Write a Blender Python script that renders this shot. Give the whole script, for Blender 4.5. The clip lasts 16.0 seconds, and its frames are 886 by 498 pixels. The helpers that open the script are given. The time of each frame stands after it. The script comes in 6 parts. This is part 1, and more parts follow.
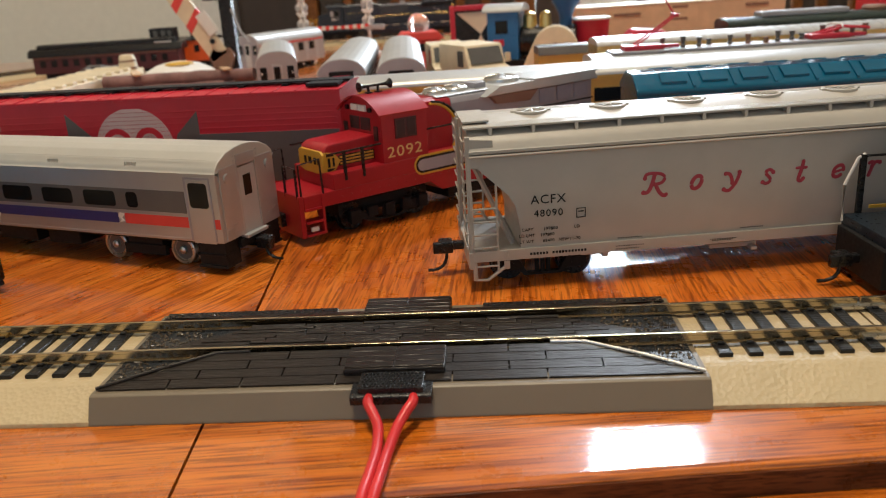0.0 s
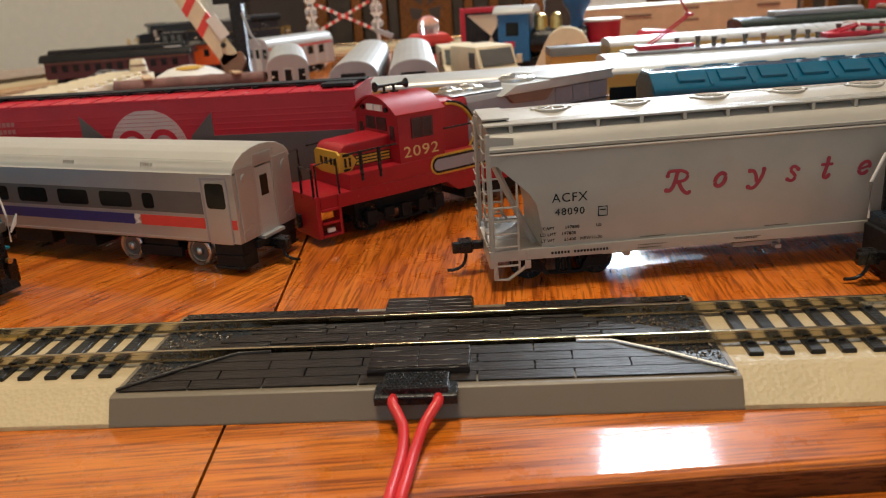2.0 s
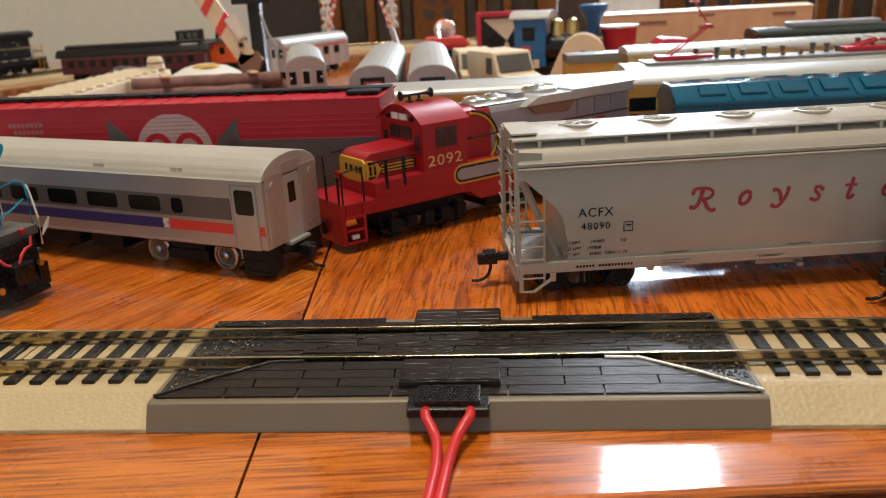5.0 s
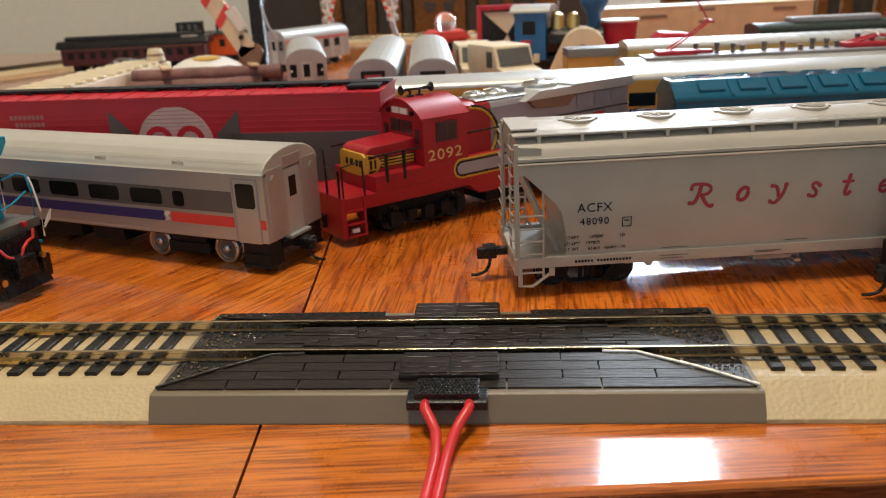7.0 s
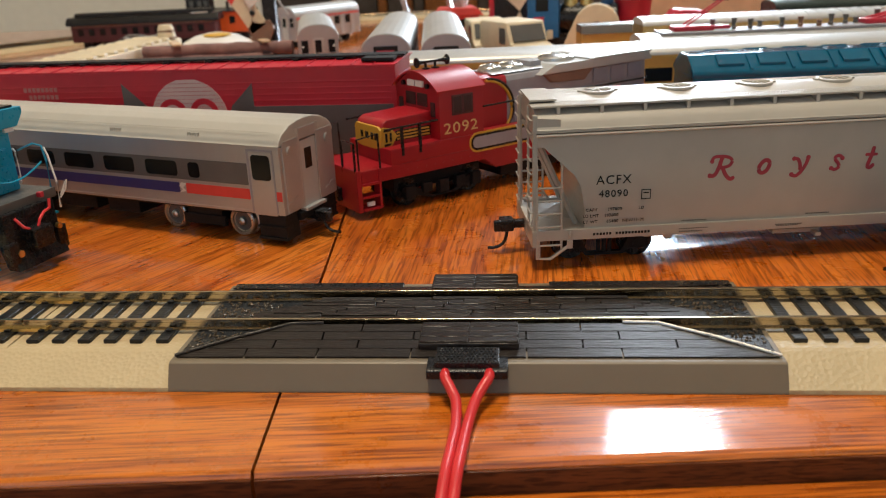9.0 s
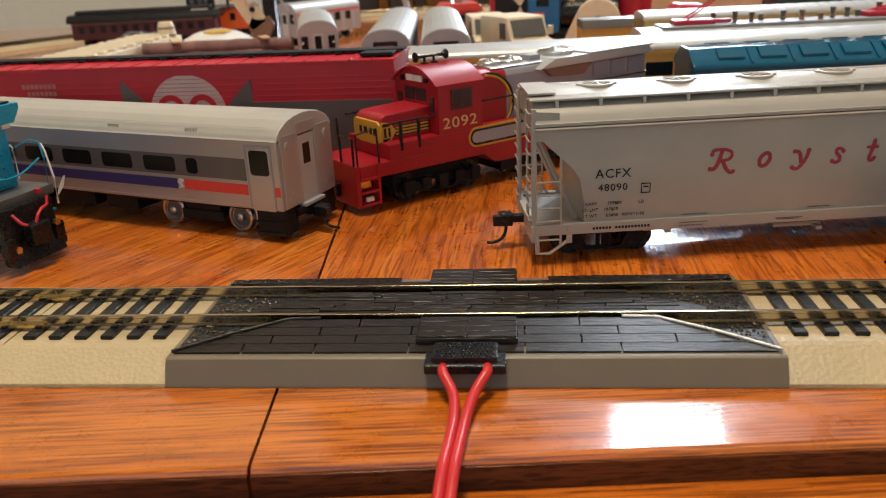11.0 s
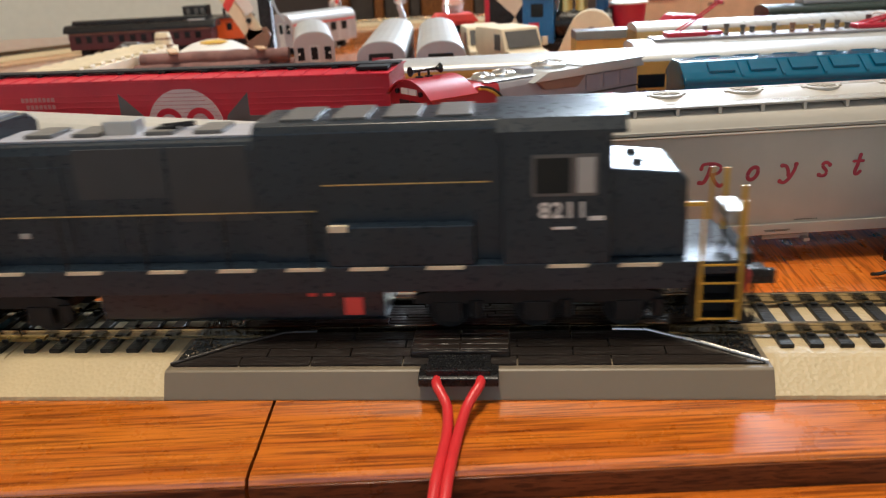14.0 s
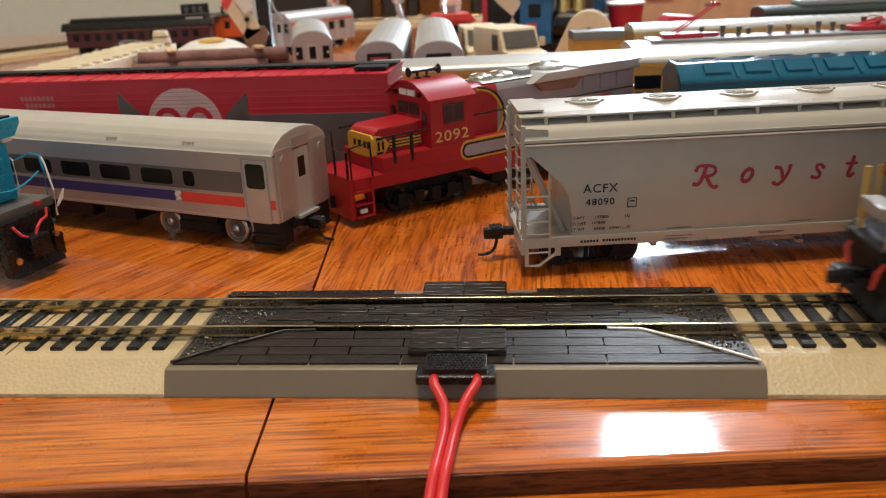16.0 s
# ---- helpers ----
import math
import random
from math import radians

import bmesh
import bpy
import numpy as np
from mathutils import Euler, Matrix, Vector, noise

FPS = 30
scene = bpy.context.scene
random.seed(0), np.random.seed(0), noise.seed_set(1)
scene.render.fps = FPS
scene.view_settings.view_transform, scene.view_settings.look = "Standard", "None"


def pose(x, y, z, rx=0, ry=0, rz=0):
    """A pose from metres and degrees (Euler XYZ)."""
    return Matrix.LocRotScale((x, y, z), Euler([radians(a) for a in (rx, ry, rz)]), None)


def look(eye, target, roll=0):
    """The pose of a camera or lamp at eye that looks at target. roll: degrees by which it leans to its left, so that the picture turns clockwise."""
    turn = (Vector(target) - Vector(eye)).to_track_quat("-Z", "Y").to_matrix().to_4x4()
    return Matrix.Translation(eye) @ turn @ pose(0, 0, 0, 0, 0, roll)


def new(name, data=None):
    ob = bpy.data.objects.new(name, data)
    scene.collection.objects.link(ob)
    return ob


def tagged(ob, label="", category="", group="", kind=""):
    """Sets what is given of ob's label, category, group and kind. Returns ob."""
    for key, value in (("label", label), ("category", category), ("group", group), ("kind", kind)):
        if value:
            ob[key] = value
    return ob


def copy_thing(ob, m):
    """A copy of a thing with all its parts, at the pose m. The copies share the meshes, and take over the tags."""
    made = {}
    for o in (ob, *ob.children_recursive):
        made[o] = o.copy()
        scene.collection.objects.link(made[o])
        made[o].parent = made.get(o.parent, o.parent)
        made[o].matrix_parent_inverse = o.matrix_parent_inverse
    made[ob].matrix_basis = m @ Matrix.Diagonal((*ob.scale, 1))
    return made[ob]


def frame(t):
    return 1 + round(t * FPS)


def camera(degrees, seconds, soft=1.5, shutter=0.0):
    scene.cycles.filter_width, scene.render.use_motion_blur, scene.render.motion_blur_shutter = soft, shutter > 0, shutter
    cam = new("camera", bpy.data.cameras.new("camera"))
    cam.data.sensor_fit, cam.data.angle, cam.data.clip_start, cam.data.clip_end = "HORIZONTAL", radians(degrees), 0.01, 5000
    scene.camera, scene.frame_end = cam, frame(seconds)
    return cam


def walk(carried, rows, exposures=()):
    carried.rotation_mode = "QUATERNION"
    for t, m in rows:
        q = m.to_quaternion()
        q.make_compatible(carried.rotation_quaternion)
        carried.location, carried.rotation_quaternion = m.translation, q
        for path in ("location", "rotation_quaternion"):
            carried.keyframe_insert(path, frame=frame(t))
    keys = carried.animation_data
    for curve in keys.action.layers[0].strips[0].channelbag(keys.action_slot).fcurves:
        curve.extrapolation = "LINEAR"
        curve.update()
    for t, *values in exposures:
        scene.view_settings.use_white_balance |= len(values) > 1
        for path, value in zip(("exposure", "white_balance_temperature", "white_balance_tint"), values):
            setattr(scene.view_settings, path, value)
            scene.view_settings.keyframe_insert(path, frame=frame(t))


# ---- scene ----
cam = camera(58.0, 16.0, soft=1.05, shutter=0.4)

PATH = [
    (0, (0.024, -0.182, 0.091), (-0.107, 1.708, -0.55), -3.6),
    (0.5, (0.023, -0.182, 0.09), (-0.114, 1.708, -0.55), -3.8),
    (1, (0.021, -0.18, 0.089), (-0.123, 1.711, -0.546), -4.0),
    (1.5, (0.023, -0.18, 0.09), (-0.124, 1.713, -0.538), -4.1),
    (2, (0.02, -0.18, 0.089), (-0.129, 1.713, -0.541), -4.0),
    (2.5, (0.018, -0.179, 0.09), (-0.141, 1.714, -0.535), -4.0),
    (3, (0.019, -0.179, 0.091), (-0.145, 1.714, -0.532), -4.0),
    (3.5, (0.018, -0.179, 0.091), (-0.151, 1.714, -0.531), -3.7),
    (4, (0.014, -0.18, 0.092), (-0.154, 1.713, -0.532), -3.4),
    (6.5, (0.014, -0.184, 0.095), (-0.145, 1.703, -0.551), -2.7),
    (7, (0.014, -0.184, 0.095), (-0.147, 1.701, -0.554), -2.7),
    (7.5, (0.011, -0.185, 0.096), (-0.153, 1.698, -0.558), -2.6),
    (8, (0.011, -0.186, 0.095), (-0.162, 1.693, -0.568), -2.6),
    (8.5, (0.01, -0.186, 0.093), (-0.165, 1.686, -0.589), -2.5),
    (9, (0.011, -0.184, 0.092), (-0.17, 1.684, -0.6), -2.6),
    (11.5, (0.012, -0.183, 0.091), (-0.175, 1.681, -0.608), -2.9),
    (12, (0.012, -0.185, 0.093), (-0.173, 1.682, -0.599), -2.8),
    (12.5, (0.012, -0.186, 0.093), (-0.171, 1.684, -0.592), -2.8),
    (13, (0.013, -0.186, 0.094), (-0.166, 1.685, -0.589), -2.8),
    (13.5, (0.013, -0.186, 0.095), (-0.163, 1.685, -0.587), -2.8),
    (14, (0.013, -0.186, 0.094), (-0.165, 1.685, -0.589), -2.9),
    (14.5, (0.013, -0.186, 0.094), (-0.165, 1.685, -0.59), -3.0),
    (15, (0.014, -0.187, 0.094), (-0.168, 1.684, -0.587), -3.0),
    (15.5, (0.014, -0.187, 0.095), (-0.162, 1.684, -0.587), -2.9),
    (16, (0.013, -0.188, 0.095), (-0.157, 1.683, -0.591), -2.6),
]
walk(cam, [(t, look(eye, target, roll)) for t, eye, target, roll in PATH],
     exposures=[(0.0, 0.04, 6200, 10), (13.0, 0.06, 6150, 10), (13.8, 0.25, 5950, 10), (14.6, 0.5, 5700, 10), (15.2, 0.38, 5850, 10), (15.8, 0.15, 6100, 10), (16.0, 0.1, 6150, 10)])
cam.data.dof.use_dof = True
cam.data.dof.focus_distance = 0.23
cam.data.dof.aperture_fstop = 30.0

# ---- light ----
world = bpy.data.worlds.new("room_world")
scene.world = world
world.use_nodes = True
wn = world.node_tree
sky = wn.nodes.new("ShaderNodeTexSky")
sky.sky_type, sky.sun_disc = "NISHITA", False
sky.sun_elevation, sky.sun_rotation = radians(35), radians(15)
wn.links.new(sky.outputs[0], wn.nodes["Background"].inputs[0])
wn.nodes["Background"].inputs[1].default_value = 0.1


def area(name, m, sx, sy, watts, colour):
    la = bpy.data.lights.new(name, "AREA")
    la.shape, la.size, la.size_y, la.energy, la.color = "RECTANGLE", sx, sy, watts, colour
    ob = new(name, la)
    ob.matrix_world = m
    return ob


# daylight standing in the two north window openings
area("window_light_low", look((0.485, 1.96, 0.41), (0.485, 0.0, 0.41)), 0.35, 0.74, 30, (0.80, 0.92, 1.0))
area("window_light_high", look((0.47, 1.96, 1.485), (0.47, 0.6, 0.9)), 0.33, 0.31, 19, (0.88, 0.95, 1.0))
# added warm fill from behind the camera; no such source is known
area("added_front_fill", look((-0.35, -2.16, 0.95), (-0.35, 0.0, 0.95)), 2.0, 1.3, 1.8, (1.0, 0.88, 0.74))
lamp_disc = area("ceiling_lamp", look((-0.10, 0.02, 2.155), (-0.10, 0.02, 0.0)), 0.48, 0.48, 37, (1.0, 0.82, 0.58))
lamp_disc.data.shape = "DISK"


# ---- materials ----
def shader(name):
    m = bpy.data.materials.new(name)
    m.use_nodes = True
    nt = m.node_tree
    return m, nt, nt.nodes["Principled BSDF"]


def node(nt, kind, **inputs):
    n = nt.nodes.new(kind)
    for k, v in inputs.items():
        n.inputs[k.replace("_", " ")].default_value = v
    return n


def ramp(nt, fac, stops):
    r = nt.nodes.new("ShaderNodeValToRGB")
    while len(r.color_ramp.elements) < len(stops):
        r.color_ramp.elements.new(0.5)
    for e, (p, c) in zip(r.color_ramp.elements, stops):
        e.position, e.color = p, (*c, 1)
    nt.links.new(fac, r.inputs[0])
    return r.outputs[0]


def paint(name, colour, rough=0.45, metal=0.0, var=0.12, bump=0.05, grain=900.0, coat=0.0, spec=0.5):
    """Painted or moulded plastic: dust, faint blotches and a fine relief."""
    m, nt, p = shader(name)
    co = nt.nodes.new("ShaderNodeTexCoord").outputs["Object"]
    n1 = node(nt, "ShaderNodeTexNoise", Scale=60.0, Detail=4.0, Roughness=0.6)
    n2 = node(nt, "ShaderNodeTexNoise", Scale=grain, Detail=3.0)
    for n in (n1, n2):
        nt.links.new(co, n.inputs["Vector"])
    dark = tuple(c * (1 - var) for c in colour)
    light = tuple(min(1, c * (1 + var * 0.6) + 0.01 * var) for c in colour)
    nt.links.new(ramp(nt, n1.outputs[0], [(0.3, dark), (0.7, light)]), p.inputs["Base Color"])
    nt.links.new(ramp(nt, n2.outputs[0], [(0.3, (rough * 0.85,) * 3), (0.75, (min(1, rough * 1.2),) * 3)]), p.inputs["Roughness"])
    p.inputs["Metallic"].default_value = metal
    p.inputs["Coat Weight"].default_value = coat
    p.inputs["Specular IOR Level"].default_value = spec
    if bump:
        b = node(nt, "ShaderNodeBump", Strength=bump, Distance=0.0002)
        nt.links.new(n2.outputs[0], b.inputs["Height"])
        nt.links.new(b.outputs[0], p.inputs["Normal"])
    return m


def wood(name, turn, dark, mid, light, rough=0.22, fine=1.0, coat=0.0, long=1.0, pores=0.72):
    """Varnished oak: long pores and broad bands along one direction."""
    m, nt, p = shader(name)
    co = nt.nodes.new("ShaderNodeTexCoord").outputs["Object"]
    mp = node(nt, "ShaderNodeMapping")
    mp.inputs["Rotation"].default_value = (0, 0, radians(turn))
    nt.links.new(co, mp.inputs["Vector"])

    def stretched(scale, sx, detail, rgh=0.55):
        q = node(nt, "ShaderNodeMapping")
        q.inputs["Scale"].default_value = (sx, 1, 1)
        nt.links.new(mp.outputs[0], q.inputs["Vector"])
        n = node(nt, "ShaderNodeTexNoise", Scale=scale, Detail=detail, Roughness=rgh)
        n.inputs["Distortion"].default_value = 0.35
        nt.links.new(q.outputs[0], n.inputs["Vector"])
        return n.outputs[0]

    band = stretched(150.0 * fine, 0.07 / long, 4.0, 0.65)
    pore = stretched(1500.0 * fine, 0.055 / long, 3.0, 0.6)
    broad = stretched(9.0, 0.6, 2.0)
    c1 = ramp(nt, band, [(0.34, dark), (0.47, mid), (0.66, light)])
    c2 = ramp(nt, pore, [(0.40, (0.16, 0.08, 0.05)), (0.53, (1, 1, 1))])
    c3 = ramp(nt, broad, [(0.3, (0.8, 0.76, 0.7)), (0.7, (1.12, 1.08, 1.0))])

    def mult(a, b, f):
        x = nt.nodes.new("ShaderNodeMix")
        x.data_type, x.blend_type = "RGBA", "MULTIPLY"
        x.inputs["Factor"].default_value = f
        nt.links.new(a, x.inputs["A"])
        nt.links.new(b, x.inputs["B"])
        return x.outputs["Result"]

    nt.links.new(mult(mult(c1, c2, pores), c3, 1.0), p.inputs["Base Color"])
    smear = node(nt, "ShaderNodeTexNoise", Scale=70.0, Detail=5.0, Roughness=0.7)
    nt.links.new(co, smear.inputs["Vector"])
    nt.links.new(ramp(nt, smear.outputs[0], [(0.35, (rough * 0.7,) * 3), (0.7, (rough * 1.5,) * 3)]), p.inputs["Roughness"])
    b = node(nt, "ShaderNodeBump", Strength=0.26, Distance=0.0001)
    nt.links.new(pore, b.inputs["Height"])
    nt.links.new(b.outputs[0], p.inputs["Normal"])
    p.inputs["Specular IOR Level"].default_value = 0.3
    p.inputs["Coat Weight"].default_value = coat
    p.inputs["Coat IOR"].default_value = 1.55
    nt.links.new(ramp(nt, smear.outputs[0], [(0.35, (0.03,) * 3), (0.7, (0.085,) * 3)]), p.inputs["Coat Roughness"])
    cb = node(nt, "ShaderNodeBump", Strength=0.22, Distance=0.0001)
    nt.links.new(pore, cb.inputs["Height"])
    nt.links.new(cb.outputs[0], p.inputs["Coat Normal"])
    return m


def pebbled(name, colour):
    m, nt, p = shader(name)
    co = nt.nodes.new("ShaderNodeTexCoord").outputs["Object"]
    v = node(nt, "ShaderNodeTexVoronoi", Scale=900.0)
    n = node(nt, "ShaderNodeTexNoise", Scale=45.0, Detail=4.0)
    for q in (v, n):
        nt.links.new(co, q.inputs["Vector"])
    nt.links.new(ramp(nt, n.outputs[0], [(0.3, tuple(c * 0.86 for c in colour)), (0.7, colour)]), p.inputs["Base Color"])
    b = node(nt, "ShaderNodeBump", Strength=0.5, Distance=0.0003)
    nt.links.new(v.outputs[0], b.inputs["Height"])
    nt.links.new(b.outputs[0], p.inputs["Normal"])
    p.inputs["Roughness"].default_value = 0.42
    return m


def streaked(name, colour, rough=0.38, var=0.35):
    """Dark moulded planks with a woody relief."""
    m, nt, p = shader(name)
    co = nt.nodes.new("ShaderNodeTexCoord").outputs["Object"]
    q = node(nt, "ShaderNodeMapping")
    q.inputs["Scale"].default_value = (0.16, 1, 1)
    nt.links.new(co, q.inputs["Vector"])
    n = node(nt, "ShaderNodeTexNoise", Scale=1500.0, Detail=3.0)
    nt.links.new(q.outputs[0], n.inputs["Vector"])
    nt.links.new(ramp(nt, n.outputs[0], [(0.3, tuple(c * (1 - var) for c in colour)), (0.7, tuple(c * (1 + var) for c in colour))]), p.inputs["Base Color"])
    b = node(nt, "ShaderNodeBump", Strength=0.7, Distance=0.0003)
    nt.links.new(n.outputs[0], b.inputs["Height"])
    nt.links.new(b.outputs[0], p.inputs["Normal"])
    p.inputs["Roughness"].default_value = rough
    p.inputs["Specular IOR Level"].default_value = 0.36
    return m


OAK = wood("oak_leaf", -83, (0.40, 0.090, 0.010), (0.68, 0.178, 0.017), (0.82, 0.26, 0.034), 0.30, fine=0.62, coat=1.0, pores=0.62)
OAK_SLANT = wood("oak_leaf_slanting", -56, (0.40, 0.090, 0.010), (0.68, 0.178, 0.017), (0.82, 0.26, 0.034), 0.30, fine=0.62, coat=1.0, pores=0.62)
OAK_EDGE = wood("oak_border", 0, (0.44, 0.108, 0.009), (0.57, 0.155, 0.012), (0.67, 0.21, 0.018), 0.30, coat=1.0, long=2.2, pores=0.68)
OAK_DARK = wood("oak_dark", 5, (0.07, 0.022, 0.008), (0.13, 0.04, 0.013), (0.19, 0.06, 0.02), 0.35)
CHAIR = wood("chair_oak", 90, (0.16, 0.055, 0.012), (0.25, 0.095, 0.02), (0.32, 0.13, 0.035), 0.35)
BEIGE = pebbled("beige_roadbed", (0.55, 0.44, 0.262))
GREY = paint("grey_roadbed", (0.185, 0.150, 0.104), 0.42, var=0.05)
TIE = streaked("black_tie", (0.012, 0.012, 0.013), 0.3)
PLANK = streaked("brown_black_plank", (0.016, 0.0115, 0.0095), 0.33)
BLACK = paint("black_plastic", (0.010, 0.010, 0.011), 0.28, spec=0.4)
BLACK_MATT = paint("black_matt", (0.010, 0.010, 0.011), 0.6, spec=0.25)
LOCO = paint("loco_black", (0.010, 0.018, 0.029), 0.30, var=0.2, spec=0.5)
LOCO_PANEL = paint("loco_panel_grey", (0.032, 0.036, 0.042), 0.35, var=0.2)
RAIL = paint("nickel_rail", (0.55, 0.47, 0.33), 0.16, 1.0, 0.3)
STEEL = paint("steel", (0.62, 0.61, 0.58), 0.3, 1.0)
BRASS = paint("brass", (0.72, 0.52, 0.20), 0.3, 1.0)
RED_WIRE = paint("red_wire", (0.62, 0.03, 0.035), 0.35)
HOPPER = paint("hopper_grey", (0.455, 0.43, 0.385), 0.40, var=0.06)
RED = paint("loco_red", (0.36, 0.009, 0.018), 0.34, var=0.1)
BOX_RED = paint("boxcar_red", (0.50, 0.012, 0.030), 0.42, var=0.1)
BOX_GREY = paint("boxcar_grey", (0.11, 0.10, 0.10), 0.5)
SILVER = paint("silver_paint", (0.47, 0.465, 0.46), 0.34, 0.55, 0.06)
SILVER_ROOF = paint("silver_roof", (0.52, 0.53, 0.53), 0.40, 0.35, 0.08)
DGREY = paint("dark_grey", (0.115, 0.11, 0.105), 0.4)
NAVY = paint("navy", (0.03, 0.03, 0.16), 0.4)
STRIPE_RED = paint("stripe_red", (0.68, 0.06, 0.05), 0.4)
WHITE = paint("white", (0.78, 0.77, 0.74), 0.45, var=0.05)
YELLOW = paint("yellow", (0.62, 0.37, 0.04), 0.4)
GOLD = paint("gold_letter", (0.74, 0.55, 0.22), 0.4)
PINK_WHITE = paint("faded_white_on_red", (0.62, 0.46, 0.46), 0.5)
MAROON_LETTER = paint("red_letter", (0.36, 0.035, 0.06), 0.5)
TEAL = paint("teal", (0.012, 0.30, 0.50), 0.3, var=0.1)
TEAL_CAR = paint("teal_gloss", (0.003, 0.095, 0.185), 0.11, spec=0.5)
COACH_ROOF = paint("coach_roof", (0.50, 0.485, 0.445), 0.36, 0.2, 0.06)
CRIMSON = paint("crimson", (0.50, 0.022, 0.045), 0.35)
FADED = paint("faded_print", (0.44, 0.16, 0.16), 0.5)
GLASS_DARK = paint("dark_glass", (0.008, 0.009, 0.010), 0.22, bump=0, spec=0.3)
GLASS_GREY = paint("smoked_glass", (0.12, 0.12, 0.12), 0.15, bump=0)
GLASS_BROWN = paint("brown_glass", (0.05, 0.025, 0.025), 0.2, bump=0)
UP_YELLOW = paint("armour_yellow", (0.62, 0.37, 0.08), 0.4)
UP_GREY = paint("armour_grey", (0.30, 0.31, 0.37), 0.4)
LAV_GREY = paint("weathered_grey", (0.33, 0.33, 0.37), 0.45)
BROWN = paint("rust_brown", (0.23, 0.13, 0.09), 0.5)
TAN = paint("tan_card", (0.62, 0.44, 0.28), 0.6)
CREAM = paint("cream", (0.74, 0.64, 0.46), 0.5)
MAROON = paint("maroon", (0.065, 0.010, 0.013), 0.4)
ORANGE = paint("orange", (0.62, 0.10, 0.015), 0.4)
BLUE = paint("toy_blue", (0.02, 0.14, 0.36), 0.3)
LOG = paint("log_bark", (0.24, 0.13, 0.12), 0.8, var=0.35, bump=0.6, grain=500.0)
DARK_WOOD = paint("dark_furniture", (0.06, 0.042, 0.034), 0.5)
WALL = paint("wall_paint", (0.80, 0.78, 0.71), 0.85, var=0.04, grain=120.0)
CEIL = paint("ceiling_paint", (0.58, 0.52, 0.43), 0.9, var=0.03, grain=120.0)
PANEL = paint("wall_panelling", (0.085, 0.06, 0.05), 0.6, var=0.3, grain=60.0)
TAUPE = paint("taupe_wall", (0.26, 0.22, 0.20), 0.85, var=0.06, grain=120.0)
CARPET = paint("carpet", (0.24, 0.18, 0.13), 0.95, var=0.25, grain=200.0)
CANE = paint("cane", (0.055, 0.04, 0.03), 0.7, var=0.4, grain=300.0)
BALLAST = paint("ballast", (0.10, 0.075, 0.05), 0.25, var=0.6, bump=1.0, grain=1300.0)


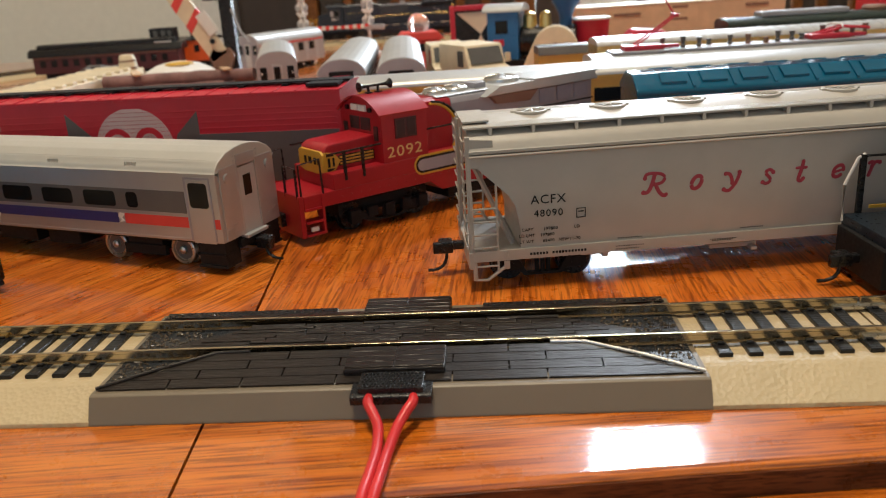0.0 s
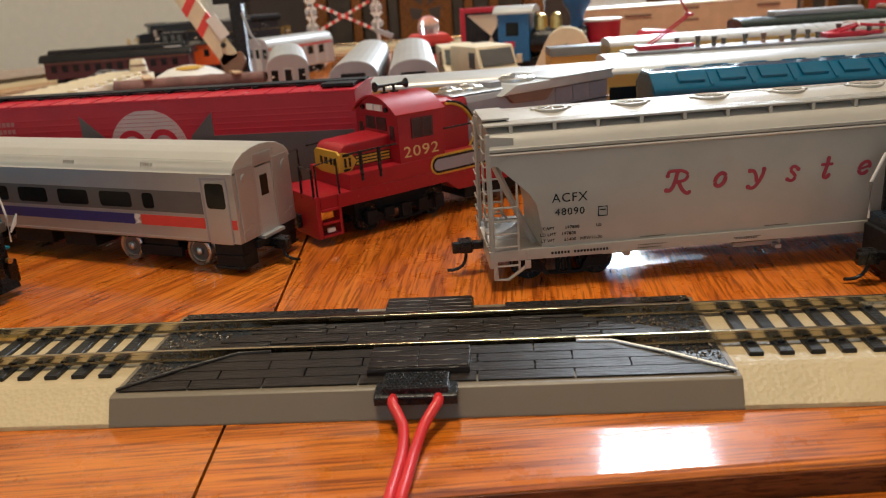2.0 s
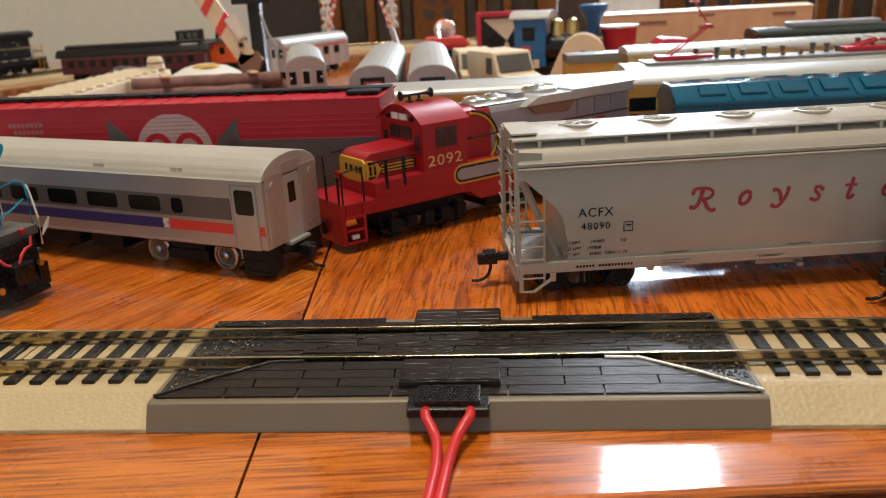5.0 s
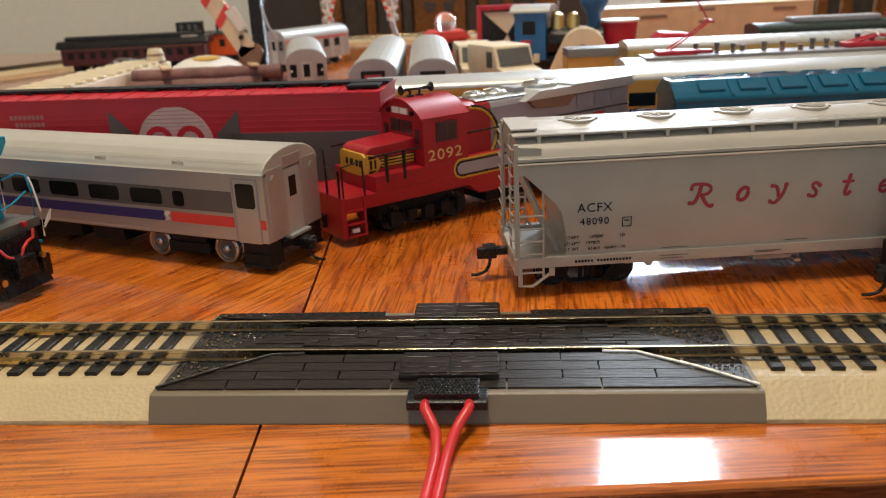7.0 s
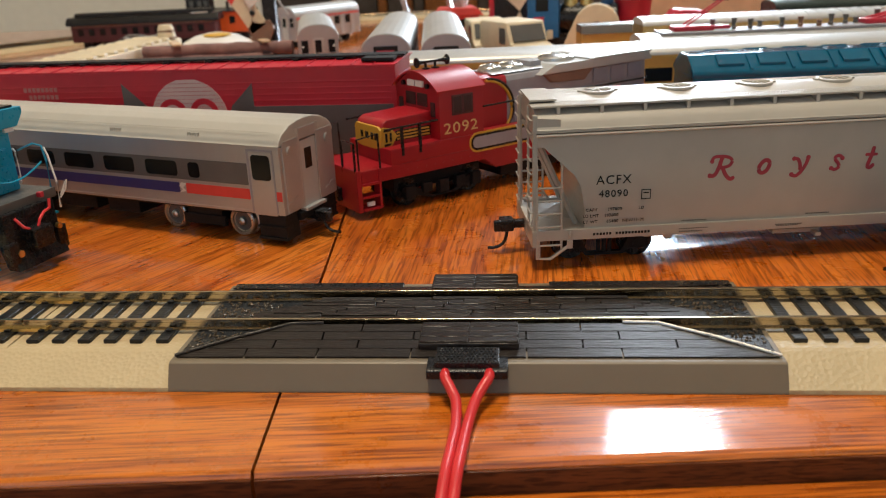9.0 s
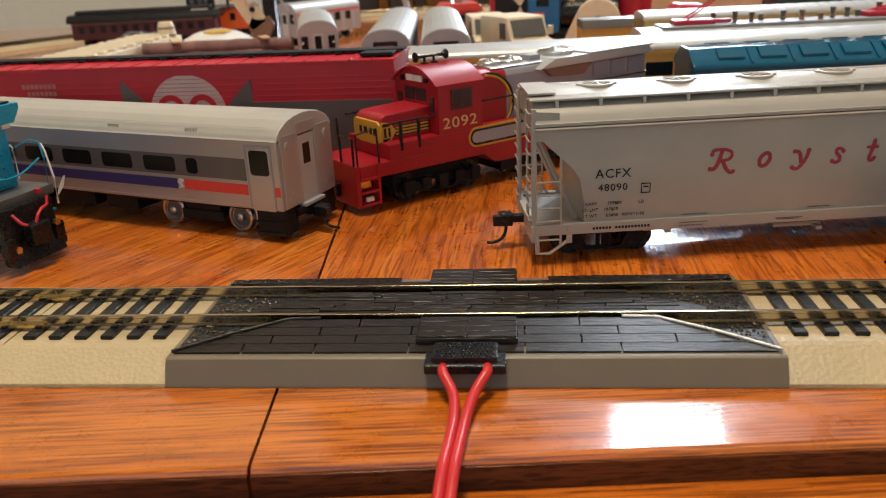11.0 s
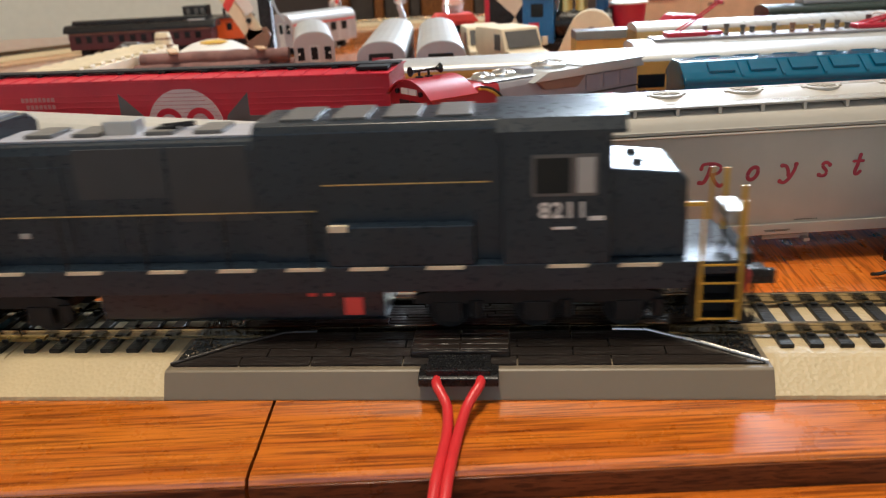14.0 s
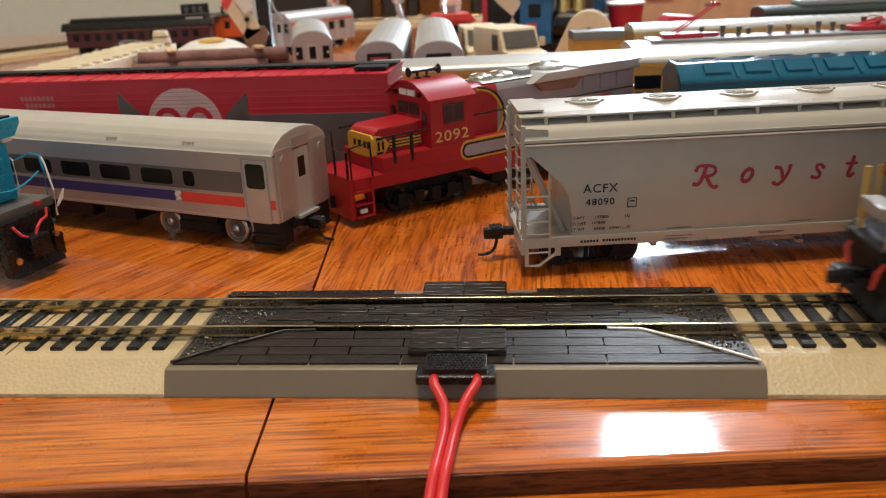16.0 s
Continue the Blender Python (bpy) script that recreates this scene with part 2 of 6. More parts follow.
# ---- mesh helpers (millimetres in, metres out) ----
class Shape:
    def __init__(self):
        self.bm = bmesh.new()

    def _join(self, tmp, m=None):
        if m is not None:
            bmesh.ops.transform(tmp, matrix=m, verts=tmp.verts)
        me = bpy.data.meshes.new("tmp")
        tmp.to_mesh(me)
        tmp.free()
        self.bm.from_mesh(me)
        bpy.data.meshes.remove(me)
        return self

    def box(self, x0, x1, y0, y1, z0, z1, bevel=0.0, m=None, seg=2):
        t = bmesh.new()
        bmesh.ops.create_cube(t, size=1.0)
        for v in t.verts:
            v.co = Vector((x0 + (v.co.x + 0.5) * (x1 - x0), y0 + (v.co.y + 0.5) * (y1 - y0), z0 + (v.co.z + 0.5) * (z1 - z0)))
        if bevel:
            bmesh.ops.bevel(t, geom=list(t.edges), offset=bevel, segments=seg, affect="EDGES", profile=0.5)
        return self._join(t, m)

    def prism(self, profile, a0, a1, axis="x", bevel=0.0, m=None):
        """profile: the outline, run along an axis: (y, z) for x, (x, z) for y, (x, y) for z."""
        t = bmesh.new()

        def at(a, p):
            return {"x": (a, p[0], p[1]), "y": (p[0], a, p[1]), "z": (p[0], p[1], a)}[axis]

        r0 = [t.verts.new(at(a0, p)) for p in profile]
        r1 = [t.verts.new(at(a1, p)) for p in profile]
        n = len(profile)
        for i in range(n):
            t.faces.new((r0[i], r0[(i + 1) % n], r1[(i + 1) % n], r1[i]))
        t.faces.new(r0[::-1])
        t.faces.new(r1)
        bmesh.ops.recalc_face_normals(t, faces=t.faces)
        if bevel:
            bmesh.ops.bevel(t, geom=list(t.edges), offset=bevel, segments=2, affect="EDGES", profile=0.5)
        return self._join(t, m)

    def cyl(self, p0, p1, r, r2=None, seg=14, bevel=0.0):
        t = bmesh.new()
        p0, p1 = Vector(p0), Vector(p1)
        d = p1 - p0
        bmesh.ops.create_cone(t, cap_ends=True, segments=seg, radius1=r, radius2=r if r2 is None else r2, depth=d.length)
        if bevel:
            e = [e for e in t.edges if len(e.link_faces) == 2 and any(len(f.verts) > 4 for f in e.link_faces)]
            bmesh.ops.bevel(t, geom=e, offset=bevel, segments=2, affect="EDGES")
        m = Matrix.Translation((p0 + p1) / 2) @ d.to_track_quat("Z", "Y").to_matrix().to_4x4()
        return self._join(t, m)

    def tube(self, pts, r, seg=8):
        t = bmesh.new()
        pts = [Vector(p) for p in pts]
        rings = []
        for i, p in enumerate(pts):
            d = (pts[min(i + 1, len(pts) - 1)] - pts[max(i - 1, 0)]).normalized()
            q = d.to_track_quat("Z", "Y")
            rings.append([t.verts.new(p + q @ Vector((r * math.cos(a * math.tau / seg), r * math.sin(a * math.tau / seg), 0))) for a in range(seg)])
        for a, b in zip(rings, rings[1:]):
            for i in range(seg):
                t.faces.new((a[i], a[(i + 1) % seg], b[(i + 1) % seg], b[i]))
        t.faces.new(rings[0][::-1])
        t.faces.new(rings[-1])
        bmesh.ops.recalc_face_normals(t, faces=t.faces)
        return self._join(t)

    def ball(self, c, r, sx=1, sy=1, sz=1, seg=16):
        t = bmesh.new()
        bmesh.ops.create_uvsphere(t, u_segments=seg, v_segments=seg // 2, radius=r)
        return self._join(t, Matrix.Translation(c) @ Matrix.Diagonal((sx, sy, sz, 1)))

    def lathe(self, prof, c=(0, 0, 0), seg=20, m=None):
        """prof: (radius, height) from bottom to top about z."""
        t = bmesh.new()
        rings = [[t.verts.new((c[0] + r * math.cos(k * math.tau / seg), c[1] + r * math.sin(k * math.tau / seg), c[2] + h)) for k in range(seg)] for r, h in prof]
        for a, b in zip(rings, rings[1:]):
            for i in range(seg):
                t.faces.new((a[i], a[(i + 1) % seg], b[(i + 1) % seg], b[i]))
        t.faces.new(rings[0][::-1])
        t.faces.new(rings[-1])
        return self._join(t, m)


def smooth_by_angle(me, deg=38):
    """Smooth shading up to an angle, each normal weighted by the area of its faces so that flats stay flat."""
    for p in me.polygons:
        p.use_smooth = True
    me.set_sharp_from_angle(angle=radians(deg))
    if len(me.vertices) > 4000:
        return
    b = bmesh.new()
    b.from_mesh(me)
    normals = [Vector((0, 0, 1))] * len(me.loops)
    area = [f.calc_area() for f in b.faces]
    b.faces.index_update()
    first = [p.loop_start for p in me.polygons]
    for v in b.verts:
        left = set(v.link_faces)
        while left:
            fan, todo = [], [left.pop()]
            while todo:
                f = todo.pop()
                fan.append(f)
                for e in f.edges:
                    if e.smooth and v in e.verts:
                        for g in e.link_faces:
                            if g in left:
                                left.remove(g)
                                todo.append(g)
            n = Vector((0, 0, 0))
            for f in fan:
                n += f.normal * area[f.index]
            n = n.normalized() if n.length > 0 else fan[0].normal
            for f in fan:
                for k, q in enumerate(f.verts):
                    if q is v:
                        normals[first[f.index] + k] = n
    b.free()
    me.normals_split_custom_set(normals)


def part(name, shape, material, parent=None, label="", scale=0.001, kind="", crease=38):
    """Links a shape as one mesh object under a thing or a part."""
    me = bpy.data.meshes.new(name)
    bmesh.ops.scale(shape.bm, vec=(scale,) * 3, verts=shape.bm.verts)
    shape.bm.to_mesh(me)
    shape.bm.free()
    smooth_by_angle(me, crease)
    me.materials.append(material)
    ob = new(name, me)
    if parent is not None:
        ob.parent = parent
    tagged(ob, label, kind=kind)
    return ob


def thing(name, label, category, m=None, group="", kind=""):
    ob = tagged(new(name), label, category, group, kind)
    if m is not None:
        ob.matrix_world = m
    return ob


def words(name, text, size, material, parent, m, spread=1.0, slant=0.0, bold=0.0, sx=1.0):
    """Flat raised letters; size is the capital height in mm, m places them in the parent's space."""
    cu = bpy.data.curves.new(name, "FONT")
    cu.body, cu.size, cu.extrude, cu.space_character, cu.shear, cu.offset = text, size * 1.4 / 1000, 0.00006, spread, slant, bold / 1000
    cu.resolution_u = 3
    cu.align_x = "CENTER"
    tmp = bpy.data.objects.new(name, cu)
    scene.collection.objects.link(tmp)
    me = bpy.data.meshes.new_from_object(tmp.evaluated_get(bpy.context.evaluated_depsgraph_get()))
    bpy.data.objects.remove(tmp)
    bpy.data.curves.remove(cu)
    me.transform(Matrix.Diagonal((sx, 1, 1, 1)))
    me.materials.clear()
    me.materials.append(material)
    ob = new(name, me)
    ob.parent = parent
    ob.matrix_local = m
    return ob


def mm(x, y, z, rx=0, ry=0, rz=0):
    return pose(x / 1000, y / 1000, z / 1000, rx, ry, rz)


SIDE = (90, 0, 0)  # lettering that stands on a side facing -y


# ---- the room ----
def build_room():
    z0, z1 = -760, 2200
    fl = part("floor", Shape().box(-2100, 2600, -2200, 2100, z0 - 60, z0), CARPET)
    tagged(fl, "brown carpeted floor under the table", "floor", kind="structure")
    ce = part("ceiling", Shape().box(-2100, 2600, -2200, 2100, z1, z1 + 60), CEIL)
    tagged(ce, "off-white painted ceiling", "ceiling", kind="structure")

    def wall(name, pieces, mat=WALL, label="cream painted plaster wall"):
        s = Shape()
        for p in pieces:
            s.box(*p)
        tagged(part(name, s, mat), label, "wall", kind="structure")

    wall("wall_north", [(-2100, 310, 2000, 2100, z0, 1240), (660, 2600, 2000, 2100, z0, 1240), (310, 660, 2000, 2100, z0, 40), (310, 660, 2000, 2100, 780, 1240)], PANEL, "dark brown panelled wall")
    wall("wall_north_upper", [(-2100, 310, 2000, 2100, 1240.2, z1), (660, 2600, 2000, 2100, 1240.2, z1), (310, 660, 2000, 2100, 1640, z1), (310, 660, 2000, 2100, 1240.2, 1325)], TAUPE, "taupe painted upper wall above the panelling")
    # the gap in the south wall is made up for the front fill lamp
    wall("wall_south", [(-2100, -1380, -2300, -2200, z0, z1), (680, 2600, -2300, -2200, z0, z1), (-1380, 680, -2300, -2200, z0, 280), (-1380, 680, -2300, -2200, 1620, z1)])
    wall("wall_west", [(-2200, -2100, -2200, 2100, z0, z1)])
    wall("wall_east", [(2600, 2700, -2200, 2100, z0, z1)])
    # an off-white partition close behind the table's far corner
    pt = part("partition_wall", Shape().box(-2090, -560, 1500, 1580, z0, z1, 2), WALL)
    tagged(pt, "cream painted wall behind the table corner", "wall", kind="structure")
    tr = part("door_trim", Shape().box(-556, -500, 1485, 1590, z0, z1, 4), WHITE)
    tagged(tr, "white painted door casing", "trim", kind="structure")
    # the south window is unseen, added as a frame round the fill lamp
    for n, (xa, xb, za, zb, y) in {"window_1": (310, 660, 40, 780, 2000), "window_3": (310, 660, 1325, 1640, 2000), "added_fill_window": (-1380, 680, 280, 1620, -2240)}.items():
        w = thing(n, "white framed window opening, lit by an area lamp", "window", kind="structure")
        s = Shape()
        for bx in ((xa - 45, xa, za - 45, zb + 45), (xb, xb + 45, za - 45, zb + 45), (xa, xb, zb, zb + 45), (xa, xb, za - 45, za)):
            s.box(bx[0], bx[1], y - 20 if y > 0 else y + 30, y if y > 0 else y + 60, bx[2], bx[3], 3)
        part("window_frame", s, WHITE, w)
        part("window_sill", Shape().box(xa - 60, xb + 60, y - 60 if y > 0 else y + 30, y - 21 if y > 0 else y + 110, za - 75, za - 46, 4), WHITE, w)


TABLE = pose(0, 0, 0, 0, 0, 5.0)


def build_table():
    t = thing("dining_table", "glossy orange-brown oak dining table with extension leaf seams", "table", TABLE)
    # in the table's own frame: the front edge runs along x at y = -60, the seams along y
    front, back = -54.8, 1205
    seams = (-1000, -45, 560, 1250)
    for a, b in zip(seams, seams[1:]):
        part("table_leaf", Shape().box(a + 0.35, b - 0.35, -20, back, -22, 0, 0.3), OAK_SLANT if a < -500 else OAK, t)
        part("edge_board", Shape().prism([(front, -22), (front, -1.2), (front + 0.5, -0.3), (front + 1.6, 0), (-20.25, 0), (-20.25, -22)], a + 0.35, b - 0.35), OAK_EDGE, t, "oak border with lengthwise grain", crease=8)
        part("edge_moulding", Shape().prism([(front - 30, -34), (front - 30, -13), (front - 27, -9.5), (front - 14, -7.4), (front - 0.7, -6.8), (front - 0.7, -34)], a + 0.35, b - 0.35), OAK_EDGE, t, "stepped rounded edge moulding")
        # shade on the front edge face, put in as a thin dark strip
        part("edge_shade_strip", Shape().box(a + 0.35, b - 0.35, front - 0.65, front - 0.02, -22, -1.4), OAK_DARK, t, "dark strip painting in the shade on the edge face")
    part("apron", Shape().box(-940, 1190, 20, 1140, -110, -34.2, 2), OAK_DARK, t)
    for x, y in ((-900, 40), (1150, 40), (-900, 1110), (1150, 1110)):
        part("leg", Shape().lathe([(34, -759.5), (38, -700), (26, -600), (40, -400), (30, -200), (42, -112)], (x, y, 0)), OAK_DARK, t)


# ---- track ----
def tie_shape(seg_x=None):
    s = Shape()
    s.box(-1.6, 1.6, -15, 15, 4.9, 6.6, 0.2, seg=1)
    for y in (-8.65, 8.65):
        for d in (-1, 1):
            s.box(-0.8, 0.8, y + d * 1.5 - 0.6, y + d * 1.5 + 0.6, 6.5, 7.2, 0.15, seg=1)
    return s


def rail_profile(y):
    p = [(-1.1, 6.6), (1.1, 6.6), (1.1, 6.85), (0.3, 7.1), (0.3, 8.4), (0.5, 8.6), (0.5, 9.2), (0.35, 9.3), (-0.35, 9.3), (-0.5, 9.2), (-0.5, 8.6), (-0.3, 8.4), (-0.3, 7.1), (-1.1, 6.85)]
    return [(y + a, b) for a, b in p]


def bed_profile():
    return [(-28.5, 0), (-28.3, 1.0), (-18.6, 5.3), (-17.4, 5.6), (16.0, 5.6), (17.0, 5.3), (28.3, 0.8), (28.5, 0)]


def build_straight(m, label, tie_mesh, x0, x1, name="track_section"):
    t = thing(name, label, "track", m, "track sections of the oval")
    part("roadbed", Shape().prism(bed_profile(), x0 + 0.15, x1 - 0.15, bevel=0.15), BEIGE, t, "pebbled beige plastic roadbed")
    for y in (-8.65, 8.65):
        part("rail", Shape().prism(rail_profile(y), x0 + 0.2, x1 - 0.2), RAIL, t, "polished nickel silver rail")
    n = round((x1 - x0) / 6.75)
    for i in range(n):
        ob = new("tie", tie_mesh)
        ob.parent = t
        ob.location = ((x0 + (i + 0.5) * (x1 - x0) / n) / 1000, 0, 0)
    return t


def build_terminal(tie_mesh):
    t = thing("terminal_track", "straight track section with black rerailer planks and grey terminal base", "track", None, "track sections of the oval")
    L = 69.0
    for a, b in ((-114.15, -L), (L, 114.15)):
        part("roadbed", Shape().prism(bed_profile(), a, b, bevel=0.15), BEIGE, t, "pebbled beige plastic roadbed")
    part("terminal_base", Shape().prism([(-28.6, 0), (-28.4, 0.6), (-25.7, 5.9), (-25.0, 6.2), (20.0, 6.0), (20.8, 5.7), (28.2, 0.6), (28.4, 0)], -L - 0.3, L + 0.3, bevel=0.2), GREY, t, "smooth taupe grey plastic base")
    for y in (-8.65, 8.65):
        part("rail", Shape().prism(rail_profile(y), -114.0, 114.0), RAIL, t, "polished nickel silver rail")
        for x in (-114.15, 114.15):
            part("rail_joiner", Shape().prism([(y - 1.5, 6.5), (y + 1.5, 6.5), (y + 1.5, 7.3), (y + 0.6, 7.5), (y - 0.6, 7.5), (y - 1.5, 7.3)], x - 6.5, x + 6.5), BRASS if x < 0 else STEEL, t)
    for sx in (-1, 1):
        for i in range(6):
            ob = new("tie", tie_mesh)
            ob.parent = t
            ob.location = (sx * (75.4 + 6.7 * i) / 1000, 0, 0)
    # rough ballast under the rails at both ends of the planks
    rnd = random.Random(4)
    for sx in (-1, 1):
        part("ballast_bed", Shape().box(min(sx * 68, sx * 20), max(sx * 68, sx * 20), -20.5, 20.5, 5.0, 6.45, 0.2), BLACK, t)
        s = Shape()
        for i in range(420):
            x, y = sx * rnd.uniform(50, 67.5), rnd.uniform(-19, 19)
            if abs(abs(y) - 8.65) < 1.2:
                continue
            r = rnd.uniform(0.25, 0.55)
            b = bmesh.new()
            bmesh.ops.create_icosphere(b, subdivisions=1, radius=r)
            for v in b.verts:
                v.co *= rnd.uniform(0.7, 1.2)
            s._join(b, Matrix.Translation((x, y, 6.5)))
        part("ballast", s, BALLAST, t, "glinting moulded ballast stones", kind="stuff")
    # outer plank ramps: a long outer edge and a shorter inner edge along the rail
    for sy in (-1, 1):
        reach = 23.8 if sy < 0 else 17.0
        yo, yi = reach * sy, 10.4 * sy
        base = Shape()
        base.prism([(-69.2, yo), (69.2, yo), (44, yi), (-44, yi)][:: (1 if sy < 0 else -1)], 5.7, 6.7, axis="z", bevel=0.15)
        for v in base.bm.verts:
            v.co.z += 1.9 * (reach - abs(v.co.y)) / (reach - 10.4) - (1.1 if v.co.z > 6.2 else 0.3)
        part("plank_base", base, BLACK, t)
        rows = 4
        w = abs(yo - yi) / rows
        for r in range(rows):
            ya, yb = yo - sy * (r * w + 0.12), yo - sy * ((r + 1) * w - 0.12)
            half0 = 69 - 25.0 * (r + 0.10) / rows - 0.4
            half1 = 69 - 25.0 * (r + 0.90) / rows - 0.4
            zo = 6.6 + 0.0 * r
            cuts = [-half0, *[c for c in ((-46, -26, 26, 47) if r % 2 else (-52, -35, -13.2, 13.2, 34.5)) if abs(c) < half1 - 2], half0]
            for a, b in zip(cuts, cuts[1:]):
                aa = -half1 if a == -half0 else a + 0.2
                bb = half1 if b == half0 else b - 0.2
                a0 = a if a == -half0 else a + 0.2
                b0 = b if b == half0 else b - 0.2
                pl = Shape().prism([(a0, ya), (b0, ya), (bb, yb), (aa, yb)][:: (1 if sy < 0 else -1)], zo, zo + 0.95, axis="z")
                for v in pl.bm.verts:
                    v.co.z += 1.9 * (reach - abs(v.co.y)) / (reach - 10.4) - 0.9
                part("plank", pl, PLANK, t)
        # guiding flange along the slanted ends
        for sx in (-1, 1) if sy < 0 else ():
            part("flange", Shape().tube([(sx * 68.6, yo - sy * 0.4, 6.8), (sx * 56, yo - sy * 7.2, 8.0), (sx * 44, yi, 8.6), (sx * 36, yi - sy * 0.3, 8.7)], 0.45), STEEL if (sx > 0 and sy < 0) else PLANK, t)
        if sy > 0:
            part("plank_edge", Shape().box(-66, 66, 11, 17.1, 5.7, 6.6, 0.1), PLANK, t)
        # raised terminal housing
        y0, y1 = sorted((10.0 * sy, (21.2 if sy < 0 else 20.4) * sy))
        part("housing", Shape().box(-11.6, 11.6, y0, y1, 6.2, 8.7, 0.5), PLANK, t, "raised black terminal housing")
        for k in range(4):
            ya = y0 + 0.35 + k * (y1 - y0 - 0.7) / 4
            for xa, xb in ((-11.3, -0.15), (0.15, 11.3)):
                part("plank", Shape().box(xa, xb, ya + 0.12, ya + (y1 - y0 - 0.7) / 4 - 0.12, 8.5, 9.05, 0.15, seg=1), PLANK, t)
    # planks between the rails, pointed at both ends
    part("centre_base", Shape().prism([(-56, -1.6), (-56, -6.6), (57, -6.6), (57, -1.6), (40, 6.6), (-40, 6.6)][::1], 5.8, 7.4, axis="z", bevel=0.2), PLANK, t)
    rnd = random.Random(7)
    for r in range(8):
        ya = -6.4 + r * 1.62
        half = 55 - 2.1 * r
        x = -half
        while x < half - 4:
            b = min(half, x + rnd.uniform(14, 22))
            part("plank", Shape().box(x + 0.15, b - 0.15, ya + 0.1, ya + 1.52, 7.3, 8.15 + rnd.uniform(-0.15, 0.2), 0.12, seg=1), PLANK, t)
            x = b
    for sx in (-1, 1):
        part("guide_flange", Shape().prism([(sx * 62, -6.9), (sx * 30, -6.9), (sx * 30, -7.4), (sx * 62, -7.6)][:: sx], 6.6, 8.4, axis="z"), BLACK, t)
    # plug with two feeder wires
    plug = thing("power_plug", "small black plug with two red feeder wires", "plug", None)
    part("body", Shape().box(-7.2, 7.2, -28.9, -21.4, 5.2, 8.0, 0.35), BLACK, plug)
    part("step", Shape().prism([(-29.8, 4.2), (-29.8, 6.2), (-28.6, 6.6), (-21, 6.6), (-21, 5.0), (-27, 4.2)], -9.0, 9.0, bevel=0.25), BLACK, plug)
    s = Shape()
    for i in range(17):
        for j in range(6):
            x, y = -6.3 + i * 0.86 + (j % 2) * 0.43, -28.2 + j * 1.15
            if x < 6.5:
                s.box(x - 0.27, x + 0.27, y - 0.42, y + 0.42, 7.9, 8.3, 0.1, seg=1)
    part("grip_knurling", s, BLACK, plug, "fine diamond knurling")
    for sx, xs in ((-1, -4.7), (1, 4.9)):
        pts = [(xs, -28, 5.5), (xs * 1.0, -31, 5.5), (xs * 0.72, -33.5, 4.4), (xs * 0.42, -37, 3.0), (-0.4 + sx * 1.2, -44, 1.7), (-1.0 + sx * 1.1, -52, 1.3), (-1.5 + sx * 1.1, -60, 1.2), (-2.2 + sx * 1.1, -72, -2.4), (-2.9 + sx * 1.1, -88, -7), (-3.6 + sx * 1.1, -100, -40)]
        fine = []
        for i in range(len(pts) - 1):
            p = [Vector(pts[max(0, min(len(pts) - 1, i + k))]) for k in (-1, 0, 1, 2)]
            for q in range(5):
                u = q / 5
                fine.append(0.5 * (2 * p[1] + (p[2] - p[0]) * u + (2 * p[0] - 5 * p[1] + 4 * p[2] - p[3]) * u * u + (3 * p[1] - p[0] - 3 * p[2] + p[3]) * u ** 3))
        fine.append(Vector(pts[-1]))
        part("wire", Shape().tube(fine, 1.15, 12), RED_WIRE, plug, "soft red insulated wire")


ARC_R, ARC_X, ARC_Y = 559.0, -114.3, 559.0


def build_curve(a0, a1, tie_mesh):
    """A curved section of the oval's left end between two angles (degrees about the curve's centre)."""
    t = thing("curved_track", "curved track section on beige plastic roadbed", "track", None, "track sections of the oval")
    n = 10

    def sweep(prof):
        s = Shape()
        b = bmesh.new()
        rings = []
        for i in range(n + 1):
            a = radians(a0 + (a1 - a0) * i / n)
            rings.append([b.verts.new((ARC_X + (ARC_R + y) * math.cos(a), ARC_Y + (ARC_R + y) * math.sin(a), z)) for y, z in prof])
        k = len(prof)
        for p, q in zip(rings, rings[1:]):
            for i in range(k):
                b.faces.new((p[i], p[(i + 1) % k], q[(i + 1) % k], q[i]))
        b.faces.new(rings[0][::-1])
        b.faces.new(rings[-1])
        bmesh.ops.recalc_face_normals(b, faces=b.faces)
        return s._join(b)

    part("roadbed", sweep(bed_profile()), BEIGE, t, "pebbled beige plastic roadbed")
    for y in (-8.65, 8.65):
        part("rail", sweep(rail_profile(y)), RAIL, t, "polished nickel silver rail")
    k = round(abs(radians(a1 - a0)) * ARC_R / 6.75)
    for i in range(k):
        a = a0 + (a1 - a0) * (i + 0.5) / k
        ob = new("tie", tie_mesh)
        ob.parent = t
        ob.matrix_local = mm(ARC_X + ARC_R * math.cos(radians(a)), ARC_Y + ARC_R * math.sin(radians(a)), 0, 0, 0, a + 90)


def build_tracks():
    tie = bpy.data.meshes.new("tie")
    s = tie_shape()
    bmesh.ops.scale(s.bm, vec=(0.001,) * 3, verts=s.bm.verts)
    s.bm.to_mesh(tie)
    s.bm.free()
    tie.materials.append(TIE)
    build_terminal(tie)
    build_straight(mm(228.9, 0, 0), "straight track section on beige plastic roadbed", tie, -114.3, 114.3)
    build_straight(mm(457.5, 0, 0), "straight track section on beige plastic roadbed", tie, -114.3, 114.3)
    for i in range(8):
        build_curve(90 + i * 22.5 + 0.02, 90 + (i + 1) * 22.5 - 0.02, tie)
    for x in (0, 228.6, 457.2):
        build_straight(mm(x, ARC_Y + ARC_R, 0), "straight track section on beige plastic roadbed", tie, -114.3, 114.3)


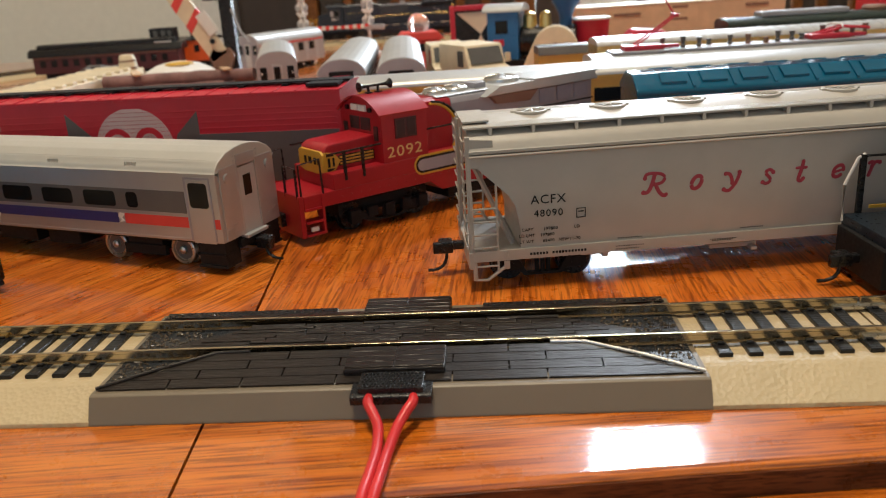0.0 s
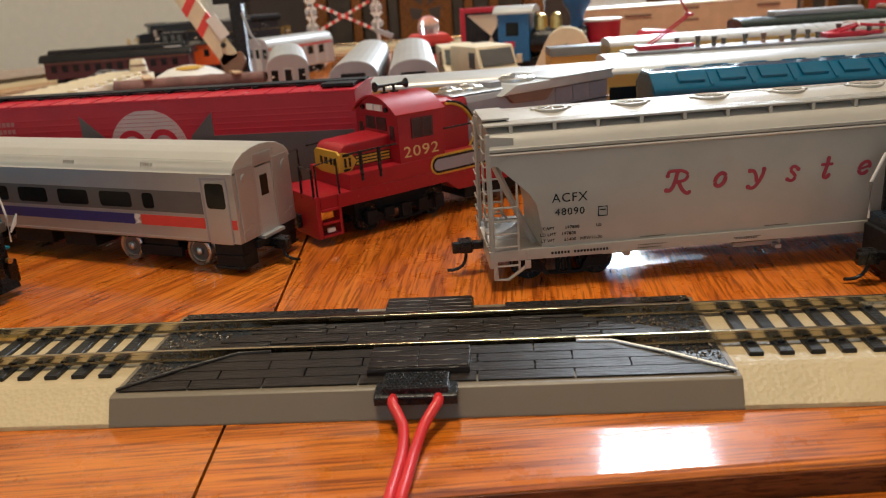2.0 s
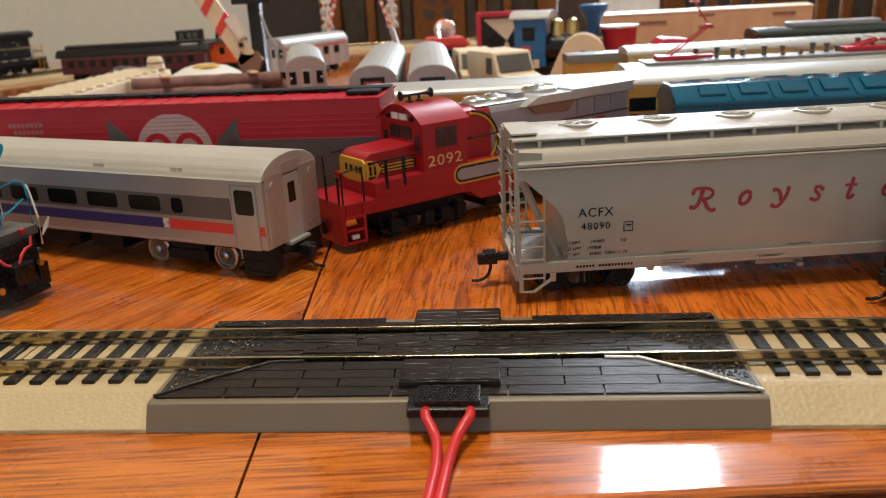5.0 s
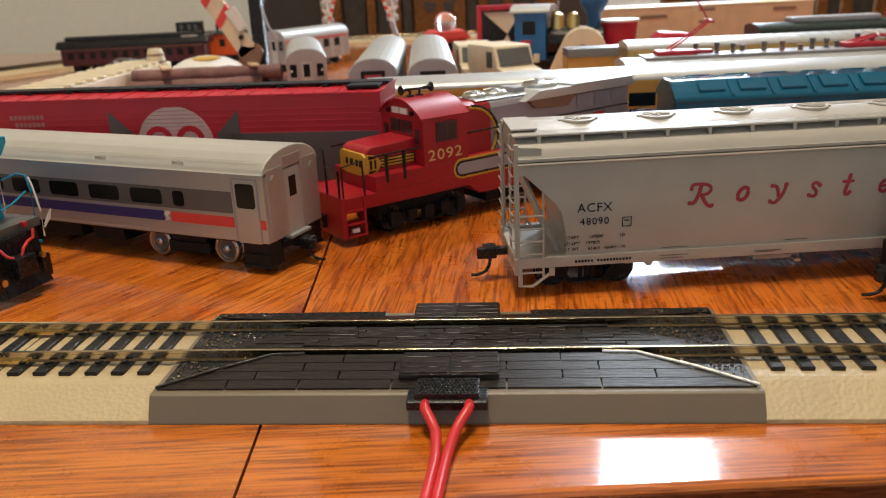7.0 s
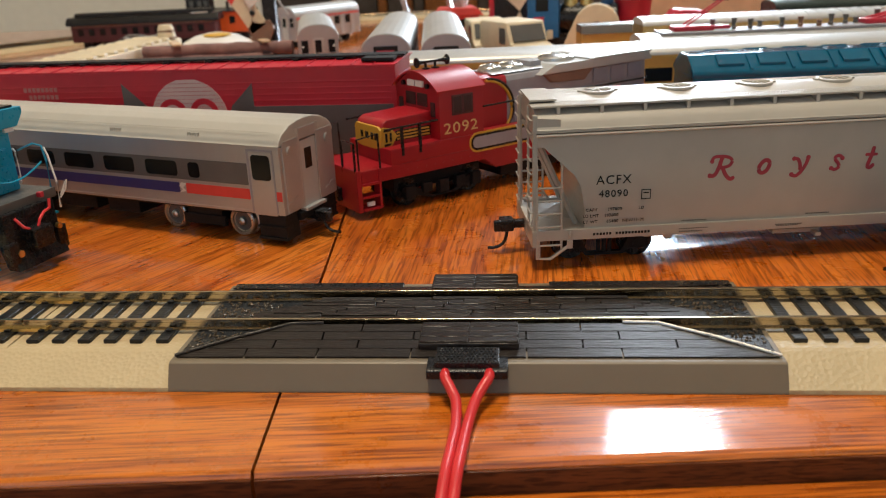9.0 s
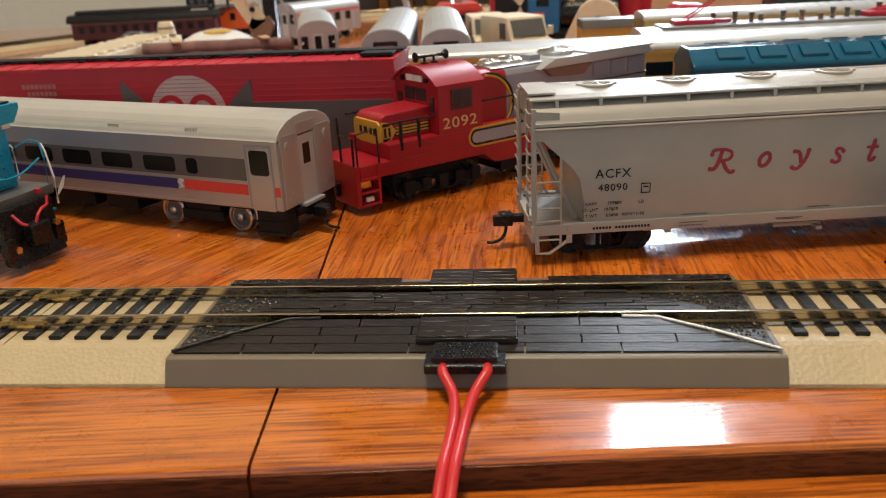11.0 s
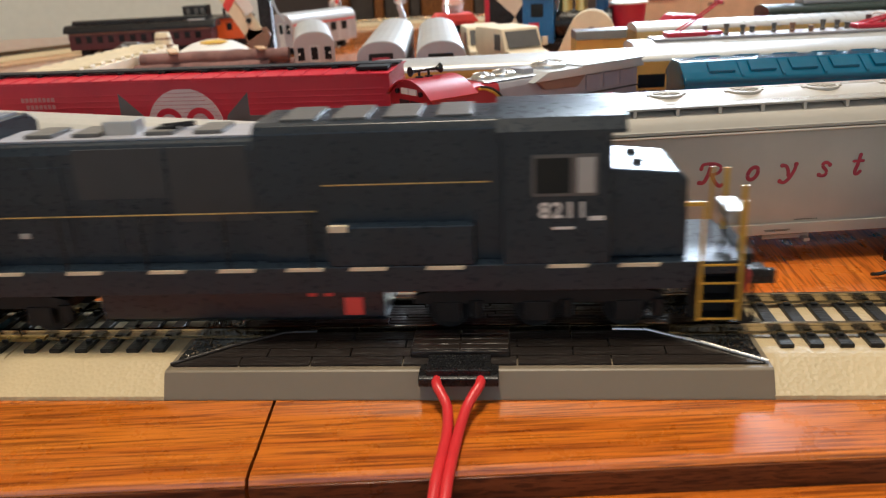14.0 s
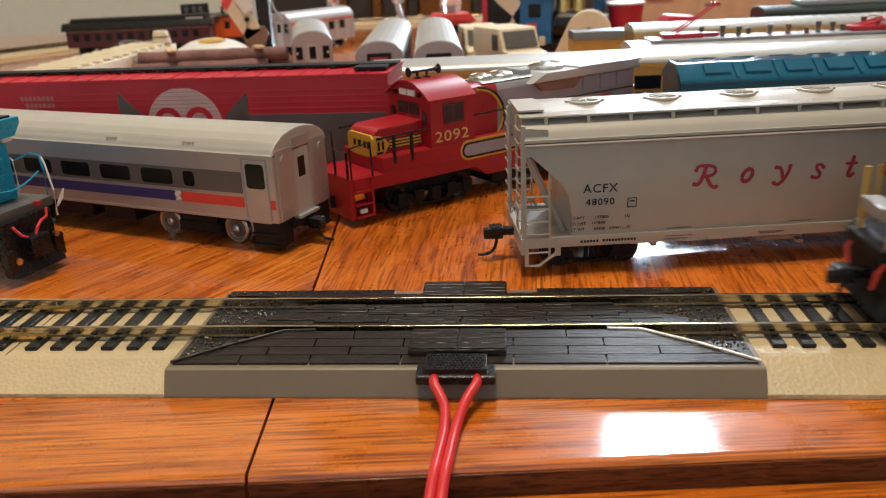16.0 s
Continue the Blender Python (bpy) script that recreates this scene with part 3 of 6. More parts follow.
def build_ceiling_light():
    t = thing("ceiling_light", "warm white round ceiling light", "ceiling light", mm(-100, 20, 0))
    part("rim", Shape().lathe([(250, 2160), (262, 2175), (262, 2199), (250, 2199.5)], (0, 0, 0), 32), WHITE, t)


build_room()
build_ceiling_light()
build_table()
build_tracks()


# ---- rolling stock: shared parts ----
def build_truck(parent, x, wheel_r=5.2, base=24.0, frame_y=11.0, rim=STEEL, axles=2):
    tr = part("truck", Shape().box(x - 4, x + 4, -9, 9, wheel_r + 0.5, wheel_r + 3.5, 0.4), BLACK_MATT, parent)
    for sy in (-1, 1):
        y = sy * frame_y
        s = Shape()
        s.prism([(x - base / 2 - 3, wheel_r + 1.8), (x - base / 2 + 3, wheel_r + 2.0), (x - 5, wheel_r - 2.6), (x + 5, wheel_r - 2.6), (x + base / 2 - 3, wheel_r + 2.0), (x + base / 2 + 3, wheel_r + 1.8), (x + base / 2 + 3, wheel_r - 1.5), (x + base / 2 - 3, wheel_r - 1.5), (x + 6, wheel_r - 3.4), (x - 6, wheel_r - 3.4), (x - base / 2 + 3, wheel_r - 1.5), (x - base / 2 - 3, wheel_r - 1.5)][::-1], y - 1, y + 1, axis="y")
        for k in (-1.5, 0, 1.5):
            s.cyl((x + k * 1.2, y, wheel_r - 2.5), (x + k * 1.2, y, wheel_r + 1.5), 0.7, seg=8)
        for d in (-1, 1):
            s.cyl((x + d * base / 2, y - 1.5 * 1, wheel_r), (x + d * base / 2, y + 1.5, wheel_r), 1.7, seg=10)
        part("side_frame", s, BLACK_MATT, tr)
    for i in range(axles):
        ax = x + (i / (axles - 1) - 0.5) * base
        for sy in (-1, 1):
            y = sy * 8.6
            s = Shape().cyl((ax, y - sy * 1.9, wheel_r), (ax, y - sy * 1.2, wheel_r), wheel_r + 0.7, seg=24)
            s.cyl((ax, y - sy * 1.4, wheel_r), (ax, y + sy * 1.2, wheel_r), wheel_r, seg=24, bevel=0.2)
            s.cyl((ax, y + sy * 1.1, wheel_r), (ax, y + sy * 1.5, wheel_r), wheel_r * 0.35, seg=12)
            part("wheel", s, rim, tr)
        part("axle", Shape().cyl((ax, -8, wheel_r), (ax, 8, wheel_r), 1.0, seg=8), BLACK_MATT, tr)
    return tr


def build_coupler(parent, x, d, z=9.0):
    s = Shape()
    s.box(min(x, x + d * 7), max(x, x + d * 7), -1.4, 1.4, z - 1.2, z + 1.2, 0.3)
    s.box(min(x + d * 5, x + d * 9.5), max(x + d * 5, x + d * 9.5), -2.6, 2.6, z - 2.0, z + 2.0, 0.6)
    s.box(min(x + d * 8.5, x + d * 11.5), max(x + d * 8.5, x + d * 11.5), -2.8, -0.6, z - 1.8, z + 1.8, 0.5)
    drop = (z - 1.3) / 8.0
    s.tube([(x + d * (7.0 + q), 0.3, z - drop * w) for q, w in ((0, 1), (0.1, 3.4), (0.5, 5.2), (1.4, 6.7), (2.8, 7.6), (4.6, 8.0), (6.4, 7.9))], 0.55, 8)
    part("coupler", s, BLACK, parent, "black knuckle coupler with trip pin")


def bar(parent, name, mat, x0, x1, z0, z1, y, depth=0.12):
    return part(name, Shape().box(x0, x1, min(y, y - depth), max(y, y - depth), z0, z1), mat, parent)


# ---- covered hopper ----
def build_hopper(m):
    t = thing("covered_hopper", "pale grey covered hopper freight car with red lettering", "freight car", m)
    # side outline with the cut-away slope sheets at both ends, bulged in the middle
    out = [(-103, 42.6), (-103, 39), (-93, 29.5), (-91, 26), (-89.5, 18), (-89.5, 12), (89.5, 12), (89.5, 18), (91, 26), (93, 29.5), (103, 39), (103, 42.6)]
    b = bmesh.new()
    r0 = [b.verts.new((x, -17.2, z)) for x, z in out]
    r1 = [b.verts.new((x, 17.2, z)) for x, z in out]
    n = len(out)
    for i in range(n):
        b.faces.new((r0[i], r0[(i + 1) % n], r1[(i + 1) % n], r1[i]))
    b.faces.new(r0[::-1])
    b.faces.new(r1)
    bmesh.ops.recalc_face_normals(b, faces=b.faces)
    for z in (15, 18, 21, 24, 27, 30, 33, 36, 39):
        bmesh.ops.bisect_plane(b, geom=list(b.verts) + list(b.edges) + list(b.faces), plane_co=(0, 0, z), plane_no=(0, 0, 1))
    for v in b.verts:
        v.co.y *= 1 + 0.055 * math.sin(max(0, min(1, (v.co.z - 12) / 29.5)) * math.pi)
    part("body", Shape()._join(b), HOPPER, t)
    # rounded roof with side lip
    prof = [(-17.8, 41.9), (-18.4, 42.3), (-18.4, 43.1), (-17.9, 43.5), (-17.3, 44.9), (-15.6, 46.6), (-12.5, 48.0), (-8.5, 49.2), (-4.5, 50.4), (0, 50.8)]
    prof += [(-y, z) for y, z in prof[-2::-1]]
    part("roof", Shape().prism(prof, -104, 104), HOPPER, t)
    for sy in (-1, 1):
        part("side_lip", Shape().tube([(-104, sy * 18.2, 41.5), (104, sy * 18.2, 41.5)], 0.45, 6), HOPPER, t)
        # grated running board with hanging brackets
        y0, y1 = sorted((sy * 14.9, sy * 8.0))
        part("running_board", Shape().box(-105, 105, y0, y1, 48.9, 49.5, 0.1, seg=1), HOPPER, t, "grated roof running board")
        s = Shape()
        for i in range(270):
            x = -104.5 + i * 0.775
            s.box(x, x + 0.33, y0 + 0.2, y1 - 0.2, 49.45, 49.62)
        part("grating", s, HOPPER, t, kind="stuff")
        for i in range(17):
            x = -97.2 + i * 12.7
            part("bracket", Shape().prism([(sy * 14.9, 49.0), (sy * 15.1, 46.2), (sy * 14.2, 45.9), (sy * 12, 47.6), (sy * 12, 49.0)][::-1], x - 0.5, x + 0.5), HOPPER, t)
        # side sill
        y0, y1 = sorted((sy * 18.3, sy * 15.6))
        part("side_sill", Shape().box(-104, 104, y0, y1, 9.2, 12.6, 0.25), HOPPER, t)
    for sx in (-1, 1):
        xa, xb = sorted((sx * 105.5, sx * 89))
        part("end_platform", Shape().box(xa, xb, -15.5, 15.5, 10.2, 11.6, 0.2), HOPPER, t)
        xa, xb = sorted((sx * 105.5, sx * 103.5))
        part("end_sill", Shape().box(xa, xb, -18.2, 18.2, 7.2, 12.4, 0.25), HOPPER, t)
        part("end_running_board", Shape().box(min(sx * 105, sx * 97), max(sx * 105, sx * 97), -10.5, 10.5, 50.1, 50.7, 0.1), HOPPER, t)
        for sy in (-1, 1):
            part("corner_post", Shape().box(sx * 104.4 - 0.7, sx * 104.4 + 0.7, sy * 16.9 - 0.9, sy * 16.9 + 0.9, 7.0, 47.4, 0.15), HOPPER, t)
            part("diagonal_brace", Shape().tube([(sx * 103.5, sy * 13.5, 40.5), (sx * 91.5, sy * 13.5, 13)], 0.8, 4), HOPPER, t)
            xa, xb = sorted((sx * 104.6, sx * 97.8))
            part("gusset", Shape().prism([(sx * 104.5, 46.6), (sx * 104.5, 38), (sx * 101.5, 38), (sx * 97, 43), (sx * 97, 46)][:: sx], sy * 17.3 - 0.4, sy * 17.3 + 0.4, axis="y"), HOPPER, t)
            s = Shape()
            s.tube([(sx * 96.6, sy * 18.0, 6.0), (sx * 96.6, sy * 18.0, 33)], 0.38, 6)
            s.tube([(sx * 104.0, sy * 18.0, 3.4), (sx * 104.0, sy * 18.0, 33)], 0.38, 6)
            for z in (7.8, 13.8, 17.8, 21.8, 25.8):
                s.tube([(sx * 104.0, sy * 18.1, z), (sx * 96.6, sy * 18.1, z)], 0.33, 6)
            part("side_ladder", s, HOPPER, t)
            s = Shape()
            for z in range(14, 47, 4):
                s.tube([(sx * 105.0, sy * 17.2, z), (sx * 105.7, sy * 17.0, z), (sx * 105.7, sy * 9.5, z), (sx * 105.2, sy * 9.3, z)], 0.26, 6)
            s.tube([(sx * 105.3, sy * 9.3, 8), (sx * 105.3, sy * 9.3, 49)], 0.4, 6)
            part("end_ladder", s, HOPPER, t)
            part("stirrup_step", Shape().tube([(sx * 103.6, sy * 18, 9.3), (sx * 103.4, sy * 18, 3.6), (sx * 100.0, sy * 18, 3.4), (sx * 93.5, sy * 18, 8.0)], 0.55, 6), HOPPER, t)
        part("draft_gear", Shape().box(min(sx * 104, sx * 80), max(sx * 104, sx * 80), -4, 4, 7.5, 11.8, 0.3), HOPPER, t)
        build_coupler(t, sx * 104, sx, 9.4)
        part("brake_rod", Shape().tube([(sx * 104, 7, 16), (sx * 99, 6, 19), (sx * 96, 6, 14)], 0.5, 6), HOPPER, t)
    for i in range(9):
        x = -98 + i * 24.5 + 15.3
        h = part("hatch", Shape().lathe([(5.0, -0.8), (5.2, 0.4), (5.0, 0.8), (4.4, 0.9), (4.1, 0.5), (1.4, 0.6), (1.1, 1.0), (0.4, 1.1)], (x, 0, 50.4), 28), HOPPER, t, "round roof loading hatch")
        s = Shape()
        for a in range(4):
            c, d = math.cos(a * math.pi / 4), math.sin(a * math.pi / 4)
            s.tube([(x - 4.7 * c, -4.7 * d, 51.1), (x, 0, 51.5), (x + 4.7 * c, 4.7 * d, 51.1)], 0.28, 5)
        s.box(x - 6.2, x - 4.6, -0.9, 0.9, 50.3, 51.3, 0.3).box(x + 4.6, x + 6.2, -0.9, 0.9, 50.3, 51.3, 0.3)
        part("hatch_spokes", s, HOPPER, h)
    part("outlet_gate", Shape().box(-74, -58, -15.6, -6, 9.4, 11.9, 0.3).box(-71, -62, -16.2, -12, 8.2, 9.6, 0.3).box(-64.5, -62.5, -16.6, -13, 7.2, 8.8, 0.3), HOPPER, t)
    for i, x in enumerate((-22, 22, 66)):
        part("outlet_gate", Shape().prism([(-16, 12), (16, 12), (7, 6.2), (-7, 6.2)][::-1], x - 9, x + 9).box(x - 7, x + 8, -12, 12, 5.4, 6.8, 0.2).box(x + 5, x + 7, -15, -12, 5.0, 6.2, 0.2), HOPPER, t)
    for sx in (-1, 1):
        build_truck(t, sx * 82, 5.1, 21, 11.2, BLACK)
    part("lug", Shape().box(-95.0, -93.2, -18.7, -18.2, 6.6, 9.3, 0.2).box(-94.6, -93.6, -18.75, -18.3, 10.2, 12.0, 0.3), HOPPER, t)
    # lettering
    y = -18.12
    words("lettering", "ACFX", 2.75, BLACK, t, mm(-81.2, y - 0.14, 26.2, *SIDE), 1.12)
    words("lettering", "48090", 2.2, BLACK, t, mm(-81.2, y - 0.12, 22.2, *SIDE), 1.18)
    for z, row in ((17.9, ((-87.6, "CAPY"), (-80.6, "197800"), (-72.6, "LD"))), (16.0, ((-87.8, "LD LMT"), (-81.6, "197800"))), (14.1, ((-87.9, "LT WT"), (-81.2, "65400"), (-76.6, "NEW"), (-73.2, "11-70")))):
        for x, text in row:
            words("lettering", text, 0.95, BLACK, t, mm(x, -17.95 - 0.03 * (z - 14), z, *SIDE), 1.1)
    for a, b2, z in ((-87.0, -80.8, 10.4), (-80.2, -69.5, 10.4), (-60.8, -51.5, 10.9), (-60.8, -53.5, 10.0), (-31.5, -23, 10.6), (-31, -24, 10.2), (-22, -14.5, 13.4), (-60, -52, 13.2)):
        w = 0.75 if b2 < -69 else 0.3
        for k in range(int((b2 - a) / (w + 0.22))):
            x = a + k * (w + 0.22)
            bar(t, "small_print", BLACK, x, x + w * 0.85, z, z + w, -18.32 if z < 12.6 else -17.6, 0.12)
    s = Shape()
    for x0, x1, z0, z1 in ((-72.8, -70.0, 21.0, 21.2), (-72.8, -70.0, 23.8, 24.0), (-72.8, -72.6, 21.0, 24.0), (-70.2, -70.0, 21.0, 24.0), (-72.2, -70.6, 22.8, 23.1)):
        s.box(x0, x1, -18.25, -18.0, z0, z1)
    part("stencil_box", s, BLACK, t)
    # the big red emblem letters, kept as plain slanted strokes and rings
    ym = -18.25

    def stroke(pts, r, ends=0.0):
        fine = []
        p = [Vector((x, 0, z)) for x, z in pts]
        for k in range(len(p) - 1):
            a, b, c, d = p[max(0, k - 1)], p[k], p[k + 1], p[min(len(p) - 1, k + 2)]
            for u in (0, 0.25, 0.5, 0.75):
                fine.append(0.5 * (2 * b + (c - a) * u + (2 * a - 5 * b + 4 * c - d) * u * u + (3 * b - a - 3 * c + d) * u ** 3))
        fine.append(p[-1])
        s = Shape().tube(fine, r, 10)
        for k in (0, -1):
            s.ball(fine[k], r + ends, seg=12)
        for v in s.bm.verts:
            v.co.y = ym + 0.10 * v.co.y / r
        part("emblem_stroke", s, MAROON_LETTER, t)

    def ring(cx, cz, rx, rz, r, a0=0, a1=360):
        stroke([(cx + rx * math.cos(radians(a)) + 0.3 * rz * math.sin(radians(a)), cz + rz * math.sin(radians(a))) for a in np.linspace(a0, a1, 12)], r)

    stroke([(-52.2, 31.4), (-51.8, 32.5), (-50.5, 32.8), (-48.2, 32.7), (-46.6, 32.0), (-46.3, 30.9), (-47.2, 29.8), (-49.2, 29.4)], 0.5, 0.15)
    stroke([(-49.3, 32.4), (-49.9, 30.0), (-50.8, 27.8), (-51.7, 27.0), (-52.6, 27.1)], 0.62, 0.1)
    stroke([(-48.9, 29.2), (-48.0, 27.3), (-47.1, 26.2), (-46.3, 25.8), (-45.7, 26.1)], 0.6, 0.0)
    ring(-36.5, 29.1, 1.45, 1.9, 0.62)
    stroke([(-27.7, 31.0), (-26.6, 30.8), (-25.9, 29.6), (-25.6, 28.0)], 0.55, 0.12)
    stroke([(-23.5, 31.2), (-23.9, 29.5), (-25.0, 27.4), (-26.4, 25.9), (-27.5, 25.8), (-28.1, 26.2)], 0.55, 0.15)
    stroke([(-13.2, 30.4), (-14.1, 31.2), (-15.1, 31.0), (-15.4, 30.2), (-14.5, 29.1), (-14.0, 28.2), (-14.5, 27.3), (-15.5, 27.1), (-16.3, 27.5)], 0.52, 0.14)
    stroke([(-4.1, 33.0), (-4.6, 30.5), (-5.3, 28.2), (-5.3, 27.4), (-4.6, 27.1), (-3.8, 27.8)], 0.58, 0.0)
    stroke([(-6.0, 31.1), (-3.1, 31.1)], 0.45, 0.0)
    ring(6.9, 29.2, 1.5, 1.8, 0.55, 10, 320)
    stroke([(5.6, 28.9), (8.2, 29.6)], 0.38)
    stroke([(16.4, 31.0), (17.5, 31.2), (17.2, 29.4), (16.4, 27.2)], 0.58, 0.0)
    stroke([(17.2, 29.8), (18.4, 31.2), (19.6, 31.0)], 0.55, 0.12)
    return t


# ---- silver commuter coach ----
def rounded(x0, x1, z0, z1, r):
    """Outline of a window with rounded corners."""
    out = []
    for cx, cz, a in ((x1 - r, z0 + r, 270), (x1 - r, z1 - r, 0), (x0 + r, z1 - r, 90), (x0 + r, z0 + r, 180)):
        out += [(cx + r * math.cos(radians(a + k)), cz + r * math.sin(radians(a + k))) for k in (0, 30, 60, 90)]
    return out


def build_coach_truck(parent, x, wheel_r=5.3, base=31.0):
    """Inside-bearing truck: the bright wheels stand free outside a low dark frame."""
    tr = part("truck", Shape().box(x - base / 2 - 4, x + base / 2 + 4, -7.2, 7.2, 5.0, 9.4, 0.5), BLACK_MATT, parent)
    part("bolster", Shape().box(x - 8, x + 8, -11.6, 11.6, 4.4, 9.6, 0.6).box(x - 9.5, x + 9.5, -12.2, -10.2, 3.2, 7.2, 0.4).box(x - 9.5, x + 9.5, 10.2, 12.2, 3.2, 7.2, 0.4), BLACK_MATT, tr)
    for d in (-1, 1):
        ax = x + d * base / 2
        for sy in (-1, 1):
            m = Matrix.Translation((ax, sy * 9.0, wheel_r)) @ Matrix.Rotation(sy * -math.pi / 2, 4, "X")
            w = part("wheel", Shape().lathe([(wheel_r + 0.6, -2.2), (wheel_r + 0.6, -1.4), (wheel_r, -1.2), (wheel_r, 1.0), (wheel_r - 0.35, 1.3), (wheel_r - 1.1, 1.3), (wheel_r - 1.4, 0.5), (2.6, 0.2), (0.3, 0.2)], (0, 0, 0), 28, m), STEEL, tr, "bright metal wheel")
            part("wheel_disc", Shape().lathe([(wheel_r - 1.6, 0.1), (wheel_r - 1.7, 0.62), (2.3, 0.40), (0.3, 0.40)], (0, 0, 0), 24, m), DGREY, w)
            part("hub", Shape().lathe([(1.5, 0.3), (1.4, 1.5), (0.7, 1.9), (0.2, 1.9)], (0, 0, 0), 14, m), STEEL, w)
        part("axle", Shape().cyl((ax, -7.4, wheel_r), (ax, 7.4, wheel_r), 1.0, seg=8), BLACK_MATT, tr)


def build_coach(m):
    t = thing("commuter_coach", "silver passenger coach with navy and red side stripe", "passenger car", m)
    w = 16.5
    prof = [(-w, 11.3), (-w, 35.2), (-w + 0.5, 36.8), (-w + 2.6, 38.8), (-w + 7, 40.9), (-w + 12, 41.9), (0, 42.2)]
    prof += [(-y, z) for y, z in prof[-2::-1]]
    low = [(-w, 11.3), (-w, 35.4), (w, 35.4), (w, 11.3)]
    part("body", Shape().prism(low, -100, 100, bevel=0.4), SILVER, t)
    rp = [(-w - 0.25, 35.2)] + [(y, z) for y, z in prof[1:-1]] + [(w + 0.25, 35.2)]
    part("roof", Shape().prism(rp, -100.3, 100.3, bevel=0.6), COACH_ROOF, t, "smooth pale silver roof")
    for k in range(2):
        y = -14.6 + k * 29.2
        z = 35.2 + 7.1 * math.sqrt(max(0.0, 1 - (abs(y) / 17) ** 2.6)) + 0.1
        part("roof_seam", Shape().tube([(-99, y, z - 0.06), (96, y, z - 0.06)], 0.07, 4), COACH_ROOF, t)
    for x in (-62, 26, 62):
        for k in range(5):
            part("roof_vent", Shape().box(x + k * 1.1, x + k * 1.1 + 0.4, -16.0, -15.2, 36.6, 38.2, 0.1, seg=1), COACH_ROOF, t)
    for sy in (-1, 1):
        y0, y1 = sorted((sy * (w + 0.12), sy * (w - 0.3)))
        part("window_band", Shape().box(-84.5, 86.4, y0, y1, 21.2, 28.8), DGREY, t, "dark grey window band")
        part("navy_stripe", Shape().box(-84.5, 55.5, y0, y1, 16.2, 19.9), NAVY, t)
        part("red_stripe", Shape().box(58.5, 86.4, y0, y1, 16.2, 19.9), STRIPE_RED, t)
        part("red_stripe", Shape().box(97.2, 99.6, y0, y1, 16.4, 19.7), STRIPE_RED, t)
        part("stripe_emblem", Shape().prism([(55.2, 16.2), (58.2, 16.9), (57.0, 18.2), (58.8, 19.6), (56.4, 20.0), (55.4, 18.6), (56.8, 17.4)][::-1], y0 - 0.03, y1 + 0.03, axis="y"), WHITE, t)
        y0, y1 = sorted((sy * (w + 0.2), sy * (w - 0.3)))
        for i, (a, b) in enumerate([(60.6, 65.6)] + [(40.9 - 20.3 * k, 55.6 - 20.3 * k) for k in range(7)]):
            part("window", Shape().prism(rounded(a, b, 22.2, 27.7, 1.3), y0, y1, axis="y"), GLASS_DARK, t)
        for a, b in ((87.6, 97.0), (-97.0, -87.6)):
            part("door_frame", Shape().box(a - 0.8, a + 0.1, y0, y1, 12, 33.5).box(b - 0.1, b + 0.5, y0, y1, 12, 33.5).box(a - 0.8, b + 0.5, y0, y1, 33.2, 33.9), LAV_GREY, t)
            d = part("door", Shape().box(a, b, y0 - 0.05, y1 + 0.05, 11.0, 33.0, 0.3), SILVER, t)
            part("door_window", Shape().prism(rounded(a + 0.9, b - 0.8, 23.4, 32.0, 1.2), y0 - 0.12, y1 + 0.12, axis="y"), GLASS_DARK, d)
            part("step_well", Shape().box(a + 0.5, b + 2.5, min(sy * 15.8, sy * 8), max(sy * 15.8, sy * 8), 2.2, 11.2, 0.3).box(a + 0.2, b + 2.7, min(sy * 16.5, sy * 12), max(sy * 16.5, sy * 12), 2.2, 3.2, 0.2).box(a + 0.2, b + 2.7, min(sy * 16.4, sy * 12), max(sy * 16.4, sy * 12), 6.4, 7.2, 0.2), BLACK_MATT, t)
        part("side_skirt", Shape().tube([(-98, sy * w, 12.2), (86, sy * w, 12.2)], 0.3, 5), SILVER, t)
    # end wall, door recess, marker lights
    for sx in (-1, 1):
        xa, xb = sorted((sx * 99.6, sx * 100.5))
        s = Shape()
        for y0, y1 in ((-14.8, -5.2), (5.2, 14.8)):
            s.box(xa, xb, y0, y1, 11.5, 36.4, 0.3)
        s.box(xa, xb, -5.2, 5.2, 35.2, 39.2, 0.3)
        part("end_panel", s, SILVER, t)
        part("end_door_frame", Shape().box(min(sx * 100, sx * 100.6), max(sx * 100, sx * 100.6), -5.6, -4.8, 11, 35.2, 0.2).box(min(sx * 100, sx * 100.6), max(sx * 100, sx * 100.6), 4.8, 5.6, 11, 35.2, 0.2), SILVER, t)
        d = part("end_door", Shape().box(min(sx * 99.8, sx * 100.25), max(sx * 99.8, sx * 100.25), -4.7, 4.7, 11.4, 35, 0.1), SILVER_ROOF, t)
        part("door_window", Shape().box(min(sx * 100, sx * 100.4), max(sx * 100, sx * 100.4), -2.4, 1.8, 24.4, 31.6, 0.2), GLASS_DARK, d)
        part("threshold", Shape().box(min(sx * 99, sx * 102), max(sx * 99, sx * 102), -6, 6, 10.2, 11.4, 0.2), SILVER_ROOF, t)
        for y in (-11.2, 11.8):
            lamp = Shape().cyl((sx * 100, y, 32.5), (sx * 101, y, 32.5), 1.7, seg=18, bevel=0.2)
            part("marker_lamp", lamp, SILVER, t)
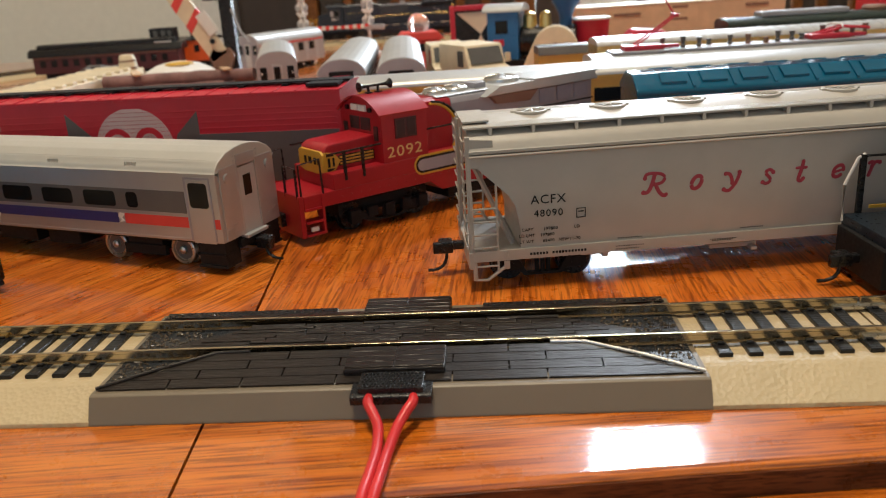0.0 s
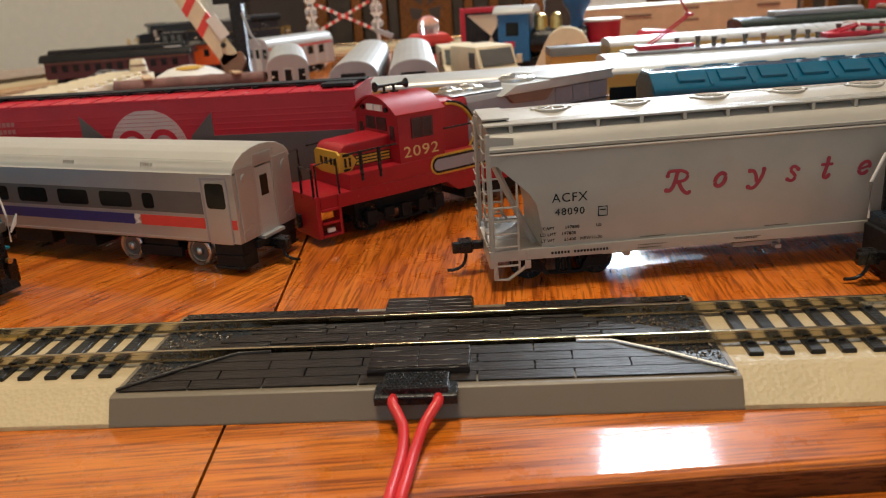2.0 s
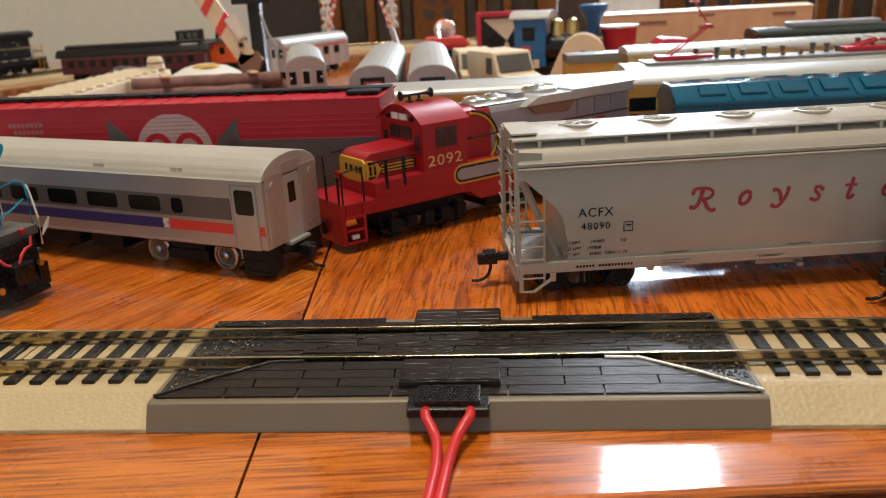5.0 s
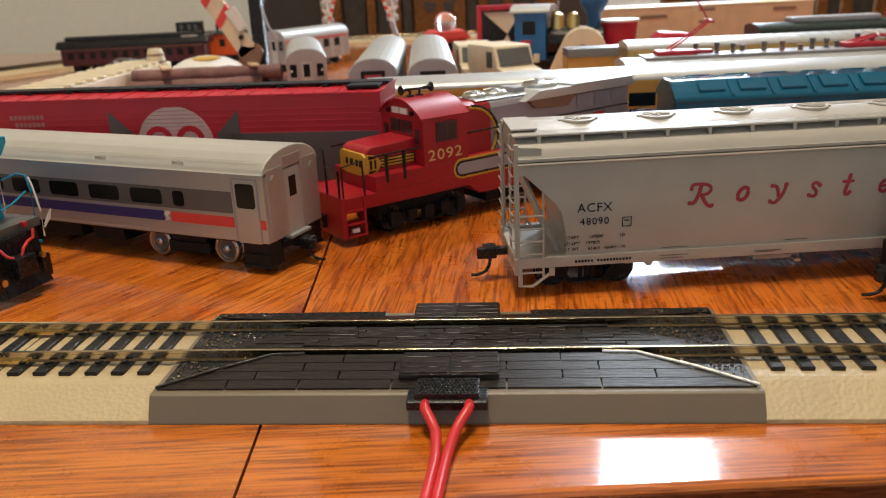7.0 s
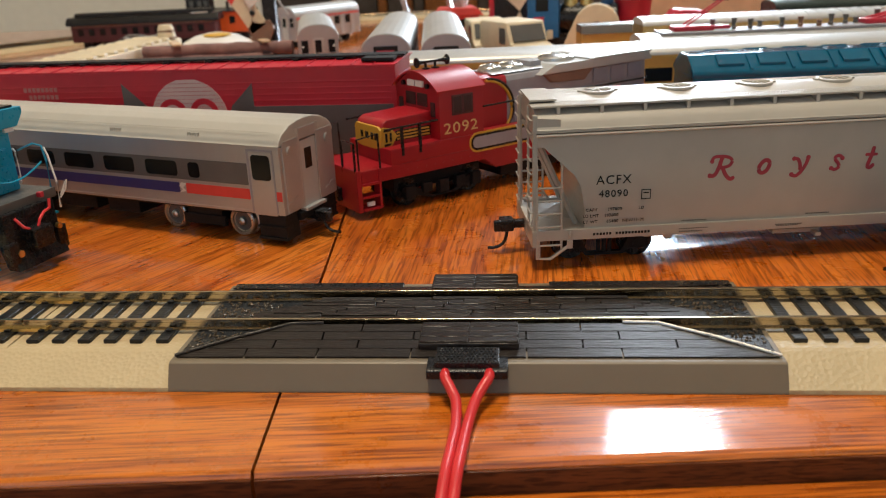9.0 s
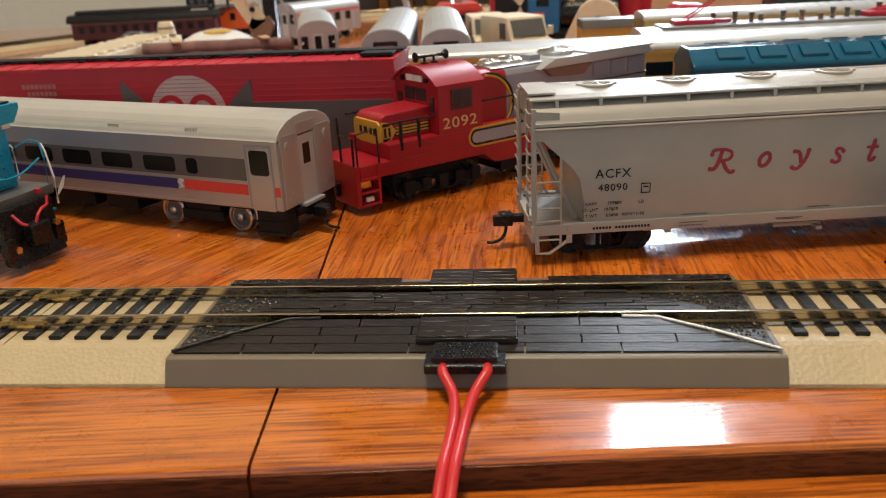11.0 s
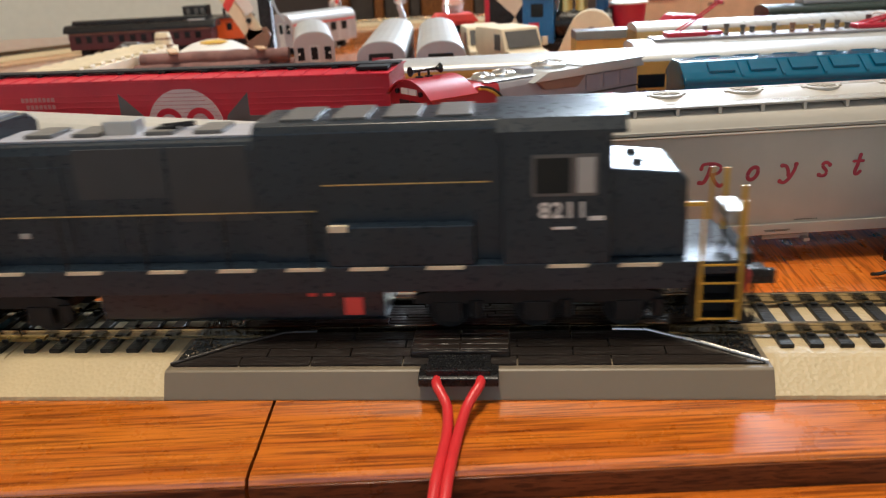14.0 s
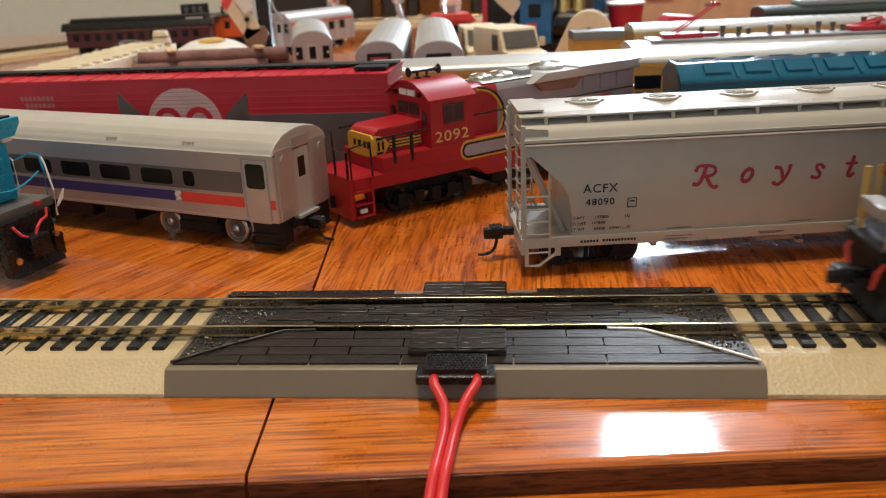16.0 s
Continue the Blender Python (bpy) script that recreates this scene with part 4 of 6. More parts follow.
            part("rivets", Shape().box(sx * 100.4 - 0.3, sx * 100.4 + 0.3, y - 3.0, y - 0.6, 14.6, 15.4, 0.15).box(sx * 100.4 - 0.3, sx * 100.4 + 0.3, y + 0.2, y + 2.6, 15.8, 16.6, 0.15).box(sx * 100.4 - 0.3, sx * 100.4 + 0.3, y + 0.4, y + 2.6, 13.0, 13.8, 0.15), SILVER, t)
        for y in (-6.4, 6.4):
            s = Shape()
            for k in range(12):
                s.ball((sx * 100.45, y, 22 + k * 1.55), 0.22, seg=6)
            part("rivets", s, SILVER, t)
        build_coupler(t, sx * 97, sx, 7.5)
        part("buffer", Shape().box(min(sx * 96, sx * 101), max(sx * 96, sx * 101), -9, 9, 7.5, 10.4, 0.4), BLACK_MATT, t)
        build_coach_truck(t, sx * 60.5)
    part("underframe", Shape().box(-95, 95, -13, 13, 9.6, 11.6, 0.2), BLACK_MATT, t)
    for a, b in ((-40, -20), (-12, 8), (14, 30)):
        part("equipment_box", Shape().box(a, b, -12.5, 12.5, 4.6, 9.8, 0.4), BLACK_MATT, t)
    return t


# ---- red road switcher ----
def arch(w, z0, z1, n=9, power=2.3):
    pts = [(-w, z0)]
    for i in range(n + 1):
        a = math.pi * (1 - i / n)
        c, s = math.cos(a), math.sin(a)
        pts.append((w * math.copysign(abs(c) ** (2 / power), c), z0 + (z1 - z0) * abs(s) ** (2 / power)))
    pts.append((w, z0))
    return pts[1:-1]


def build_red_loco(m):
    """Front at -x."""
    t = thing("red_diesel_locomotive", "red road switcher locomotive with yellow and black striping", "locomotive", m)
    part("frame", Shape().prism([(-88, 13.3), (-31, 13.3), (-25, 9), (14, 9), (20, 13.3), (76, 13.3), (76, 18.6), (-88, 18.6)], -15.6, 15.6, axis="y", bevel=0.4), RED, t, "red running board and sill")
    part("running_step", Shape().box(-75, 66, -15.6, 15.6, 18.5, 24.5, 0.35), RED, t)
    # low nose
    part("nose", Shape().prism([(-74.2, 18.7), (-74.9, 31), (-74.2, 33.4), (-72, 34.6), (-51.5, 35.4), (-51.5, 18.7)], -9.2, 9.2, axis="y", bevel=0.9), RED, t, "low short hood")
    # cab
    cab = [(15.2 * (k / 6 - 1), 42.8 + 6.6 * (1 - (k / 6 - 1) ** 2)) for k in range(13)]
    cab = [(-15.2, 19.0)] + cab + [(15.2, 19.0)]
    part("cab", Shape().prism(cab, -52, -30.6, bevel=0.35), RED, t)
    rf = [(y * 1.06, z + 0.45) for y, z in cab[1:-1]]
    rf = rf + [(y * 0.985, z - 0.7) for y, z in rf[::-1]]
    part("cab_roof", Shape().prism(rf, -53.2, -30.0), RED, t)
    for x0, y0, y1, z0, z1 in ((-52.4, -12.6, -9.7, 33, 38.6), (-52.4, 9.7, 12.6, 33, 38.6), (-52.4, -7.4, -0.5, 36.4, 41.4), (-52.4, 0.5, 7.4, 36.4, 41.4)):
        part("windscreen", Shape().box(x0, x0 + 0.6, y0, y1, z0, z1, 0.2), GLASS_BROWN, t)
    part("number_board", Shape().box(-52.8, -51.8, -5.4, -0.4, 43.8, 46.2, 0.2).box(-52.8, -51.8, 0.4, 5.4, 43.8, 46.2, 0.2), WHITE, t)
    part("headlight", Shape().cyl((-53.0, -8.4, 44.6), (-51.8, -8.4, 44.6), 1.0).cyl((-53.0, 8.4, 44.6), (-51.8, 8.4, 44.6), 1.0), BLACK, t)
    for sy in (-1, 1):
        y0, y1 = sorted((sy * 15.0, sy * 15.5))
        wn_ = part("side_window", Shape().box(-46.0, -35.8, y0, y1, 33.2, 41.0, 0.1), MAROON, t)
        part("pane", Shape().box(-45.2, -41.5, y0 - 0.05, y1 + 0.05, 33.9, 40.3, 0.1), GLASS_BROWN, wn_)
        part("pane", Shape().box(-40.4, -36.6, y0 - 0.05, y1 + 0.05, 33.9, 40.3, 0.1), GLASS_BROWN, wn_)
    s = Shape().tube([(-49.5, 0, 52.6), (-38.5, 0, 52.6)], 0.5, 8)
    for x, d in ((-50.4, -1), (-37.6, 1)):
        s.lathe([(0.6, 0), (0.7, 2.0), (1.3, 3.2), (2.0, 3.9), (2.0, 4.2)], (0, 0, 0), 14, Matrix.Translation((x - d * 3.2, 0, 52.6)) @ Matrix.Rotation(d * math.pi / 2, 4, "Y"))
    for x in (-47, -42.5):
        s.cyl((x, 0, 49.2), (x, 0, 52.4), 0.55, seg=8).box(x - 1.2, x + 1.2, -1.2, 1.2, 49.6, 50.4, 0.2)
    part("air_horn", s, BLACK, t, "black twin air horn")
    # long hood
    hoodp = [(-9.2, 19), (-9.2, 42.0), (-8.4, 44.2), (-5, 45.2), (5, 45.2), (8.4, 44.2), (9.2, 42.0), (9.2, 19)]
    part("hood_front", Shape().prism(hoodp, -30.6, -13.5, bevel=0.3), RED, t)
    part("long_hood", Shape().prism(hoodp, -13.45, 70, bevel=0.3), LAV_GREY, t, "silver grey long hood")
    part("hood_roof", Shape().prism([(-7.6, 45.1), (-6, 45.7), (6, 45.7), (7.6, 45.1)], -20, 8), SILVER_ROOF, t)
    # flared radiator section with rust-brown underside
    part("radiator_flare", Shape().prism([(2, 42.6), (11, 46.4), (69, 46.4), (71, 42.6)], -12.6, 12.6, axis="y", bevel=0.4), SILVER_ROOF, t, "pale flared radiator housing")
    part("flare_underside", Shape().prism([(6, 42.4), (34, 42.4), (29, 37.8), (10, 38.8)][::-1], -11.4, -9.0, axis="y", bevel=0.3), BROWN, t)
    part("grille_shelf", Shape().box(30, 70, -13.2, 13.2, 46.2, 47.1, 0.2), SILVER_ROOF, t)
    for x in (36, 47, 58):
        part("grille", Shape().box(x, x + 9.0, -9.9, -9.0, 35.2, 41.8, 0.3), UP_GREY, t)
    for x in range(-10, 62, 8):
        part("hood_door", Shape().box(x, x + 6.6, -9.7, -9.1, 24.6, 34.6, 0.2), LAV_GREY, t)
    for x, r_ in ((-15, 4.6), (-4, 5.0), (22, 7.4)):
        f = part("roof_fan", Shape().lathe([(r_ + 0.6, 0), (r_ + 0.4, 1.2), (r_ * 0.9, 2.0), (r_ * 0.3, 2.7), (0.4, 2.8)], (x, 0, 45.5 if x < 20 else 46.5), 24), STEEL, t, "round silver roof fan")
        s = Shape()
        for k in range(10):
            a = k * math.tau / 10
            s.tube([(x + r_ * 0.3 * math.cos(a), r_ * 0.3 * math.sin(a), (45.5 if x < 20 else 46.5) + 2.8), (x + r_ * 0.9 * math.cos(a), r_ * 0.9 * math.sin(a), (45.5 if x < 20 else 46.5) + 2.2)], 0.22, 4)
        part("fan_blades", s, SILVER, f)
    part("red_emblem", Shape().box(46, 53, -10.3, -9.6, 28.5, 32.5, 0.3), STRIPE_RED, t)
    part("rooftop_box", Shape().box(3, 9, -5, 5, 45.2, 48.0, 0.4), LAV_GREY, t)
    for sy in (-1, 1):
        # yellow-edged black sweep behind the cab, and the long cartouche below it
        sh = [(-24 + 13.6 * math.sin(radians(a)), 0, 31.4 + 12.6 * math.cos(radians(a))) for a in range(0, 100, 7)]
        sh += [(-11.4, 0, 27.0), (-13.0, 0, 25.0)]
        y = sy * 15.3
        part("black_sweep", Shape().tube([(x, sy * 9.6, z) for x, _, z in sh], 0.6, 6), BLACK, t)
        part("yellow_sweep", Shape().tube([(x - 0.9, sy * 9.6, z - 0.6) for x, _, z in sh], 0.6, 6), YELLOW, t)
        y0, y1 = sorted((sy * 15.1, sy * 15.35))

        def lozenge(g, xr):
            pts = [(xr, 18.6 - g), (-34.4, 18.6 - g)]
            pts += [(-34.4 + (2.3 + g) * math.cos(radians(a)), 20.9 + (2.3 + g) * math.sin(radians(a))) for a in range(255, 89, -15)]
            return pts + [(xr, 23.2 + g)]

        for g, mat, dy in ((1.7, YELLOW, 0.4), (0.9, BLACK, 0.48), (0.0, LAV_GREY, 0.56)):
            part("cartouche", Shape().prism(lozenge(g, -8), y0 - dy, y1 + dy, axis="y"), mat, t)
        for z in (27.0, 28.2, 29.4):
            bar(t, "yellow_pinstripe", YELLOW, -68, -53, z - 0.6, z + 0.05, sy * 9.55, 0.15 * sy)
        bar(t, "black_panel", BLACK, -68.5, -52.5, 26.0, 29.9, sy * 9.4, 0.15 * sy)
    words("lettering", "2092", 4.3, GOLD, t, mm(-41.9, -15.25, 26.4, *SIDE), 1.1, sx=1.3)
    # nose emblem: yellow shield with plain black bars
    part("nose_emblem", Shape().prism([(-9.5, 24.4), (-9.5, 31.0), (-8, 32.2), (8, 32.2), (9.5, 31.0), (9.5, 24.4), (5, 23.4), (-5, 23.4)], -75.6, -74.3, bevel=0.3), YELLOW, t)
    part("emblem_wing", Shape().prism([(-74.6, 24.0), (-70.4, 24.6), (-67.8, 28.0), (-70.4, 31.2), (-74.6, 32.0)], -9.75, -9.1, axis="y", bevel=0.2), YELLOW, t)
    part("emblem_bars", Shape().box(-75.9, -75.4, -7.5, -5.9, 27, 29.6).box(-75.9, -75.4, -4.6, -3.2, 27, 29.6).box(-75.9, -75.4, -1, 1, 27, 29.6).box(-75.9, -75.4, 3, 4.4, 27, 29.6), BLACK, t)
    part("emblem_bars", Shape().box(-73.4, -72.5, -9.95, -9.6, 26.2, 29.6).box(-71.4, -70.6, -9.95, -9.6, 26.2, 29.6).prism([(-74.0, 30.2), (-70.6, 30.2), (-71.4, 31.0), (-73.8, 31.4)], -9.95, -9.6, axis="y").prism([(-74.0, 25.6), (-70.6, 25.6), (-71.4, 24.9), (-73.8, 24.6)][::-1], -9.95, -9.6, axis="y"), BLACK, t)
    # pilots, steps and rails
    for sx, off in ((-1, 0), (1, -12)):
        xa, xb = sorted((sx * (88 + off), sx * (90 + off)))
        part("pilot", Shape().box(xa, xb, -15.5, 15.5, 3.0, 19.0, 0.4), RED, t)
        for sy in (-1, 1):
            s = Shape()
            for z in (3.4, 8.2, 13.0):
                s.box(min(sx * (88 + off), sx * (81 + off)), max(sx * (88 + off), sx * (81 + off)), sy * 14 - 2.2, sy * 14 + 2.2, z, z + 1.0, 0.15)
            s.box(min(sx * (81 + off), sx * (80 + off)), max(sx * (81 + off), sx * (80 + off)), sy * 14 - 2.2, sy * 14 + 2.2, 3.4, 18.6, 0.15)
            part("steps", s, RED, t)
            part("step_light", Shape().box(min(sx * (86 + off), sx * (83 + off)), max(sx * (86 + off), sx * (83 + off)), sy * 15 - 0.6, sy * 15 + 0.6, 5.0, 6.6, 0.1), WHITE, t)
            part("handrail", Shape().tube([(sx * (88.6 + off), sy * 15, 19), (sx * (88.6 + off), sy * 15, 30.5), (sx * (80 + off), sy * 15.2, 31.5), (sx * (79.6 + off), sy * 15.2, 18)], 0.4, 6), BLACK, t)
            part("end_rail", Shape().tube([(sx * (89.6 + off), sy * 14, 18), (sx * (89.6 + off), sy * 14, 29), (sx * (89.6 + off), sy * 4.5, 29), (sx * (89.6 + off), sy * 4.5, 17)], 0.5, 6), BLACK, t)
        part("coupler_pocket", Shape().box(min(sx * (89 + off), sx * (92 + off)), max(sx * (89 + off), sx * (92 + off)), -3, 3, 5.5, 10.5, 0.3), BLACK, t)
    for sy in (-1, 1):
        s = Shape().tube([(-76, sy * 15.2, 32.2), (-53, sy * 15.2, 32.6)], 0.4, 6)
        part("handrail", s, BLACK, t)
        for x in (-69.5, -61.5):
            part("stanchion", Shape().box(x - 0.55, x + 0.55, sy * 15.4 - 0.5, sy * 15.4 + 0.5, 21.5, 32.8, 0.15), BLACK, t)
        part("stanchion", Shape().box(-13, -11.9, sy * 15.4 - 0.5, sy * 15.4 + 0.5, 24, 35.5, 0.15), BLACK, t)
        part("hood_rail", Shape().tube([(-30.8, sy * 15.4, 34.8), (-12, sy * 15.4, 35), (64, sy * 15.4, 35)], 0.4, 6), BLACK, t)
    s = Shape()
    for k in range(13):
        s.ball((-72 + k * 4.2, -15.65, 16.0), 0.35, seg=6)
    part("rivets", s, RED, t)
    part("fuel_tank", Shape().box(-20, 12, -12.5, 12.5, 3.5, 10, 1.2), BLACK_MATT, t)
    for x in (-50, 42):
        tr = build_truck(t, x, 5.4, 30, 11.6, BLACK)
        part("truck_block", Shape().box(x - 21, x + 21, -9.5, 9.5, 6, 11.5, 0.5), BLACK_MATT, tr)
        for sy in (-1, 1):
            s = Shape()
            for k in range(5):
                s.box(x - 18 + k * 8, x - 13.5 + k * 8, sy * 12.6 - 1.2, sy * 12.6 + 1.2, 3.2 + (k % 2) * 1.2, 8.6, 0.4)
            part("brake_gear", s, BLACK_MATT, tr)
    return t


# ---- red hi-cube boxcar ----
def build_boxcar(m):
    t = thing("red_boxcar", "long red hi-cube boxcar with grey panels and white roundel", "freight car", m)
    h = 118
    part("body", Shape().box(-h - 27, 91, -17.4, 17.4, 10.5, 49.6, 0.4), BOX_RED, t)
    x0, x1 = -h - 27, 91.4
    part("roof", Shape().prism([(-18.1, 49.2), (-18.1, 50.2), (0, 51.2), (18.1, 50.2), (18.1, 49.2)], x0 - 0.4, x1, bevel=0.2), BOX_RED, t)
    for i in range(25):
        x = x0 + 4 + i * 9.7
        part("roof_rib", Shape().prism([(-18.0, 50.1), (-18.0, 50.6), (0, 51.55), (18.0, 50.6), (18.0, 50.1), (0, 51.1)], x - 0.4, x + 0.4), BOX_RED, t)
    part("running_board", Shape().box(x0 - 3, 93, -4.6, 4.6, 51.9, 52.7, 0.15), BLACK_MATT, t, "dark roof walk")
    for i in range(12):
        x = x0 + 8 + i * 20
        part("walk_support", Shape().box(x, x + 3, -6, 6, 51.0, 51.95, 0.15), BLACK_MATT, t)
    for xa in (76, x0):
        part("lateral_walk", Shape().box(xa, xa + 14, -14, -4.7, 51.0, 52.4, 0.2), BLACK_MATT, t)
    for sy in (-1, 1):
        y = sy * 17.4
        # horizontal corrugation of the side sheets
        s = Shape()
        for k in range(13):
            z = 13 + k * 2.55
            s.prism([(y, z - 0.4), (y + sy * 0.13, z), (y, z + 0.4)][:: sy], x0 + 2, 89)
        part("side_ribs", s, BOX_RED, t)
        y0, y1 = sorted((y + sy * 0.30, y - sy * 0.2))
        part("grey_panel", Shape().box(22, 89.5, y0, y1, 12, 33.6), BOX_GREY, t, "dark grey lower side panel")
        part("grey_panel", Shape().prism([(28, 43.6), (28, 12), (10, 12), (18, 34)][::-1], y0, y1, axis="y"), BOX_GREY, t)
        part("grey_panel", Shape().prism([(-32, 44.6), (-32, 12), (-10, 12), (-21, 34)], y0, y1, axis="y"), BOX_GREY, t)
        part("grey_panel", Shape().box(x0 + 2, -32, y0, y1, 12, 24), BOX_GREY, t)
        # roundel as white bars clipped to a disc, and two plain red shapes on it
        y0, y1 = sorted((y + sy * 0.50, y - sy * 0.2))
        for k in range(12):
            z = 25.2 + k * 1.72
            half = 17.6 ** 2 - (z + 0.7 - 28.5) ** 2
            if half > 9:
                top = math.sqrt(max(4.0, 17.6 ** 2 - (z + 1.5 - 28.5) ** 2))
                low = math.sqrt(max(4.0, 17.6 ** 2 - (z - 28.5) ** 2))
                part("roundel_bar", Shape().prism([(-1.8 - low, z), (-1.8 + low, z), (-1.8 + top, z + 1.5), (-1.8 - top, z + 1.5)], y0, y1, axis="y"), PINK_WHITE, t)
        y0, y1 = sorted((y + sy * 0.62, y - sy * 0.2))
        for cx in (-9.4, 5.2):
            rr = Shape()
            for k in range(14):
                a, b = radians(180 - k * 13.5), radians(180 - (k + 1) * 13.5)
                ro, ri = 6.6, 4.0
                rr.prism([(cx + ro * math.cos(a), 31 + ro * math.sin(a)), (cx + ro * math.cos(b), 31 + ro * math.sin(b)), (cx + ri * math.cos(b), 31 + ri * math.sin(b)), (cx + ri * math.cos(a), 31 + ri * math.sin(a))], y0, y1, axis="y")
            rr.box(cx - 6.6, cx - 4.0, y0, y1, 25, 31)
            part("roundel_mark", rr, BOX_RED, t)
        rnd = random.Random(5)
        for z, n in ((41.6, 8), (38.4, 7)):
            for k in range(n):
                x = -79 + k * 2.1 + (2 if n == 7 else 0)
                bar(t, "faded_print", FADED, x, x + 1.5, z, z + 1.9, y + sy * 0.3, 0.12 * sy)
    for sx, x in ((1, 91.2), (-1, x0)):
        s = Shape()
        for z in range(13, 46, 4):
            s.tube([(x + sx * 0.8, -16.5, z), (x + sx * 0.8, -10.5, z)], 0.3, 5)
        part("end_ladder", s, BOX_RED, t)
        s = Shape()
        for z in range(13, 45, 5):
            s.box(min(x, x + sx * 0.7), max(x, x + sx * 0.7), -15, 15, z, z + 1.6, 0.2)
        part("end_ribs", s, BOX_RED, t)
        build_coupler(t, x - sx * 2, sx, 8)
        build_truck(t, x - sx * 26, 5.2, 21, 11, BLACK)
    part("underframe", Shape().box(x0 + 4, 87, -9, 9, 8.4, 10.6, 0.2), BLACK_MATT, t)
    return t


# ---- black six-axle diesel that runs on the oval ----
GLOW = bpy.data.materials.new("amber_lamp")
GLOW.use_nodes = True
_g = GLOW.node_tree.nodes["Principled BSDF"]
_g.inputs["Base Color"].default_value = (0.8, 0.35, 0.05, 1)
_g.inputs["Emission Color"].default_value = (1.0, 0.50, 0.08, 1)
_g.inputs["Emission Strength"].default_value = 1.6


def build_runner():
    """Front at +x; origin on the table under its middle, rail height 9.3."""
    t = thing("black_diesel_locomotive", "glossy black six-axle diesel locomotive with white numbers and yellow steps", "locomotive", None)
    part("frame", Shape().prism([(-118, 24.5), (-108, 24.5), (-106, 21), (106, 21), (108, 24.5), (118, 24.5), (118, 27.6), (-118, 27.6)], -15.2, 15.2, axis="y", bevel=0.3), LOCO, t, "black deck and side sill")
    hood = lambda w, z: [(-w, 27.5), (-w, z - 2.2), (-w + 1.2, z - 0.5), (-w + 3, z), (w - 3, z), (w - 1.2, z - 0.5), (w, z - 2.2), (w, 27.5)]
    part("engine_hood", Shape().prism(hood(10.2, 57.2), -60, 10, bevel=0.25), LOCO, t)
    part("tall_hood", Shape().prism(hood(11.4, 60.6), 8, 65, bevel=0.25), LOCO, t)
    part("rear_hood", Shape().prism(hood(10.2, 57.0), -101, -58, bevel=0.25), LOCO, t)
    part("radiator", Shape().prism([(-11, 52.5), (-15.0, 56.0), (-15.2, 59.2), (-11.5, 61.6), (11.5, 61.6), (15.2, 59.2), (15.0, 56.0), (11, 52.5)], -105, -58, bevel=0.3), LOCO, t, "flared radiator housing")
    s = Shape()
    for k in range(20):
        s.box(-103.5 + k * 2.2, -102.4 + k * 2.2, -11, 11, 61.5, 62.1)
    part("radiator_grille", s, LAV_GREY, t)
    # cab and nose
    part("cab", Shape().prism([(-15.0, 27.5), (-15.0, 57.6), (-13.2, 60.2), (-6, 61.8), (6, 61.8), (13.2, 60.2), (15.0, 57.6), (15.0, 27.5)], 64.5, 88.5, bevel=0.35), LOCO, t)
    part("cab_roof", Shape().prism([(-15.5, 57.4), (-15.5, 58.2), (-13.4, 60.8), (-6, 62.4), (6, 62.4), (13.4, 60.8), (15.5, 58.2), (15.5, 57.4), (0, 61.0)], 63.5, 91.5), LOCO, t)
    part("nose", Shape().prism([(88, 27.5), (88, 48.8), (103.6, 47.4), (105.6, 45.8), (106, 27.5)], -11.8, 11.8, axis="y", bevel=0.7), LOCO, t)
    for sy in (-1, 1):
        y0, y1 = sorted((sy * 14.9, sy * 15.25))
        w = part("side_window", Shape().box(71.0, 85.5, y0, y1, 43.5, 53.0, 0.2), DGREY, t)
        part("pane", Shape().box(71.8, 79.5, y0 - 0.06, y1 + 0.06, 44.2, 52.2, 0.1), GLASS_DARK, w)
        part("sash", Shape().box(81.0, 84.8, y0 - 0.1, y1 + 0.1, 44.2, 52.2, 0.1), SILVER, w)
        # deck edge stripes
        y0, y1 = sorted((sy * 15.15, sy * 15.4))
        for i, x in enumerate((-101, -90.5, -70, -56, -36, -15.5, 1.5, 18, 33, 51, 79, 95)):
            part("deck_stripe", Shape().prism([(x - 4.6, 26.6), (x + 4.2, 26.6), (x + 4.8, 27.5), (x - 4.0, 27.5)], y0, y1, axis="y"), CREAM, t)
        # hood doors, latches and lines
        y0, y1 = sorted((sy * 10.1, sy * 10.45))
        for x in (-94, -82, -70, -50, -38, -26, -14, -2):
            part("hood_door", Shape().box(x, x + 10.6, y0, y1, 29.5, 52, 0.15), LOCO, t)
        for x, z in ((-64, 34.5), (-53, 34.5), (-78, 48), (10, 48.5), (-84, 45)):
            part("latch", Shape().box(x, x + 2.6, y0 - 0.2, y1 + 0.2, z, z + 1.3, 0.1), SILVER, t)
        part("equipment_cabinet", Shape().box(24, 58, min(sy * 15.0, sy * 10), max(sy * 15.0, sy * 10), 27.6, 37.2, 0.4), LOCO, t)
        part("cabinet_label", Shape().box(24.5, 29, min(sy * 14, sy * 15.2), max(sy * 14, sy * 15.2), 36.0, 37.6, 0.1), CREAM, t)
        part("panel", Shape().box(-36, -14, y0 - 0.1, y1 + 0.1, 44, 56, 0.1).box(-13, 6, y0 - 0.1, y1 + 0.1, 38, 56, 0.1), LOCO_PANEL, t)
        # handrail along the deck, with posts
        y = sy * 14.9
        part("handrail", Shape().tube([(-100, y, 41.0), (-60, y, 41.2), (10, y, 41.2), (22, y, 41.2)], 0.17, 6), BRASS, t)
